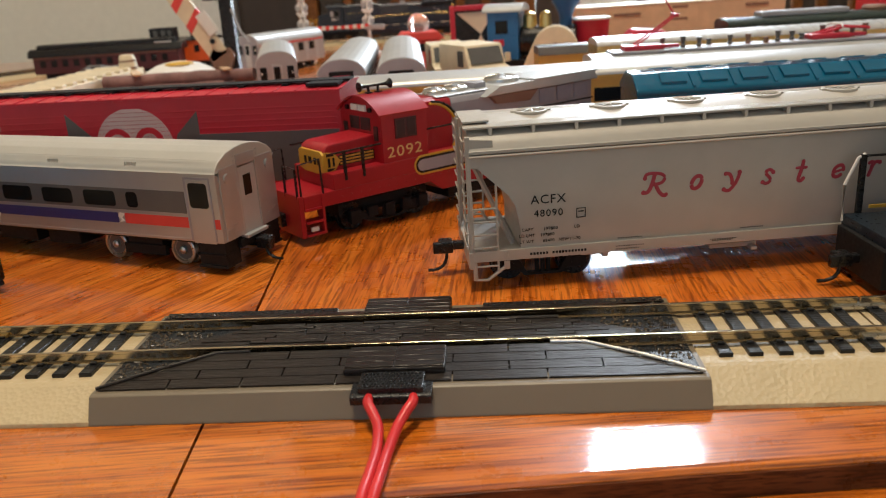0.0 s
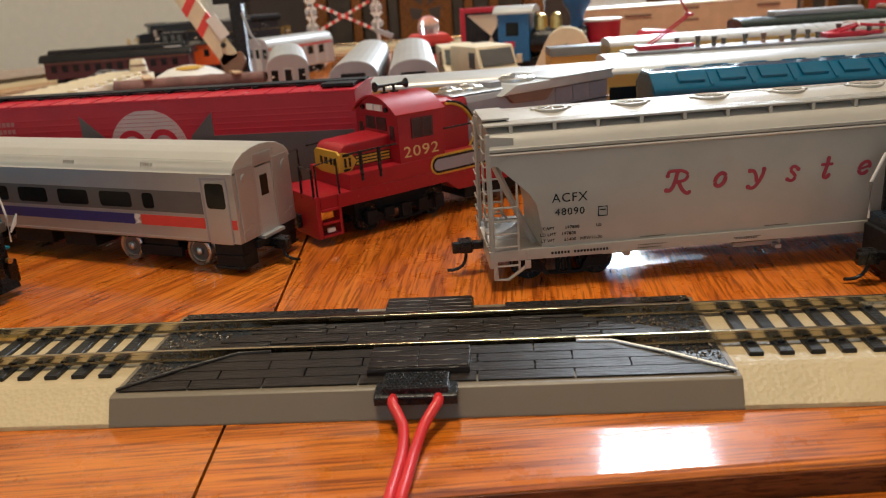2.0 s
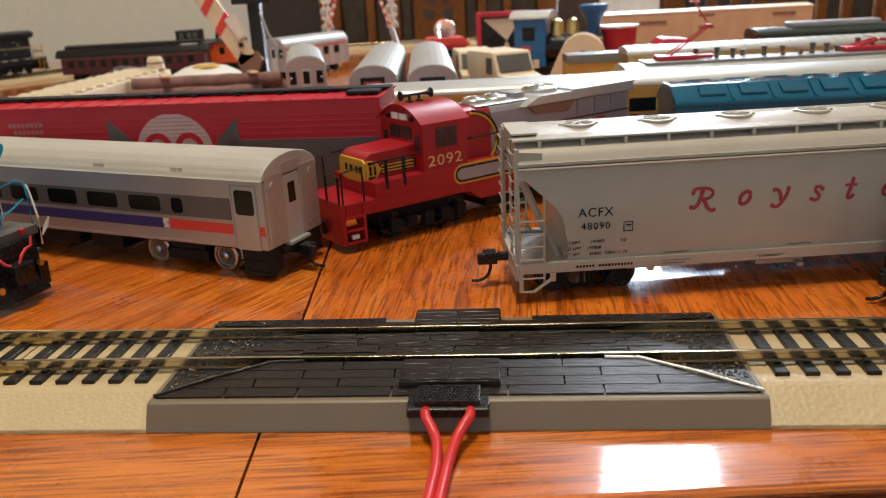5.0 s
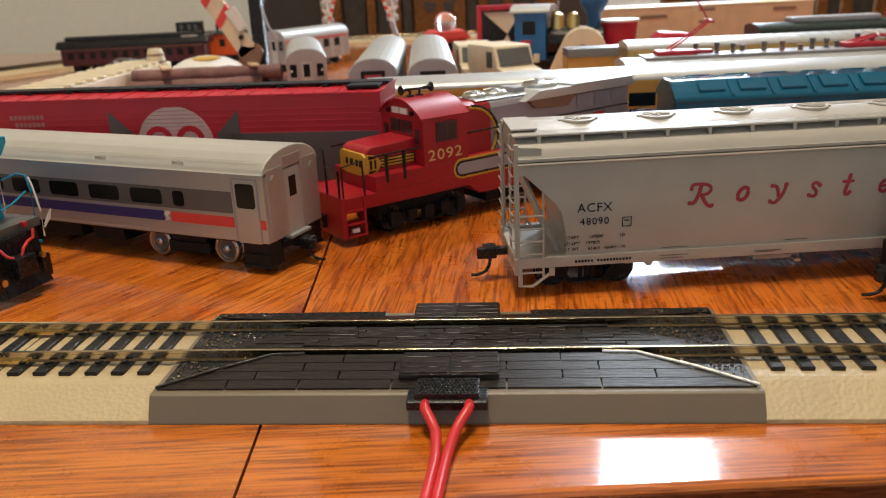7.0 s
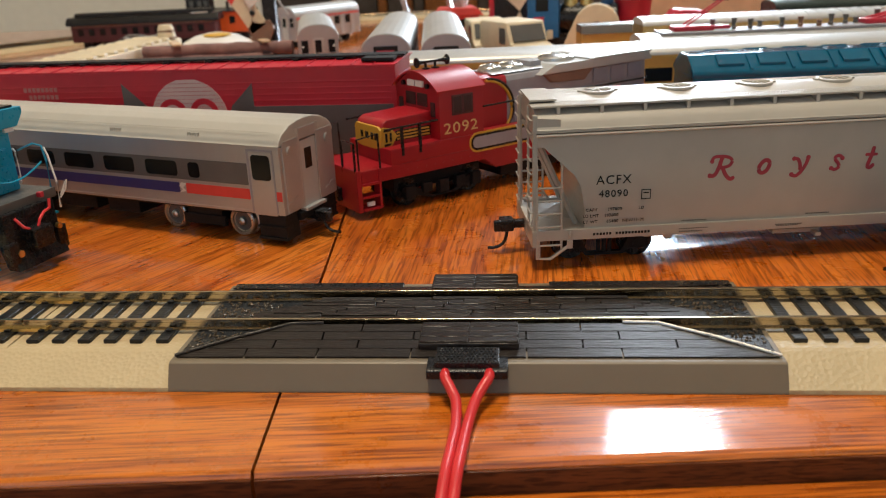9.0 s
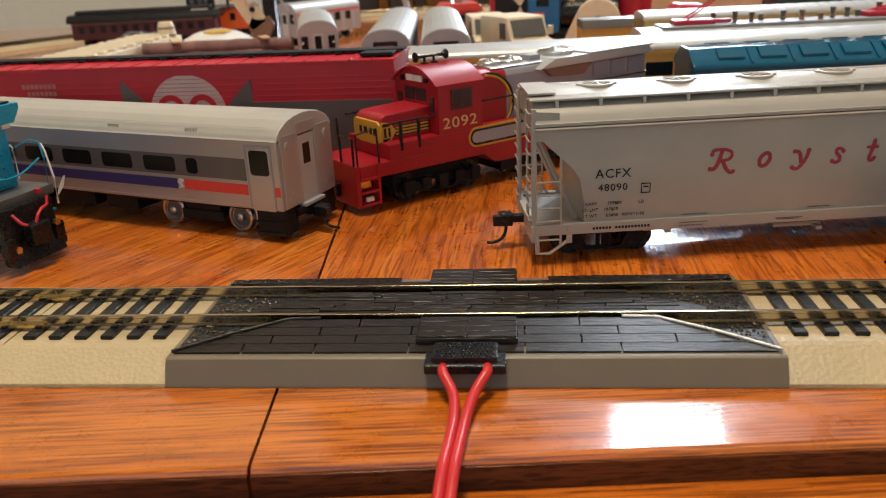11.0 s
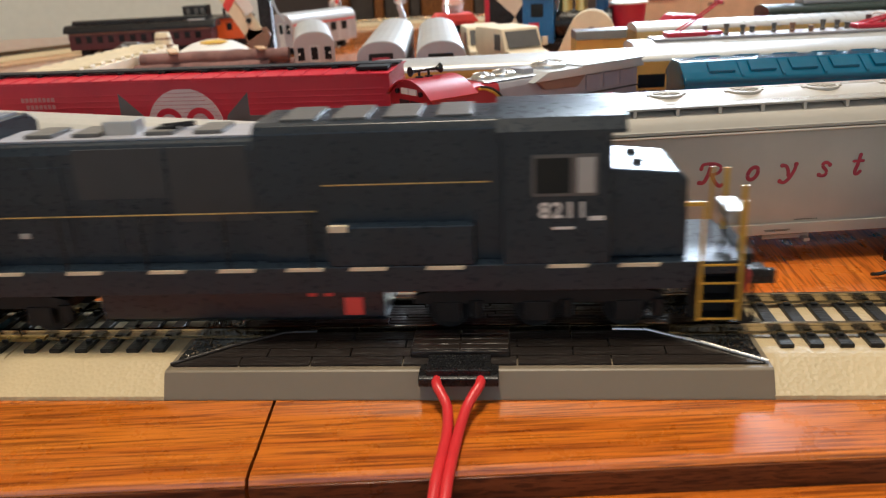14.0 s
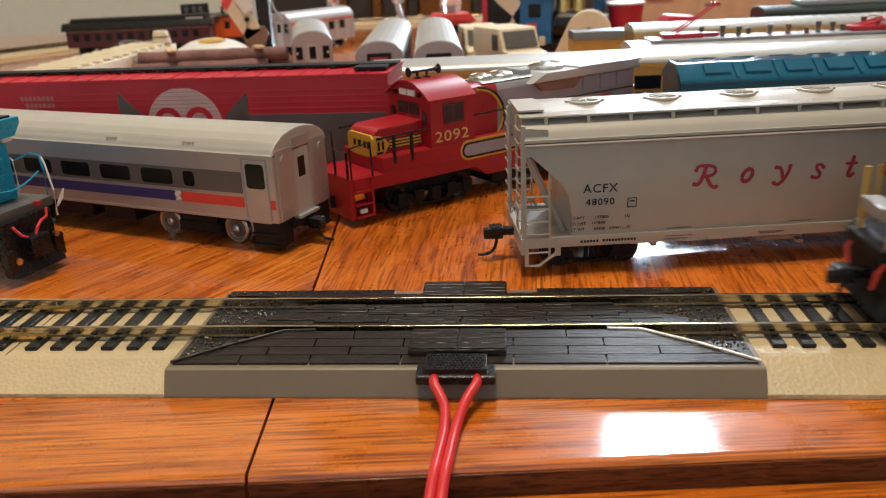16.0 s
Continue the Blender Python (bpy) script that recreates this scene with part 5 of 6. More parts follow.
        part("handrail", Shape().tube([(24, y, 47.2), (62, y, 47.2)], 0.17, 6), BRASS, t)
        for x in (-100, -80, -60, -40, -20, 0, 20):
            part("stanchion", Shape().tube([(x, y, 27.4), (x, y, 41.2)], 0.3, 6), BLACK, t)
        # stepwells with yellow edges
        for sx in (-1, 1):
            s = Shape().box(min(sx * 118, sx * 107), max(sx * 118, sx * 107), sy * 11 - 0.5, sy * 11 + 0.5, 12, 27, 0.2)
            part("stepwell", s, BLACK_MATT, t)
            so, si = (116.8, 109) if sx > 0 else (112.4, 106.4)
            for k, z in enumerate((13.0, 17.4, 21.8, 26.2)):
                st = part("step", Shape().box(min(sx * so, sx * si), max(sx * so, sx * si), sy * 13 - 2, sy * 13 + 2.2, z, z + 0.8, 0.1), BLACK_MATT, t)
                part("step_edge", Shape().box(min(sx * so, sx * si), max(sx * so, sx * si), sy * 15.3 - 0.15, sy * 15.3 + 0.15, z + 0.25, z + 0.7), YELLOW, st)
            for x in ((117.4, 108.6) if sx > 0 else (112.6, 106.0)):
                part("grab_iron", Shape().prism([(sx * x - 0.38, 13), (sx * x + 0.38, 13), (sx * x + 0.38, 41.5), (sx * x - 0.38, 41.5)], sy * 15.2 - 0.35, sy * 15.2 + 0.35, axis="y", bevel=0.1), YELLOW, t)
            part("grab_top", Shape().box(min(sx * 104.6, sx * 108.8), max(sx * 104.6, sx * 108.8), sy * 15.2 - 0.35, sy * 15.2 + 0.35, 40.6, 41.6, 0.1), YELLOW, t)
            part("end_post", Shape().box(sx * 119 - 0.5, sx * 119 + 0.5, sy * 8 - 0.6, sy * 8 + 0.6, 27, 43, 0.1), YELLOW, t)
    for sx in (-1, 1):
        part("pilot", Shape().prism([(sx * 117, 27), (sx * 119, 27), (sx * 119, 16), (sx * 121.5, 11.6), (sx * 118, 11.6), (sx * 116, 16)][:: sx], -14, 14, axis="y", bevel=0.3), BLACK_MATT, t)
        part("drop_step", Shape().box(min(sx * 116, sx * 120.5), max(sx * 116, sx * 120.5), -6, 6, 33.2, 36.4, 0.3), SILVER, t, "light grey folded drop step")
        part("mu_hoses", Shape().tube([(sx * 119, -9, 25), (sx * 121, -9, 22), (sx * 121, -7, 17)], 0.6, 6).tube([(sx * 119, 9, 25), (sx * 121, 9, 22), (sx * 121, 7, 17)], 0.6, 6), STRIPE_RED, t)
        part("anticlimber", Shape().box(min(sx * 118, sx * 121.5), max(sx * 118, sx * 121.5), -10, 10, 24.5, 27.4, 0.4), BLACK_MATT, t)
        build_coupler(t, sx * 118, sx, 18.5)
        part("class_lamp", Shape().box(min(sx * (105.6 if sx < 0 else 106.2), sx * 104.5), max(sx * (105.6 if sx < 0 else 106.2), sx * 104.5), -12.8 if sx < 0 else -6, -5 if sx < 0 else -2, 50.6 if sx < 0 else 42, 53.0 if sx < 0 else 44.2, 0.2), GLOW if sx < 0 else WHITE, t)
    words("lettering", "8211", 3.6, WHITE, t, mm(78.0, -15.16, 38.6, *SIDE), 1.1, bold=0.12)
    words("lettering", "8211", 3.6, WHITE, t, mm(78.0, 15.16, 38.6, 90, 0, 180), 1.1, bold=0.12)
    bar(t, "small_print", WHITE, 83.6, 87.0, 37.8, 38.8, -15.08, 0.15)
    bar(t, "small_print", WHITE, 75.6, 80.4, 35.8, 36.4, -15.08, 0.15)
    # roof gear
    part("roof_walk", Shape().box(-57, 7, -7, 7, 57.1, 57.8, 0.2), LAV_GREY, t)
    for x in (-50, -38, -20, -8):
        part("roof_hatch", Shape().box(x, x + 7, -5, 5, 57.6, 58.8, 0.3), DGREY, t)
    part("exhaust", Shape().box(-31, -23, -3.2, 3.2, 57.4, 61.2, 0.5), SILVER, t)
    part("horns", Shape().tube([(-18, -2, 58.6), (-13, -2, 59.2)], 0.7, 8).tube([(-18, 2, 58.6), (-10, 2, 59.2)], 0.7, 8), BLACK, t)
    for x in (14, 26, 38, 50):
        part("roof_panel", Shape().box(x, x + 8, -8, 8, 60.5, 61.2, 0.2), DGREY, t)
    for y in (-5, 5):
        part("nose_lift_ring", Shape().box(94, 96.5, y - 1, y + 1, 47.6, 49.2, 0.2), DGREY, t)
    # fuel tank and trucks
    part("fuel_tank", Shape().prism([(-13.4, 14), (-14.4, 21), (14.4, 21), (13.4, 14), (11, 12.2), (-11, 12.2)], -34, 36, bevel=0.4), LOCO, t)
    part("fuel_filler", Shape().box(26.5, 31, -14.6, -13.6, 15, 19.6, 0.3), STRIPE_RED, t)
    part("red_valve", Shape().box(18, 20, -14.8, -14, 20, 21.4, 0.2).box(22, 24, -14.8, -14, 20, 21.4, 0.2), STRIPE_RED, t)
    for x in (-72, 72):
        tr = part("truck", Shape().box(x - 27, x + 27, -9, 9, 15, 20.5, 0.5), BLACK_MATT, t)
        for sy in (-1, 1):
            s = Shape().prism([(x - 29, 17), (x + 29, 17), (x + 29, 19.2), (x + 22, 21), (x - 22, 21), (x - 29, 19.2)], sy * 12 - 1.2, sy * 12 + 1.2, axis="y", bevel=0.2)
            for k in (-1, 0, 1):
                s.box(x + k * 21 - 3.2, x + k * 21 + 3.2, sy * 12.4 - 1.2, sy * 12.4 + 1.2, 12.4, 17.6, 0.4)
                s.cyl((x + k * 21 + 7, sy * 12.6, 13.6), (x + k * 21 + 7, sy * 12.6, 18), 1.6, seg=10)
            part("side_frame", s, BLACK_MATT, tr)
            for k in (-1, 0, 1):
                ax, y = x + k * 21, sy * 8.6
                part("wheel", Shape().cyl((ax, y - sy * 1.4, 14.9), (ax, y + sy * 1.2, 14.9), 5.55, seg=24, bevel=0.2), BLACK_MATT, tr)
    part("yellow_tag", Shape().prism([(-84.8, 20), (-79.2, 20), (-79.8, 17.6), (-80.8, 14.6), (-83.2, 14.6), (-84.2, 17.6)][::-1], -14.6, -13.2, axis="y", bevel=0.2), YELLOW, t)
    return t


build_hopper(mm(118.5, 75.4, 0, 0, 0, 7))
build_coach(mm(-154.4, 116.7, 0, 0, 0, -20))
build_red_loco(mm(12.6, 164.3, 0, 0, 0, 40))
build_boxcar(mm(-128, 173.5, 0, 0, 0, -3.2))
RUNNER = build_runner()


# ---- parked locomotives at the sides ----
def build_teal_loco(m):
    """Front at +x; only its front end comes into view."""
    t = thing("teal_diesel_locomotive", "bright teal hood diesel locomotive with black pilot and white handrails", "locomotive", m)
    part("hood", Shape().box(-110, 17, -9, 9, 24, 49, 0.6), TEAL, t)
    part("roof_overhang", Shape().prism([(-12, 49.5), (-12, 51.5), (12, 51.5), (12, 49.5), (9, 45.5), (-9, 45.5)], -5, 21.5, bevel=0.3), TEAL, t)
    part("radiator_grille", Shape().box(-4, 20, -10, 10, 51.4, 52.2, 0.1), BLACK, t)
    for z0, z1 in ((25.5, 33), (33.6, 38.6)):
        part("end_door", Shape().box(16.8, 17.5, -6.5, 6.5, z0, z1, 0.2), TEAL, t)
    lamp = part("headlight", Shape().box(16.6, 18.4, -3.4, 3.4, 41, 45, 0.3), WHITE, t)
    for y in (-1.7, 1.7):
        part("lens", Shape().cyl((18, y, 43), (18.8, y, 43), 1.3, seg=14), BLACK, lamp)
    part("number_board", Shape().box(16.4, 18, 6.8, 10.4, 43.4, 46.6, 0.2), WHITE, t)
    part("deck", Shape().box(-112, 26, -14.5, 14.5, 20.6, 23.8, 0.3), DGREY, t)
    part("side_sill", Shape().box(-112, 24, -15, -14, 15, 22, 0.3), TEAL, t)
    part("pilot", Shape().prism([(24, 21), (28, 21), (28.5, 9), (31, 2.6), (26, 2.6), (24, 9)], -10.6, 10.6, axis="y", bevel=0.5), BLACK, t)
    part("plow_flange", Shape().box(27, 30, -12, -8, 4, 12, 0.6).box(27, 30, 8, 12, 4, 12, 0.6), BLACK, t)
    part("coupler_pocket", Shape().box(27, 33, -4, 4, 8, 15, 0.8), BLACK, t)
    part("plow_bolt", Shape().cyl((29, -8, 8), (30.4, -8, 8), 1.2, seg=10), BRASS, t)
    part("plow_bolt", Shape().cyl((29, 9, 12), (30.4, 9, 12), 1.0, seg=10), BRASS, t)
    part("red_hose", Shape().tube([(28, -6, 19), (30, -5, 16), (31, -1, 13.4), (31, 1, 17), (30, 4, 18.4), (29.5, 7, 18.8), (29, 8, 21.6)], 0.5, 8), RED_WIRE, t)
    part("red_tag", Shape().box(26, 28, 6, 7.6, 22.4, 24.2, 0.3), CRIMSON, t)
    for y in (-13.6, 13.6):
        sgn = 1 if y > 0 else -1
        part("corner_rail", Shape().tube([(25, y, 23), (25.5, y, 33), (24.6, y, 38), (21, y, 38.6), (18, y * 0.72, 37)], 0.34, 8), TEAL, t)
        part("white_rail", Shape().tube([(27.5, y, 17), (28, y, 26), (26.5, y, 35), (25.5, y, 37.6)], 0.34, 8), WHITE, t)
        part("loop_handle", Shape().tube([(28, y * 1.05, 21), (30, y * 1.1, 25), (31, y * 1.1, 26.4), (30.6, y * 1.05, 23.4), (28.4, y, 20.4)], 0.32, 6), WHITE, t)
        part("grab_rail", Shape().tube([(17.6, y * 0.62, 26), (18.6, y * 0.62, 27), (18.6, y * 0.62, 37), (17.6, y * 0.62, 38)], 0.35, 6), WHITE, t)
        s = Shape()
        for z in (3, 8.5, 14):
            s.box(12, 24, y - 2, y + 2, z, z + 0.8, 0.1)
        part("steps", s, TEAL, t)
        part("step_edge", Shape().box(12, 24, y + sgn * 2 - 0.15, y + sgn * 2 + 0.15, 8.5, 9.3), WHITE, t)
    chain = []
    for i in range(13):
        u = i / 12
        chain.append((25, -12 + 24 * u, 33.0 - 3.6 * math.sin(math.pi * u)))
    part("safety_chain", Shape().tube(chain, 0.32, 6), TEAL, t)
    for z in (27.5, 30.5, 35.0, 37.4):
        for y in (-4.6, 4.6):
            part("door_latch", Shape().box(17.4, 18.0, y - 0.5, y + 0.5, z, z + 0.9, 0.1, seg=1), TEAL, t)
    for z in (29, 33, 37, 41):
        part("grab_iron", Shape().tube([(17, -8.0, z), (18.0, -7.9, z), (18.0, -4.6, z), (17, -4.5, z)], 0.22, 6), TEAL, t)
    part("lift_ring", Shape().box(20.5, 22.4, -11.6, -9.4, 47.2, 48.8, 0.2), TEAL, t)
    build_truck(t, -22, 5.4, 26, 11.5, BLACK)
    build_truck(t, -86, 5.4, 26, 11.5, BLACK)
    part("fuel_tank", Shape().box(-70, -40, -12, 12, 4, 18, 1.5), BLACK_MATT, t)


def build_black_switcher(m):
    """Front at -x; only the platform end shows."""
    t = thing("black_switcher_locomotive", "black switcher locomotive with white handrail and yellow trim", "locomotive", m)
    part("deck", Shape().box(-60, 62, -14, 14, 13.5, 17, 0.3), LOCO, t)
    part("hood", Shape().box(-44, 60, -9.5, 9.5, 17, 44, 0.8), LOCO, t)
    part("cab", Shape().box(20, 58, -14, 14, 17, 48, 0.8), LOCO, t)
    part("pilot", Shape().box(-61.5, -59, -13, 13, 2.6, 14, 0.4), BLACK_MATT, t)
    for y in (-13.4, 13.4):
        part("white_rail", Shape().tube([(-60, y, 15), (-60.4, y, 26), (-57, y, 34), (-55, y, 35)], 0.5, 8), WHITE, t)
        part("post", Shape().box(-56.4, -54.6, y - 0.6, y + 0.6, 17, 35, 0.2), BLACK, t)
        part("handrail", Shape().tube([(-55, y, 34.5), (55, y, 34.5)], 0.4, 6), BLACK, t)
        part("yellow_edge", Shape().box(-52, 60, y * 1.05 - 0.2, y * 1.05 + 0.2, 18.2, 19.2), YELLOW, t)
        s = Shape()
        for z in (3, 8, 12):
            s.box(-60, -52, y - 1.5, y + 1.5, z, z + 0.8, 0.1)
        part("steps", s, BLACK_MATT, t)
    build_coupler(t, -59, -1, 8)
    build_truck(t, -34, 5.2, 24, 11, BLACK)
    build_truck(t, 36, 5.2, 24, 11, BLACK)


# ---- the crowd of models farther back ----
def gabled(w, z0, z1, z2):
    return [(-w, z0), (-w, z1), (-w * 0.8, z1 + (z2 - z1) * 0.6), (-w * 0.35, z2), (w * 0.35, z2), (w * 0.8, z1 + (z2 - z1) * 0.6), (w, z1), (w, z0)]


def build_subway_car(m, length, label, kind):
    t = thing("subway_car", label, "passenger car", m, "silver subway cars")
    h = length / 2
    part("body", Shape().box(-h, h, -16, 16, 8, 34, 0.6), SILVER, t)
    part("roof", Shape().prism(arch(16.4, 33.6, 45, 12, 2.2), -h - 0.4, h + 0.4, bevel=0.4), SILVER_ROOF, t)
    for sx in (-1, 1):
        xa, xb = sorted((sx * h, sx * (h + 0.7)))
        part("end_face", Shape().prism([(-15.8, 9)] + arch(15.8, 33.4, 44.2, 12, 2.2) + [(15.8, 9)], xa, xb), LAV_GREY if kind else SILVER, t)
        xa, xb = sorted((sx * h, sx * (h + 1.2)))
        if kind in (1, 2):
            f = part("end_gate", Shape().box(xa, xb, -8.2, 8.2, 10, 37, 0.8), BLACK_MATT, t)
            part("end_door", Shape().box(xa - 0.3, xb + 0.3, -5.8, 5.8, 10, 34.2, 0.3), MAROON_LETTER if kind == 2 else LAV_GREY, f)
        else:
            part("end_door", Shape().box(xa, xb, -4, 4, 9, 34, 0.3), SILVER_ROOF, t)
            for y in (-10.5, 0, 10.5):
                part("end_window", Shape().box(xa - 0.2, xb + 0.2, y - 2.7, y + 2.7, 23, 33, 0.4), GLASS_DARK, t)
        for y in (-12, 12):
            part("end_lamp", Shape().ball((sx * (h + 0.8), y, 28), 1.1, seg=8), STRIPE_RED if kind == 2 else WHITE, t)
    for sy in (-1, 1):
        y0, y1 = sorted((sy * 15.8, sy * 16.25))
        n = int(length // 22)
        for i in range(n):
            x = -h + 8 + i * (length - 16) / n
            part("window", Shape().box(x, x + 9, y0, y1, 21, 30, 0.2), GLASS_DARK, t)
            part("side_door", Shape().box(x + 11, x + 17, y0, y1, 9, 31, 0.2), SILVER_ROOF, t)
        part("stripe", Shape().box(-h + 2, h - 2, y0, y1, 31.2, 33.0), STRIPE_RED if kind == 3 else DGREY, t)
    build_truck(t, -h + 30, 4.8, 22, 11, BLACK)
    build_truck(t, h - 30, 4.8, 22, 11, BLACK)
    return t


def build_long_car(name, m, length, label, category, body, lower, roof, z_roof=46.0, band=None, ribs=0, roofw=17.0):
    t = thing(name, label, category, m)
    h = length / 2
    part("body", Shape().box(-h, h, -16.6, 16.6, 10, 24, 0.5), lower, t)
    part("upper_side", Shape().box(-h, h, -16.7, 16.7, 24.05, z_roof - 5, 0.4), body, t)
    part("roof", Shape().prism(arch(roofw, z_roof - 5.2, z_roof, 12, 2.2), -h - 0.3, h + 0.3, bevel=0.4), roof, t)
    for sy in (-1, 1):
        y0, y1 = sorted((sy * 16.6, sy * 17.0))
        n = int(length // 26)
        for i in range(n):
            x = -h + 9 + i * (length - 18) / n
            part("window", Shape().box(x, x + 14, y0, y1, 25.5, 32.5, 0.2), GLASS_DARK, t)
        if band is not None:
            part("stripe", Shape().box(-h, h, y0, y1, z_roof - 7.4, z_roof - 5.6), band, t)
    for i in range(ribs):
        x = -h + (i + 0.5) * length / ribs
        prof = [(y * 1.003, z + 0.3) for y, z in arch(roofw, z_roof - 5.2, z_roof, 12, 2.2)]
        prof += [(y * 0.99, z - 0.3) for y, z in arch(roofw, z_roof - 5.2, z_roof, 12, 2.2)[::-1]]
        part("roof_rib", Shape().prism(prof, x - 0.5, x + 0.5), roof, t)
    for sx in (-1, 1):
        build_truck(t, sx * (h - 38), 5.2, 26, 10.6, BLACK)
        build_coupler(t, sx * (h - 2), sx, 7.5)
    return t


def build_back_row():
    build_subway_car(mm(-82, 457, 0, 0, 0, 95), 215, "silver subway car with dark end gate and curved roof", 2)
    build_subway_car(mm(-42, 444, 0, 0, 0, 95.5), 215, "silver subway car with pale end and black gate", 1)
    build_subway_car(mm(-160, 525, 0, 0, 0, 104), 150, "dull silver subway car with three dark end windows", 0)
    build_subway_car(mm(-214, 765, 0, 0, 0, 62), 112, "silver subway car with red lettered band", 3)
    up = build_long_car("streamlined_coach", mm(90, 258, 0, 0, 0, 4), 300, "yellow and grey streamlined passenger coach with silver roof", "passenger car", UP_YELLOW, UP_GREY, SILVER_ROOF, 44.0, UP_YELLOW)
    # teal baggage car with raised roof panels
    t = thing("teal_freight_car", "glossy dark teal car with raised roof panels", "freight car", mm(191.5, 197.2, 0, 0, 0, 3.4))
    part("body", Shape().box(-104, 104, -17, 17, 9, 37.8, 0.8), TEAL_CAR, t)
    part("roof", Shape().prism([(-17.6, 36.6), (-17.6, 39.1), (-14, 41.6), (-8, 45.0), (-6, 45.6), (6, 45.6), (8, 45.0), (14, 41.6), (17.6, 39.1), (17.6, 36.6)], -104.5, 104.5, bevel=0.8), TEAL_CAR, t)
    for i in range(11):
        x = -93 + i * 17.8
        part("roof_panel", Shape().prism([(-15.0, 41.2), (-15.0, 42.2), (-8.6, 45.8), (-8.2, 44.8)][::-1], x, x + 11), TEAL_CAR, t)
        part("roof_panel", Shape().prism([(15.0, 41.2), (15.0, 42.2), (8.6, 45.8), (8.2, 44.8)], x, x + 11), TEAL_CAR, t)
        part("roof_rib", Shape().prism([(-17.4, 39.4), (-17.2, 40.4), (-8, 45.8), (-7.6, 45.0)][::-1], x + 13.2, x + 14.4), TEAL_CAR, t)
    build_truck(t, -70, 5.2, 24, 11, BLACK)
    build_truck(t, 70, 5.2, 24, 11, BLACK)
    # electric locomotive with two red pantographs
    e = build_long_car("electric_locomotive", mm(215, 326, 0, 0, 0, 4), 262, "silver electric locomotive with red pantographs on its roof", "locomotive", SILVER, SILVER, SILVER_ROOF, 42.0, UP_YELLOW)
    part("roof_deck", Shape().box(-118, 118, -10, 10, 41.5, 43.0, 0.3), LAV_GREY, e)
    rnd = random.Random(11)
    for i in range(16):
        x = -84 + i * 9.5 + rnd.uniform(-2, 2)
        z = rnd.uniform(3.5, 7.5)
        part("insulator", Shape().lathe([(2.0, 0), (1.2, 0.8), (1.6, 1.6), (1.1, 2.4), (1.6, z - 1), (1.8, z)], (x, rnd.uniform(-7, 7), 42.8), 12), rnd.choice((BROWN, DGREY, DGREY)), e)
    for x, up_ in ((-98, True), (14, False)):
        p = part("pantograph_base", Shape().box(x - 12, x + 12, -6, 6, 43, 46, 0.8).box(x - 4, x + 22, -3, 3, 43.5, 45.5, 0.4), CRIMSON, e, "red pantograph")
        if up_:
            s = Shape().tube([(x - 6, -4, 45), (x + 12, -3, 57), (x + 19, -2.5, 62)], 0.55, 6).tube([(x - 6, 4, 45), (x + 12, 3, 57), (x + 19, 2.5, 62)], 0.55, 6)
            s.tube([(x + 19, 0, 62), (x + 10, 0, 76)], 0.55, 6).tube([(x + 10, -9, 76), (x + 10, 9, 76)], 0.7, 6).box(x + 17.5, x + 20.5, -4, 4, 61, 63, 0.4)
            part("raised_arm", s, CRIMSON, p)
        else:
            s = Shape().tube([(x - 10, -4, 45), (x + 8, -3, 49.5), (x + 24, -2, 48)], 0.9, 6).tube([(x - 10, 4, 45), (x + 8, 3, 49.5), (x + 24, 2, 48)], 0.9, 6)
            part("folded_arm", s, CRIMSON, p)
            part("collector_strip", Shape().tube([(x + 4, -10, 50), (x + 5, -6, 51.2), (x + 5, 6, 51.2), (x + 4, 10, 50)], 0.6, 6), WHITE, p)
    build_long_car("brass_coach", mm(235, 428, 0, 0, 0, 4), 270, "brass coloured coach with fluted silver roof", "passenger car", BRASS, TAN, SILVER_ROOF, 44.0, None, 34)
    g = build_long_car("green_locomotive", mm(318, 505, 0, 0, 0, 4), 210, "dark green diesel with silver roof fans", "locomotive", paint("dark_green", (0.02, 0.035, 0.028), 0.3), BLACK, paint("dark_green_roof", (0.03, 0.045, 0.04), 0.3), 47.0)
    part("roof_box", Shape().box(-76, -6, -9, 9, 46.4, 50.5, 1.0), LAV_GREY, g)
    part("fan", Shape().lathe([(9, 0), (9.4, 2.4), (8, 4), (1, 4.2)], (18, 0, 46.4), 20), BROWN, g)
    # tan hi-cube boxcar
    b = thing("tan_boxcar", "tan hi-cube boxcar with dark printed panels", "freight car", mm(243, 792, 0, 0, 0, 5))
    part("body", Shape().box(-120, 120, -17, 17, 8, 49, 0.6), TAN, b)
    part("roof", Shape().prism([(-17.6, 48.6), (-17.6, 50), (0, 52.4), (17.6, 50), (17.6, 48.6)], -120.6, 120.6, bevel=0.3), CREAM, b)
    part("door", Shape().box(-18, 18, -17.9, -16.8, 10, 46, 0.4), TAN, b)
    for x0, x1, z in ((-76, -46, 38), (-10, 8, 43), (74, 100, 41), (-10, 8, 30)):
        part("faded_print", Shape().box(x0, x1, -18.0, -17.0, z, z + 3), BROWN, b)
    build_truck(b, -86, 5.2, 22, 11, BLACK)
    build_truck(b, 86, 5.2, 22, 11, BLACK)
    # red delivery box car with a white wave
    r = thing("red_trailer", "bright red box trailer with white wave mark", "trailer", mm(448, 655, 0, 0, 0, 6))
    part("body", Shape().box(-55, 55, -20, 20, 6, 48, 0.8), CRIMSON, r)
    part("roof", Shape().box(-54, 54, -19, 19, 48.05, 49.2, 0.4), WHITE, r)
    part("wave_mark", Shape().tube([(-30 + i * 3, -20.2, 33 + 3.2 * math.sin(i * 0.9)) for i in range(18)], 1.1, 6), WHITE, r)
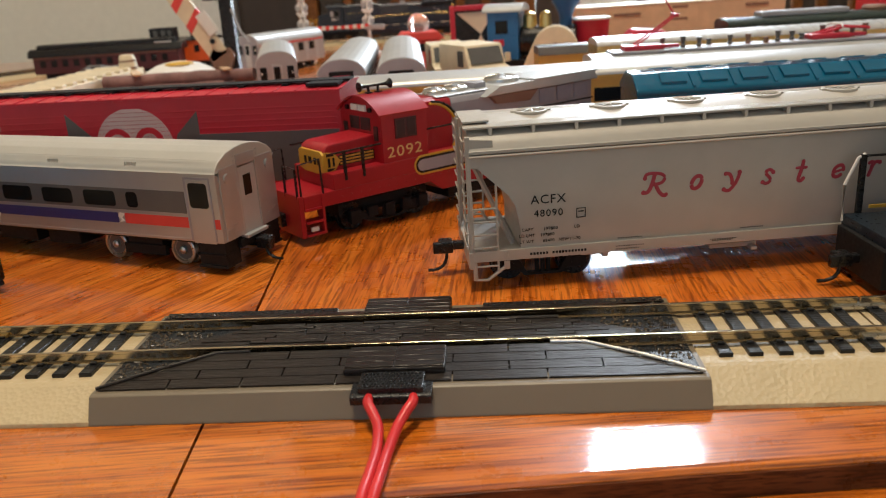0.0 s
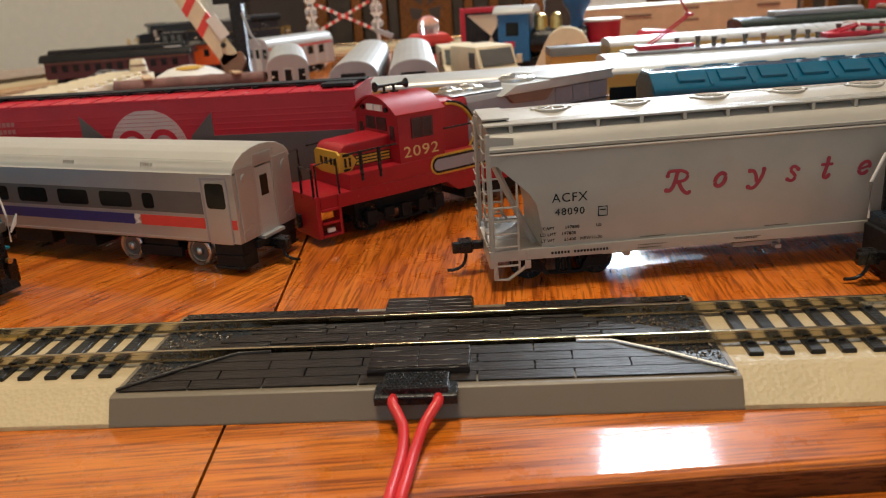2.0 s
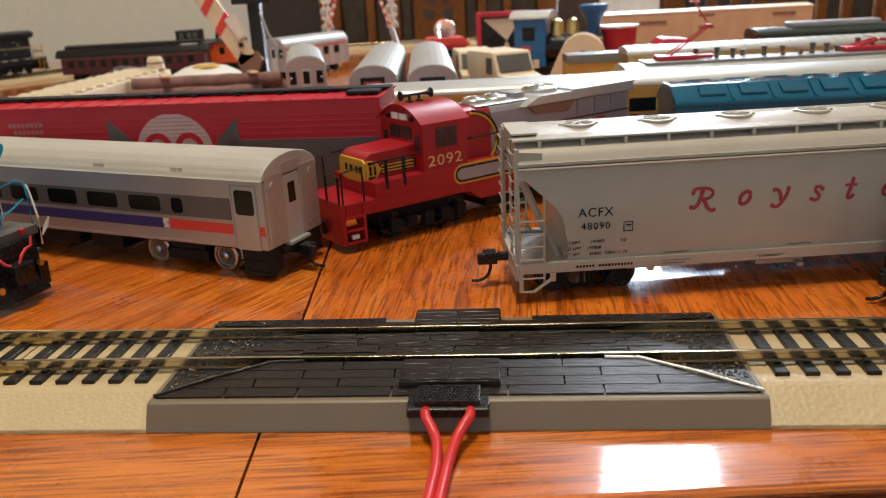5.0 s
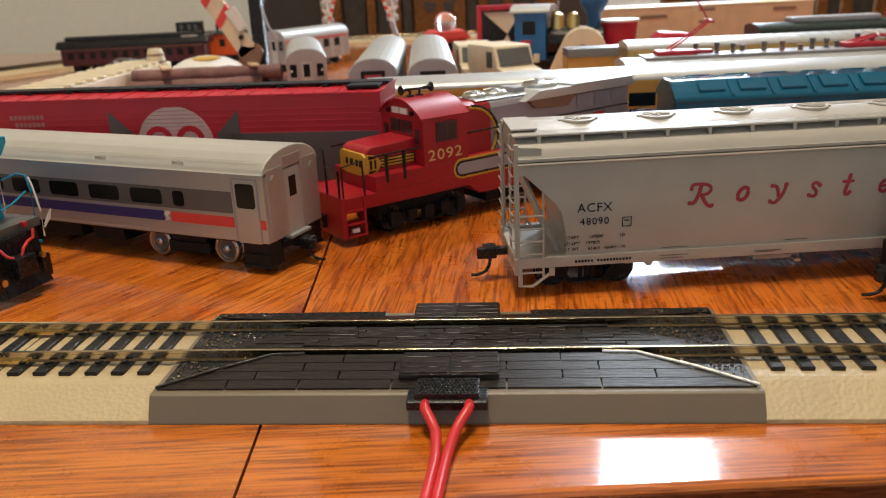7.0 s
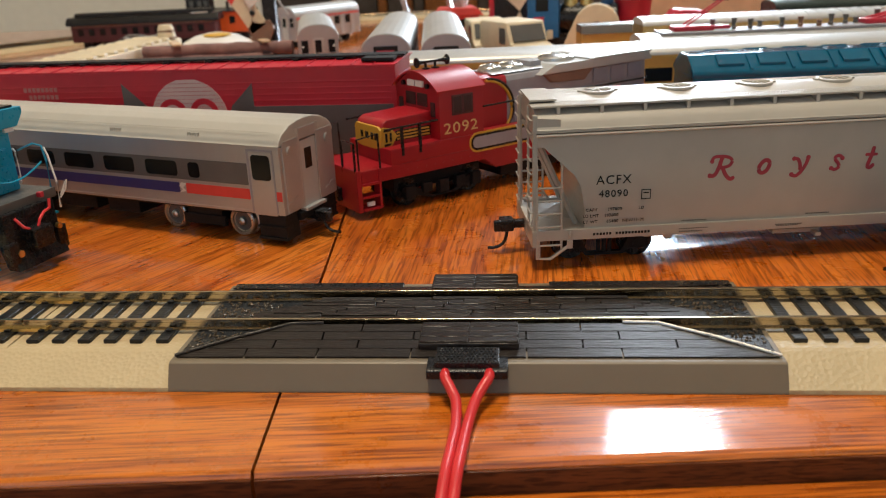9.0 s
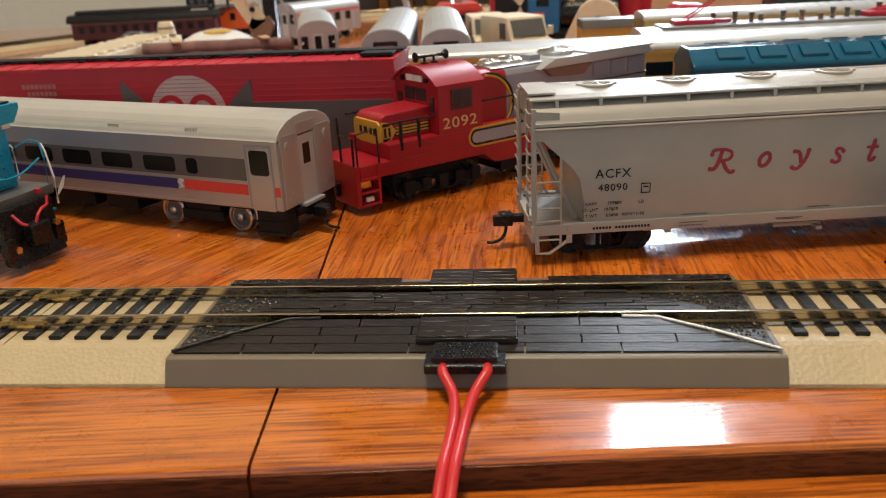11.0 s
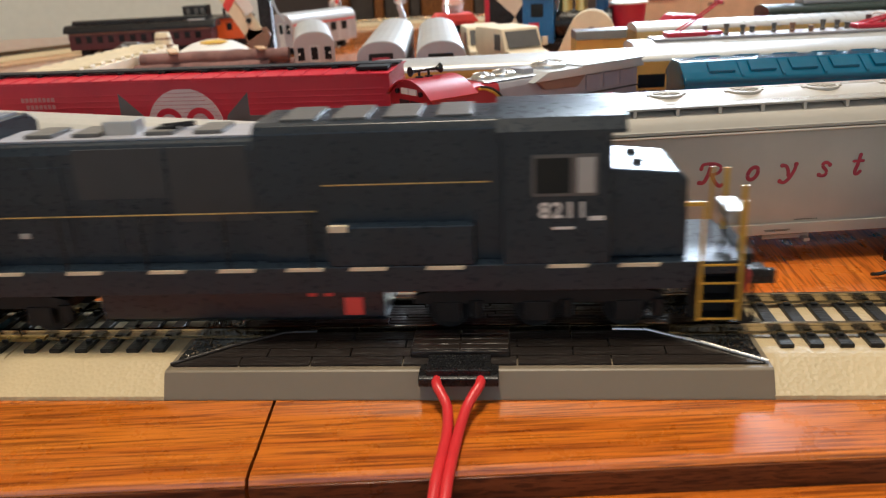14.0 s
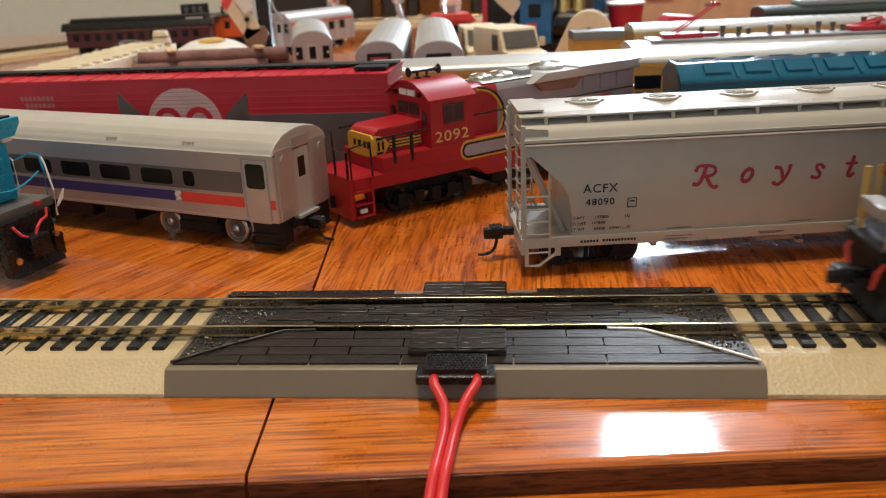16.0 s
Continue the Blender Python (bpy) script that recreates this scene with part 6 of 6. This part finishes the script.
    for x in (-40, 40):
        for y in (-16, 16):
            part("wheel", Shape().cyl((x, y - 3, 6), (x, y + 3, 6), 6, seg=18, bevel=0.4), BLACK, r)


def build_van(m, s, label):
    t = thing("mail_van", label, "toy van", m, "toy delivery vans")
    w, h = 15 * s, 36 * s
    part("body", Shape().prism([(-30 * s, 5 * s), (30 * s, 5 * s), (31 * s, 19 * s), (18 * s, 22 * s), (12 * s, h), (-28 * s, h), (-30 * s, h - 3 * s)], -w, w, axis="y", bevel=1.2 * s), CREAM, t)
    part("windscreen", Shape().prism([(18.6 * s, 23 * s), (19.2 * s, 23.4 * s), (13.4 * s, h - 2 * s), (12.6 * s, h - 2 * s)], -w + 2.5 * s, w - 2.5 * s, axis="y"), GLASS_GREY, t)
    for y in (-w, w):
        part("side_window", Shape().box(2 * s, 11 * s, y - 0.3, y + 0.3, 21 * s, 32 * s, 0.1), GLASS_GREY, t)
        for x in (-19 * s, 20 * s):
            part("wheel", Shape().cyl((x, y - 2, 6 * s), (x, y + 2, 6 * s), 6 * s, seg=18, bevel=0.3), BLACK, t)
    part("bumper", Shape().box(29.5 * s, 33 * s, -w, w, 6 * s, 9 * s, 0.3), WHITE, t)
    for y in (-10 * s, 10 * s):
        part("headlight", Shape().cyl((31 * s, y, 14 * s), (32 * s, y, 14 * s), 2.4 * s, seg=12), WHITE, t)
    part("mirror", Shape().box(16 * s, 18 * s, w, w + 4 * s, 23 * s, 29 * s, 0.2), CREAM, t)


def build_far_left():
    # maroon observation coach
    t = thing("observation_coach", "maroon heavyweight coach with black clerestory roof", "passenger car", mm(-443, 812, 0, 0, 0, 6))
    part("body", Shape().box(-88, 88, -15, 15, 8, 29, 0.6), MAROON, t)
    for sy in (-1, 1):
        for i in range(12):
            x = -80 + i * 13.4
            part("window", Shape().box(x, x + 7, min(sy * 14.8, sy * 15.3), max(sy * 14.8, sy * 15.3), 16, 24, 0.2), GLASS_DARK, t)
        part("letter_board", Shape().box(-86, 86, min(sy * 14.8, sy * 15.4), max(sy * 14.8, sy * 15.4), 26.2, 27.8), BROWN, t)
    part("roof", Shape().prism([(-17, 28), (-16.6, 31), (-12, 36.4), (-8, 37.6), (8, 37.6), (12, 36.4), (16.6, 31), (17, 28)], -93, 93, bevel=0.9), BLACK, t)
    part("clerestory", Shape().prism([(-8, 37), (-8, 40.6), (-5, 42.4), (5, 42.4), (8, 40.6), (8, 37)], -84, 84, bevel=1.0), BLACK, t)
    part("skylight", Shape().box(60, 80, -12, -8.2, 36.6, 38.4, 0.3), SILVER_ROOF, t)
    build_truck(t, -60, 5.0, 26, 10.4, BLACK)
    build_truck(t, 60, 5.0, 26, 10.4, BLACK)
    # orange caboose
    c = thing("orange_caboose", "orange caboose with black roof and cupola", "freight car", mm(-377, 868, 0, 0, 0, 6))
    part("body", Shape().box(-50, 50, -15, 15, 9, 35, 0.5), ORANGE, c)
    part("roof", Shape().prism([(-17, 34.6), (-17, 36), (0, 39.5), (17, 36), (17, 34.6)], -56, 56, bevel=0.4), BLACK, c)
    cu = part("cupola", Shape().box(-30, 0, -13, 13, 38, 52, 0.8), BLACK, c)
    for x in (-25, -15, -7):
        part("cupola_window", Shape().box(x, x + 5, -13.4, -12.8, 42, 49, 0.2), GLASS_GREY, cu)
    part("side_window", Shape().box(24, 31, -15.4, -14.8, 20, 29, 0.2), GLASS_DARK, c)
    part("smoke_jack", Shape().cyl((20, 0, 38), (20, 0, 47), 2).cyl((34, 4, 38), (34, 4, 45), 2), BLACK, c)
    build_truck(c, -30, 5.0, 20, 10.4, BLACK)
    build_truck(c, 30, 5.0, 20, 10.4, BLACK)
    # cream corrugated flat deck
    d = thing("flat_deck", "cream plastic deck with raised cross ribs", "model part", mm(-362, 520, 0, 0, 0, 90))
    part("deck", Shape().box(-150, 140, -24, 24, 0, 21, 1.0), CREAM, d)
    for i in range(15):
        x = -142 + i * 19
        part("rib", Shape().box(x, x + 8, -23, 23, 20.8, 24, 1.2), CREAM, d)
    # logs with wooden straps
    lg = thing("log_load", "two bark-brown logs held by wooden straps", "log load", mm(-275, 566, 0, 0, 0, 5))
    rnd = random.Random(2)
    for y, z, a, b in ((-8, 6.8, -82, 62), (6, 6.8, -40, 92), (-1, 16.6, -60, 80)):
        pts = [(a + (b - a) * k / 14, y + rnd.uniform(-0.6, 0.6), z + rnd.uniform(-0.5, 0.5)) for k in range(15)]
        part("log", Shape().tube(pts, 6.2, 14), LOG, lg)
    for x in (-30, 52):
        part("strap", Shape().box(x - 4, x + 4, -20, 20, 22.8, 24.6, 0.4, Matrix.Translation((x, 0, 29)) @ Matrix.Rotation(radians(22), 4, "Z") @ Matrix.Translation((-x, 0, -29))), TAN, lg)
    # white mound with a yellow patch
    eg = thing("plaster_mound", "low white mound with a yellow centre patch", "scenery", mm(-300, 660, 0))
    part("mound", Shape().lathe([(44, 0), (42, 8), (34, 16), (22, 22), (8, 25), (1, 25.4)], (0, 0, 0), 28), WHITE, eg)
    part("yellow_patch", Shape().lathe([(15, 0), (14, 1.6), (9, 2.6), (1, 3.0)], (4, -8, 22.4), 18, ), YELLOW, eg)
    # striped wooden barrel and small dark machinery
    ba = thing("wooden_barrel", "small cream barrel with dark hoops", "barrel", mm(-345, 640, 0))
    part("staves", Shape().lathe([(7, 0), (8.6, 8), (9.4, 16), (9.4, 22), (8.2, 32), (6.6, 36)], (0, 0, 0), 20), CREAM, ba)
    for z, r_ in ((9, 9.0), (16, 9.7), (23, 9.7), (30, 8.9)):
        part("hoop", Shape().cyl((0, 0, z - 0.8), (0, 0, z + 0.8), r_, seg=20), BROWN, ba)
    ma = thing("crane_machinery", "dark grey machinery castings beside the logs", "model part", mm(-382, 655, 0))
    for i in range(6):
        x, y = -16 + (i % 3) * 14, (i // 3) * 14
        part("casting", Shape().box(x - 5, x + 5, y - 5, y + 5, 0, 18 + 5 * (i % 2) + 3 * i % 7, 1.0).cyl((x, y - 6, 20), (x, y + 6, 20), 4, seg=12), DGREY, ma)
    # crossing gate with striped arm and black mast
    ga = thing("crossing_gate", "cream crossing gate arm with red stripes on a black mast", "crossing gate", mm(-224, 582, 0))
    part("base", Shape().box(-14, 16, -12, 12, 0, 8, 1.0), BLACK, ga)
    part("mast", Shape().box(2, 14, -5, 5, 8, 150, 0.8), BLACK, ga)
    part("counterweight", Shape().prism([(-13, 34), (-8, 42), (-2, 40), (2, 40), (8, 42), (13, 34), (9, 24), (0, 14), (-9, 24)][::-1], -10, -4, axis="y", bevel=1.2), BROWN, ga, "brown heart-shaped counterweight")
    tilt = Matrix.Translation((-4, -8, 38)) @ Matrix.Rotation(radians(-31), 4, "Y")
    part("arm", Shape().box(-9, 9, -2, 2, -6, 120, 0.8, tilt), CREAM, ga)
    for k in range(4):
        part("red_stripe", Shape().prism([(-9.1, 26 + k * 22), (9.1, 34 + k * 22), (9.1, 42 + k * 22), (-9.1, 34 + k * 22)], -2.3, 2.3, axis="y", m=tilt), STRIPE_RED, ga)
    part("arm_plate", Shape().box(4, 15, -3.4, -2.2, 14, 36, 1.0, tilt), WHITE, ga)
    part("pivot", Shape().cyl((-6, -12, 48), (-6, -9.5, 48), 2.4, seg=14), BLACK, ga)
    part("lamp_board", Shape().box(-12, 24, -7, -5.2, 84, 98, 1.0), BLACK, ga)
    part("cable_arm", Shape().tube([(14, -6, 76), (20, -7, 56), (27, -8, 46)], 1.2, 8), SILVER, ga)


def build_signals():
    """Two crossing signals whose striped arms rise after the train has passed."""
    arms = []
    for i, (x, y, d) in enumerate(((-217, 905, 1), (-132, 915, -1))):
        p = thing("crossing_signal", "white crossing signal post with crossbucks", "crossing signal", mm(x, y, 0), "crossing signals")
        part("foot", Shape().lathe([(13, 0), (14, 3), (9, 6), (4, 8)], (0, 0, 0), 16), WHITE, p)
        part("pole", Shape().cyl((0, 0, 6), (0, 0, 128), 2.2, seg=10), WHITE, p)
        for k in range(4):
            z = 52 + k * 21
            for a in (-1, 1):
                part("crossbuck", Shape().box(-10, 10, -3.2, -2.2, -2.2, 2.2, 0.4, Matrix.Translation((0, 0, z)) @ Matrix.Rotation(a * radians(48), 4, "Y")), WHITE, p)
            part("lamp", Shape().cyl((-5, -4.4, z - 9), (-5, -2, z - 9), 3.2, seg=12).cyl((5, -4.4, z - 9), (5, -2, z - 9), 3.2, seg=12), SILVER, p)
        g = thing("gate_arm", "slim red and white striped crossing gate arm", "gate arm", mm(x, y - 8, 36), "crossing gate arms")
        for k in range(16):
            xa = d * (4 + k * 5.2)
            part("stripe", Shape().box(min(xa, xa + d * 5.1), max(xa, xa + d * 5.1), -0.9, 0.9, -1.9, 1.9, 0.2), STRIPE_RED if k % 2 else WHITE, g)
        part("counterweight", Shape().box(min(-d * 22, 0), max(-d * 22, 0), -2, 2, -3.4, 3.4, 0.8), SILVER, g)
        part("pivot", Shape().cyl((0, -3, 0), (0, 6, 0), 3.4, seg=14), SILVER, g)
        arms.append((g, x, y - 8 - 2.2 * i, d))
    return arms


def build_far_middle():
    build_van(mm(14, 476, 0, 0, 0, -62), 1.12, "cream mail delivery van with large windscreen")
    build_van(mm(-11, 528, 0, 0, 0, -80), 1.05, "pale cream toy van with white roof")
    # red toy with a clear dome
    t = thing("red_toy_wagon", "bright red toy wagon with clear glass dome", "toy", mm(-44, 645, 0, 0, 0, 10))
    part("body", Shape().prism([(-16, 6), (16, 6), (20, 22), (20, 34), (-20, 34), (-20, 22)], -15, 15, axis="y", bevel=1.5), STRIPE_RED, t)
    part("window", Shape().box(-15, 15, -15.6, -14.6, 23, 31, 0.6), GLASS_DARK, t)
    part("roof", Shape().prism([(-24, 34.1), (24, 34.1), (17, 42), (-17, 42)], -19, 19, axis="y", bevel=1.0), STRIPE_RED, t)
    dome, nt, p = shader("clear_dome")
    p.inputs["Base Color"].default_value = (0.95, 0.9, 0.9, 1)
    p.inputs["Transmission Weight"].default_value = 0.8
    p.inputs["Roughness"].default_value = 0.06
    part("dome", Shape().ball((0, 0, 49), 11, seg=20), dome, t)
    for x in (-10, 10):
        for y in (-14, 14):
            part("wheel", Shape().cyl((x, y - 2, 5), (x, y + 2, 5), 5, seg=16), BLACK, t)
    # red framed box
    f = thing("red_frame_box", "red framed display box with tan and black picture", "box", mm(14, 672, 0, 0, 0, 4))
    part("back_board", Shape().box(-24, 24, 0, 8, 0, 60, 0.6), BLACK, f)
    part("frame", Shape().box(-27, -22, -3, 9, 0, 63, 0.8).box(22, 27, -3, 9, 0, 63, 0.8).box(-22, 22, -3, 9, 58, 63, 0.8).box(-22, 22, -3, 9, 0, 4, 0.8), CRIMSON, f)
    part("tan_patch", Shape().prism([(-20, 56), (4, 34), (12, 46), (10, 56)], -0.8, 0.2, axis="y"), CREAM, f)
    part("tan_patch", Shape().prism([(-4, 20), (4, 34), (10, 20)], -0.8, 0.2, axis="y"), CREAM, f)
    # blue steam engine
    s = thing("blue_steam_engine", "blue toy steam engine with black boiler and gold domes", "locomotive", mm(67, 604, 0, 0, 0, -14))
    part("frame", Shape().box(-42, 48, -14, 14, 7, 14, 0.8), BLACK, s)
    part("cab", Shape().box(-40, -10, -16, 16, 14, 58, 1.2), BLUE, s)
    part("cab_roof", Shape().prism(arch(19, 57.5, 65, 10, 2.2), -44, -6, bevel=0.6), SILVER_ROOF, s)
    part("cab_window", Shape().box(-32, -20, -16.5, -15.5, 38, 50, 0.6), GLASS_DARK, s)
    part("boiler", Shape().cyl((-10, 0, 30), (42, 0, 30), 14, seg=24, bevel=1.0), BLACK, s)
    part("cab_plate", Shape().box(-34, -24, -16.6, -15.6, 27, 33, 0.3), CRIMSON, s)
    for x, r_ in ((-2, 6.4), (13, 5.6)):
        part("dome", Shape().lathe([(r_ + 1, 0), (r_, 3), (r_, 10), (r_ * 0.8, 13), (1, 15)], (x, 0, 42), 18), BRASS, s)
    part("chimney", Shape().lathe([(6, 0), (6, 8), (8, 14), (13, 22), (13, 26), (9, 26.5)], (32, 0, 42), 22), BLUE, s)
    for x in (-28, -6, 16, 36):
        for y in (-11, 11):
            part("wheel", Shape().cyl((x, y - 2, 9), (x, y + 2, 9), 9, seg=20, bevel=0.4), BLACK, s)
    # tan half-round reel and red cup
    a = thing("cable_reel", "tan wooden reel with a round centre hole", "reel", mm(84, 548, 0, 0, 0, -6))
    pr = [(-34, 0), (-24, 22)] + [(20 * math.cos(radians(x)), 26 + 20 * math.sin(radians(x))) for x in range(160, -1, -16)] + [(22, 0)]
    part("cheek", Shape().prism(pr, -8, -2, axis="y", bevel=0.8), CREAM, a)
    part("cheek", Shape().prism(pr, 6, 12, axis="y", bevel=0.8), CREAM, a)
    part("drum", Shape().cyl((0, -2, 26), (0, 6, 26), 12, seg=20), TAN, a)
    part("hub", Shape().cyl((0, -8.6, 28), (0, -7.4, 28), 4, seg=16), BROWN, a)
    c = thing("red_cup", "red paper cup with white rim", "cup", mm(122, 600, 0))
    part("cup_wall", Shape().lathe([(12, 0), (13, 4), (17, 46), (17.6, 47)], (0, 0, 0), 24), CRIMSON, c)
    part("rim", Shape().lathe([(17.8, 46.4), (18.4, 47.5), (17.8, 48.6), (15, 48)], (0, 0, 0), 24), WHITE, c)
    m_ = thing("red_toy_car", "rounded glossy red toy car", "toy car", mm(172, 600, 0, 0, 0, 6))
    part("body", Shape().prism([(-34, 6), (34, 6), (36, 16), (24, 22), (14, 34), (-12, 36), (-24, 24), (-36, 18)], -15, 15, axis="y", bevel=3.0), CRIMSON, m_)
    for x in (-22, 22):
        for y in (-14, 14):
            part("wheel", Shape().cyl((x, y - 2, 6), (x, y + 2, 6), 6, seg=16), BLACK, m_)
    g = thing("gold_flatcar", "short gold and grey work car", "freight car", mm(92, 470, 0, 0, 0, 4))
    part("body", Shape().box(-30, 30, -14, 14, 8, 30, 0.8), UP_YELLOW, g)
    part("roof", Shape().prism([(-15, 29.6), (-12, 36), (12, 36), (15, 29.6)], -30, 30, bevel=0.6), DGREY, g)
    build_truck(g, -14, 5, 16, 10, BLACK)
    build_truck(g, 14, 5, 16, 10, BLACK)


# ---- chairs and furniture behind the table ----
def build_chair(m):
    t = thing("dining_chair", "oak dining chair with pierced splat and dark cane back", "chair", m, "dining chairs")
    part("seat", Shape().box(-230, 230, -210, 210, -330, -290, 12), CHAIR, t)
    for x in (-205, 205):
        part("back_post", Shape().box(x - 20, x + 20, 190, 230, -759, 330, 6), CHAIR, t)
        part("front_leg", Shape().box(x - 18, x + 18, -200, -164, -759, -331, 5), CHAIR, t)
    part("top_rail", Shape().box(-226, 226, 188, 232, 250, 345, 10), CHAIR, t)
    part("lower_rail", Shape().box(-184, 184, 195, 225, -170, -130, 5), CHAIR, t)
    for x in (-130, -82, 82, 130):
        part("slat", Shape().box(x - 9, x + 9, 198, 222, -130, 250, 4), CHAIR, t)
    sp = part("splat", Shape().box(-50, 50, 200, 220, -130, 250, 5), CHAIR, t)
    for z in (-40, 60, 150):
        for x in (-1, 1):
            part("heart_cutout", Shape().prism([(x * 5, z - 8), (x * 28, z + 8), (x * 24, z + 24), (x * 10, z + 22)][:: x], 198.6, 200.6, axis="y", bevel=0.5), DARK_WOOD, sp)
            part("heart_cutout", Shape().prism([(x * 5, z - 16), (x * 30, z - 10), (x * 26, z - 34), (x * 10, z - 30)][:: -x], 198.6, 200.6, axis="y", bevel=0.5), DARK_WOOD, sp)
    for a, b in ((-182, -142), (-118, -94), (-70, -53), (53, 70), (94, 118), (142, 182)):
        part("cane_panel", Shape().box(a, b, 208, 213, -129, 249, 0.5), CANE, t)
    return t


def build_furniture():
    ch = build_chair(mm(-88, 1195, 0, 0, 0, 5))
    copy_thing(ch, mm(560, 1250, 0, 0, 0, 5))
    h = thing("china_cabinet", "tall dark brown wooden cabinet against the wall", "cabinet", mm(-345, 1720, 0))
    part("carcass", Shape().box(-150, 420, -180, 180, -759, 1100, 8), DARK_WOOD, h)
    for x in (-140, 140):
        d = part("door", Shape().box(x, x + 270, -192, -181, -700, 1050, 6), DARK_WOOD, h)
        part("knob", Shape().ball((x + 250, -200, 100), 10, seg=10), BRASS, d)
    s = thing("sideboard", "long dark brown sideboard under the window", "cabinet", mm(1150, 1790, 0))
    part("carcass", Shape().box(-700, 1000, -200, 200, -759, 40, 8), DARK_WOOD, s)
    for k in range(4):
        part("door", Shape().box(-680 + k * 420, -280 + k * 420, -212, -201, -700, 0, 5), DARK_WOOD, s)


build_teal_loco(mm(-173, 58.4, 0, 0, 0, -15))
build_black_switcher(mm(189, 44.5, 0, 0, 0, 4))
build_back_row()
build_far_left()
GATE_ARMS = build_signals()
build_far_middle()
build_furniture()


# ---- what moves ----
def on_oval(s):
    """Pose s millimetres along the track from the start of the front straight (negative: on the curve before it)."""
    if s >= 0:
        return mm(ARC_X + s, 0, 0)
    a = math.radians(270) + s / ARC_R
    if a < math.pi / 2:
        return mm(ARC_X + (math.pi / 2 - a) * ARC_R, ARC_Y + ARC_R, 0, 0, 0, 180)
    return mm(ARC_X + ARC_R * math.cos(a), ARC_Y + ARC_R * math.sin(a), 0, 0, 0, math.degrees(a) - 270)


def motions():
    marks = [(0.0, -1738.0), (2.0, -1455.0), (3.5, -1273.0), (4.2, -1178.0), (8.0, -680.0), (12.0, -209.5), (12.5, -142.5), (13.5, -8.8), (14.0, 60.3), (14.6, 140.0), (15.4, 251.6), (16.0, 333.0)]
    ts, ss = zip(*marks)
    rows = [(k * 0.25, on_oval(float(np.interp(k * 0.25, ts, ss)))) for k in range(65)]
    walk(RUNNER, rows)
    # the gate arms lie low while the train crosses, then swing up
    lift = [(0.0, 2), (1.0, 3), (1.3, 12), (1.5, 20), (1.8, 24), (2.1, 29), (2.25, 46), (2.4, 63), (2.7, 70), (3.5, 72), (9.0, 72), (16.0, 72)]
    for arm, x, y, d in GATE_ARMS:
        walk(arm, [(t, mm(x, y, 36, 0, -d * a, 0)) for t, a in lift])


motions()
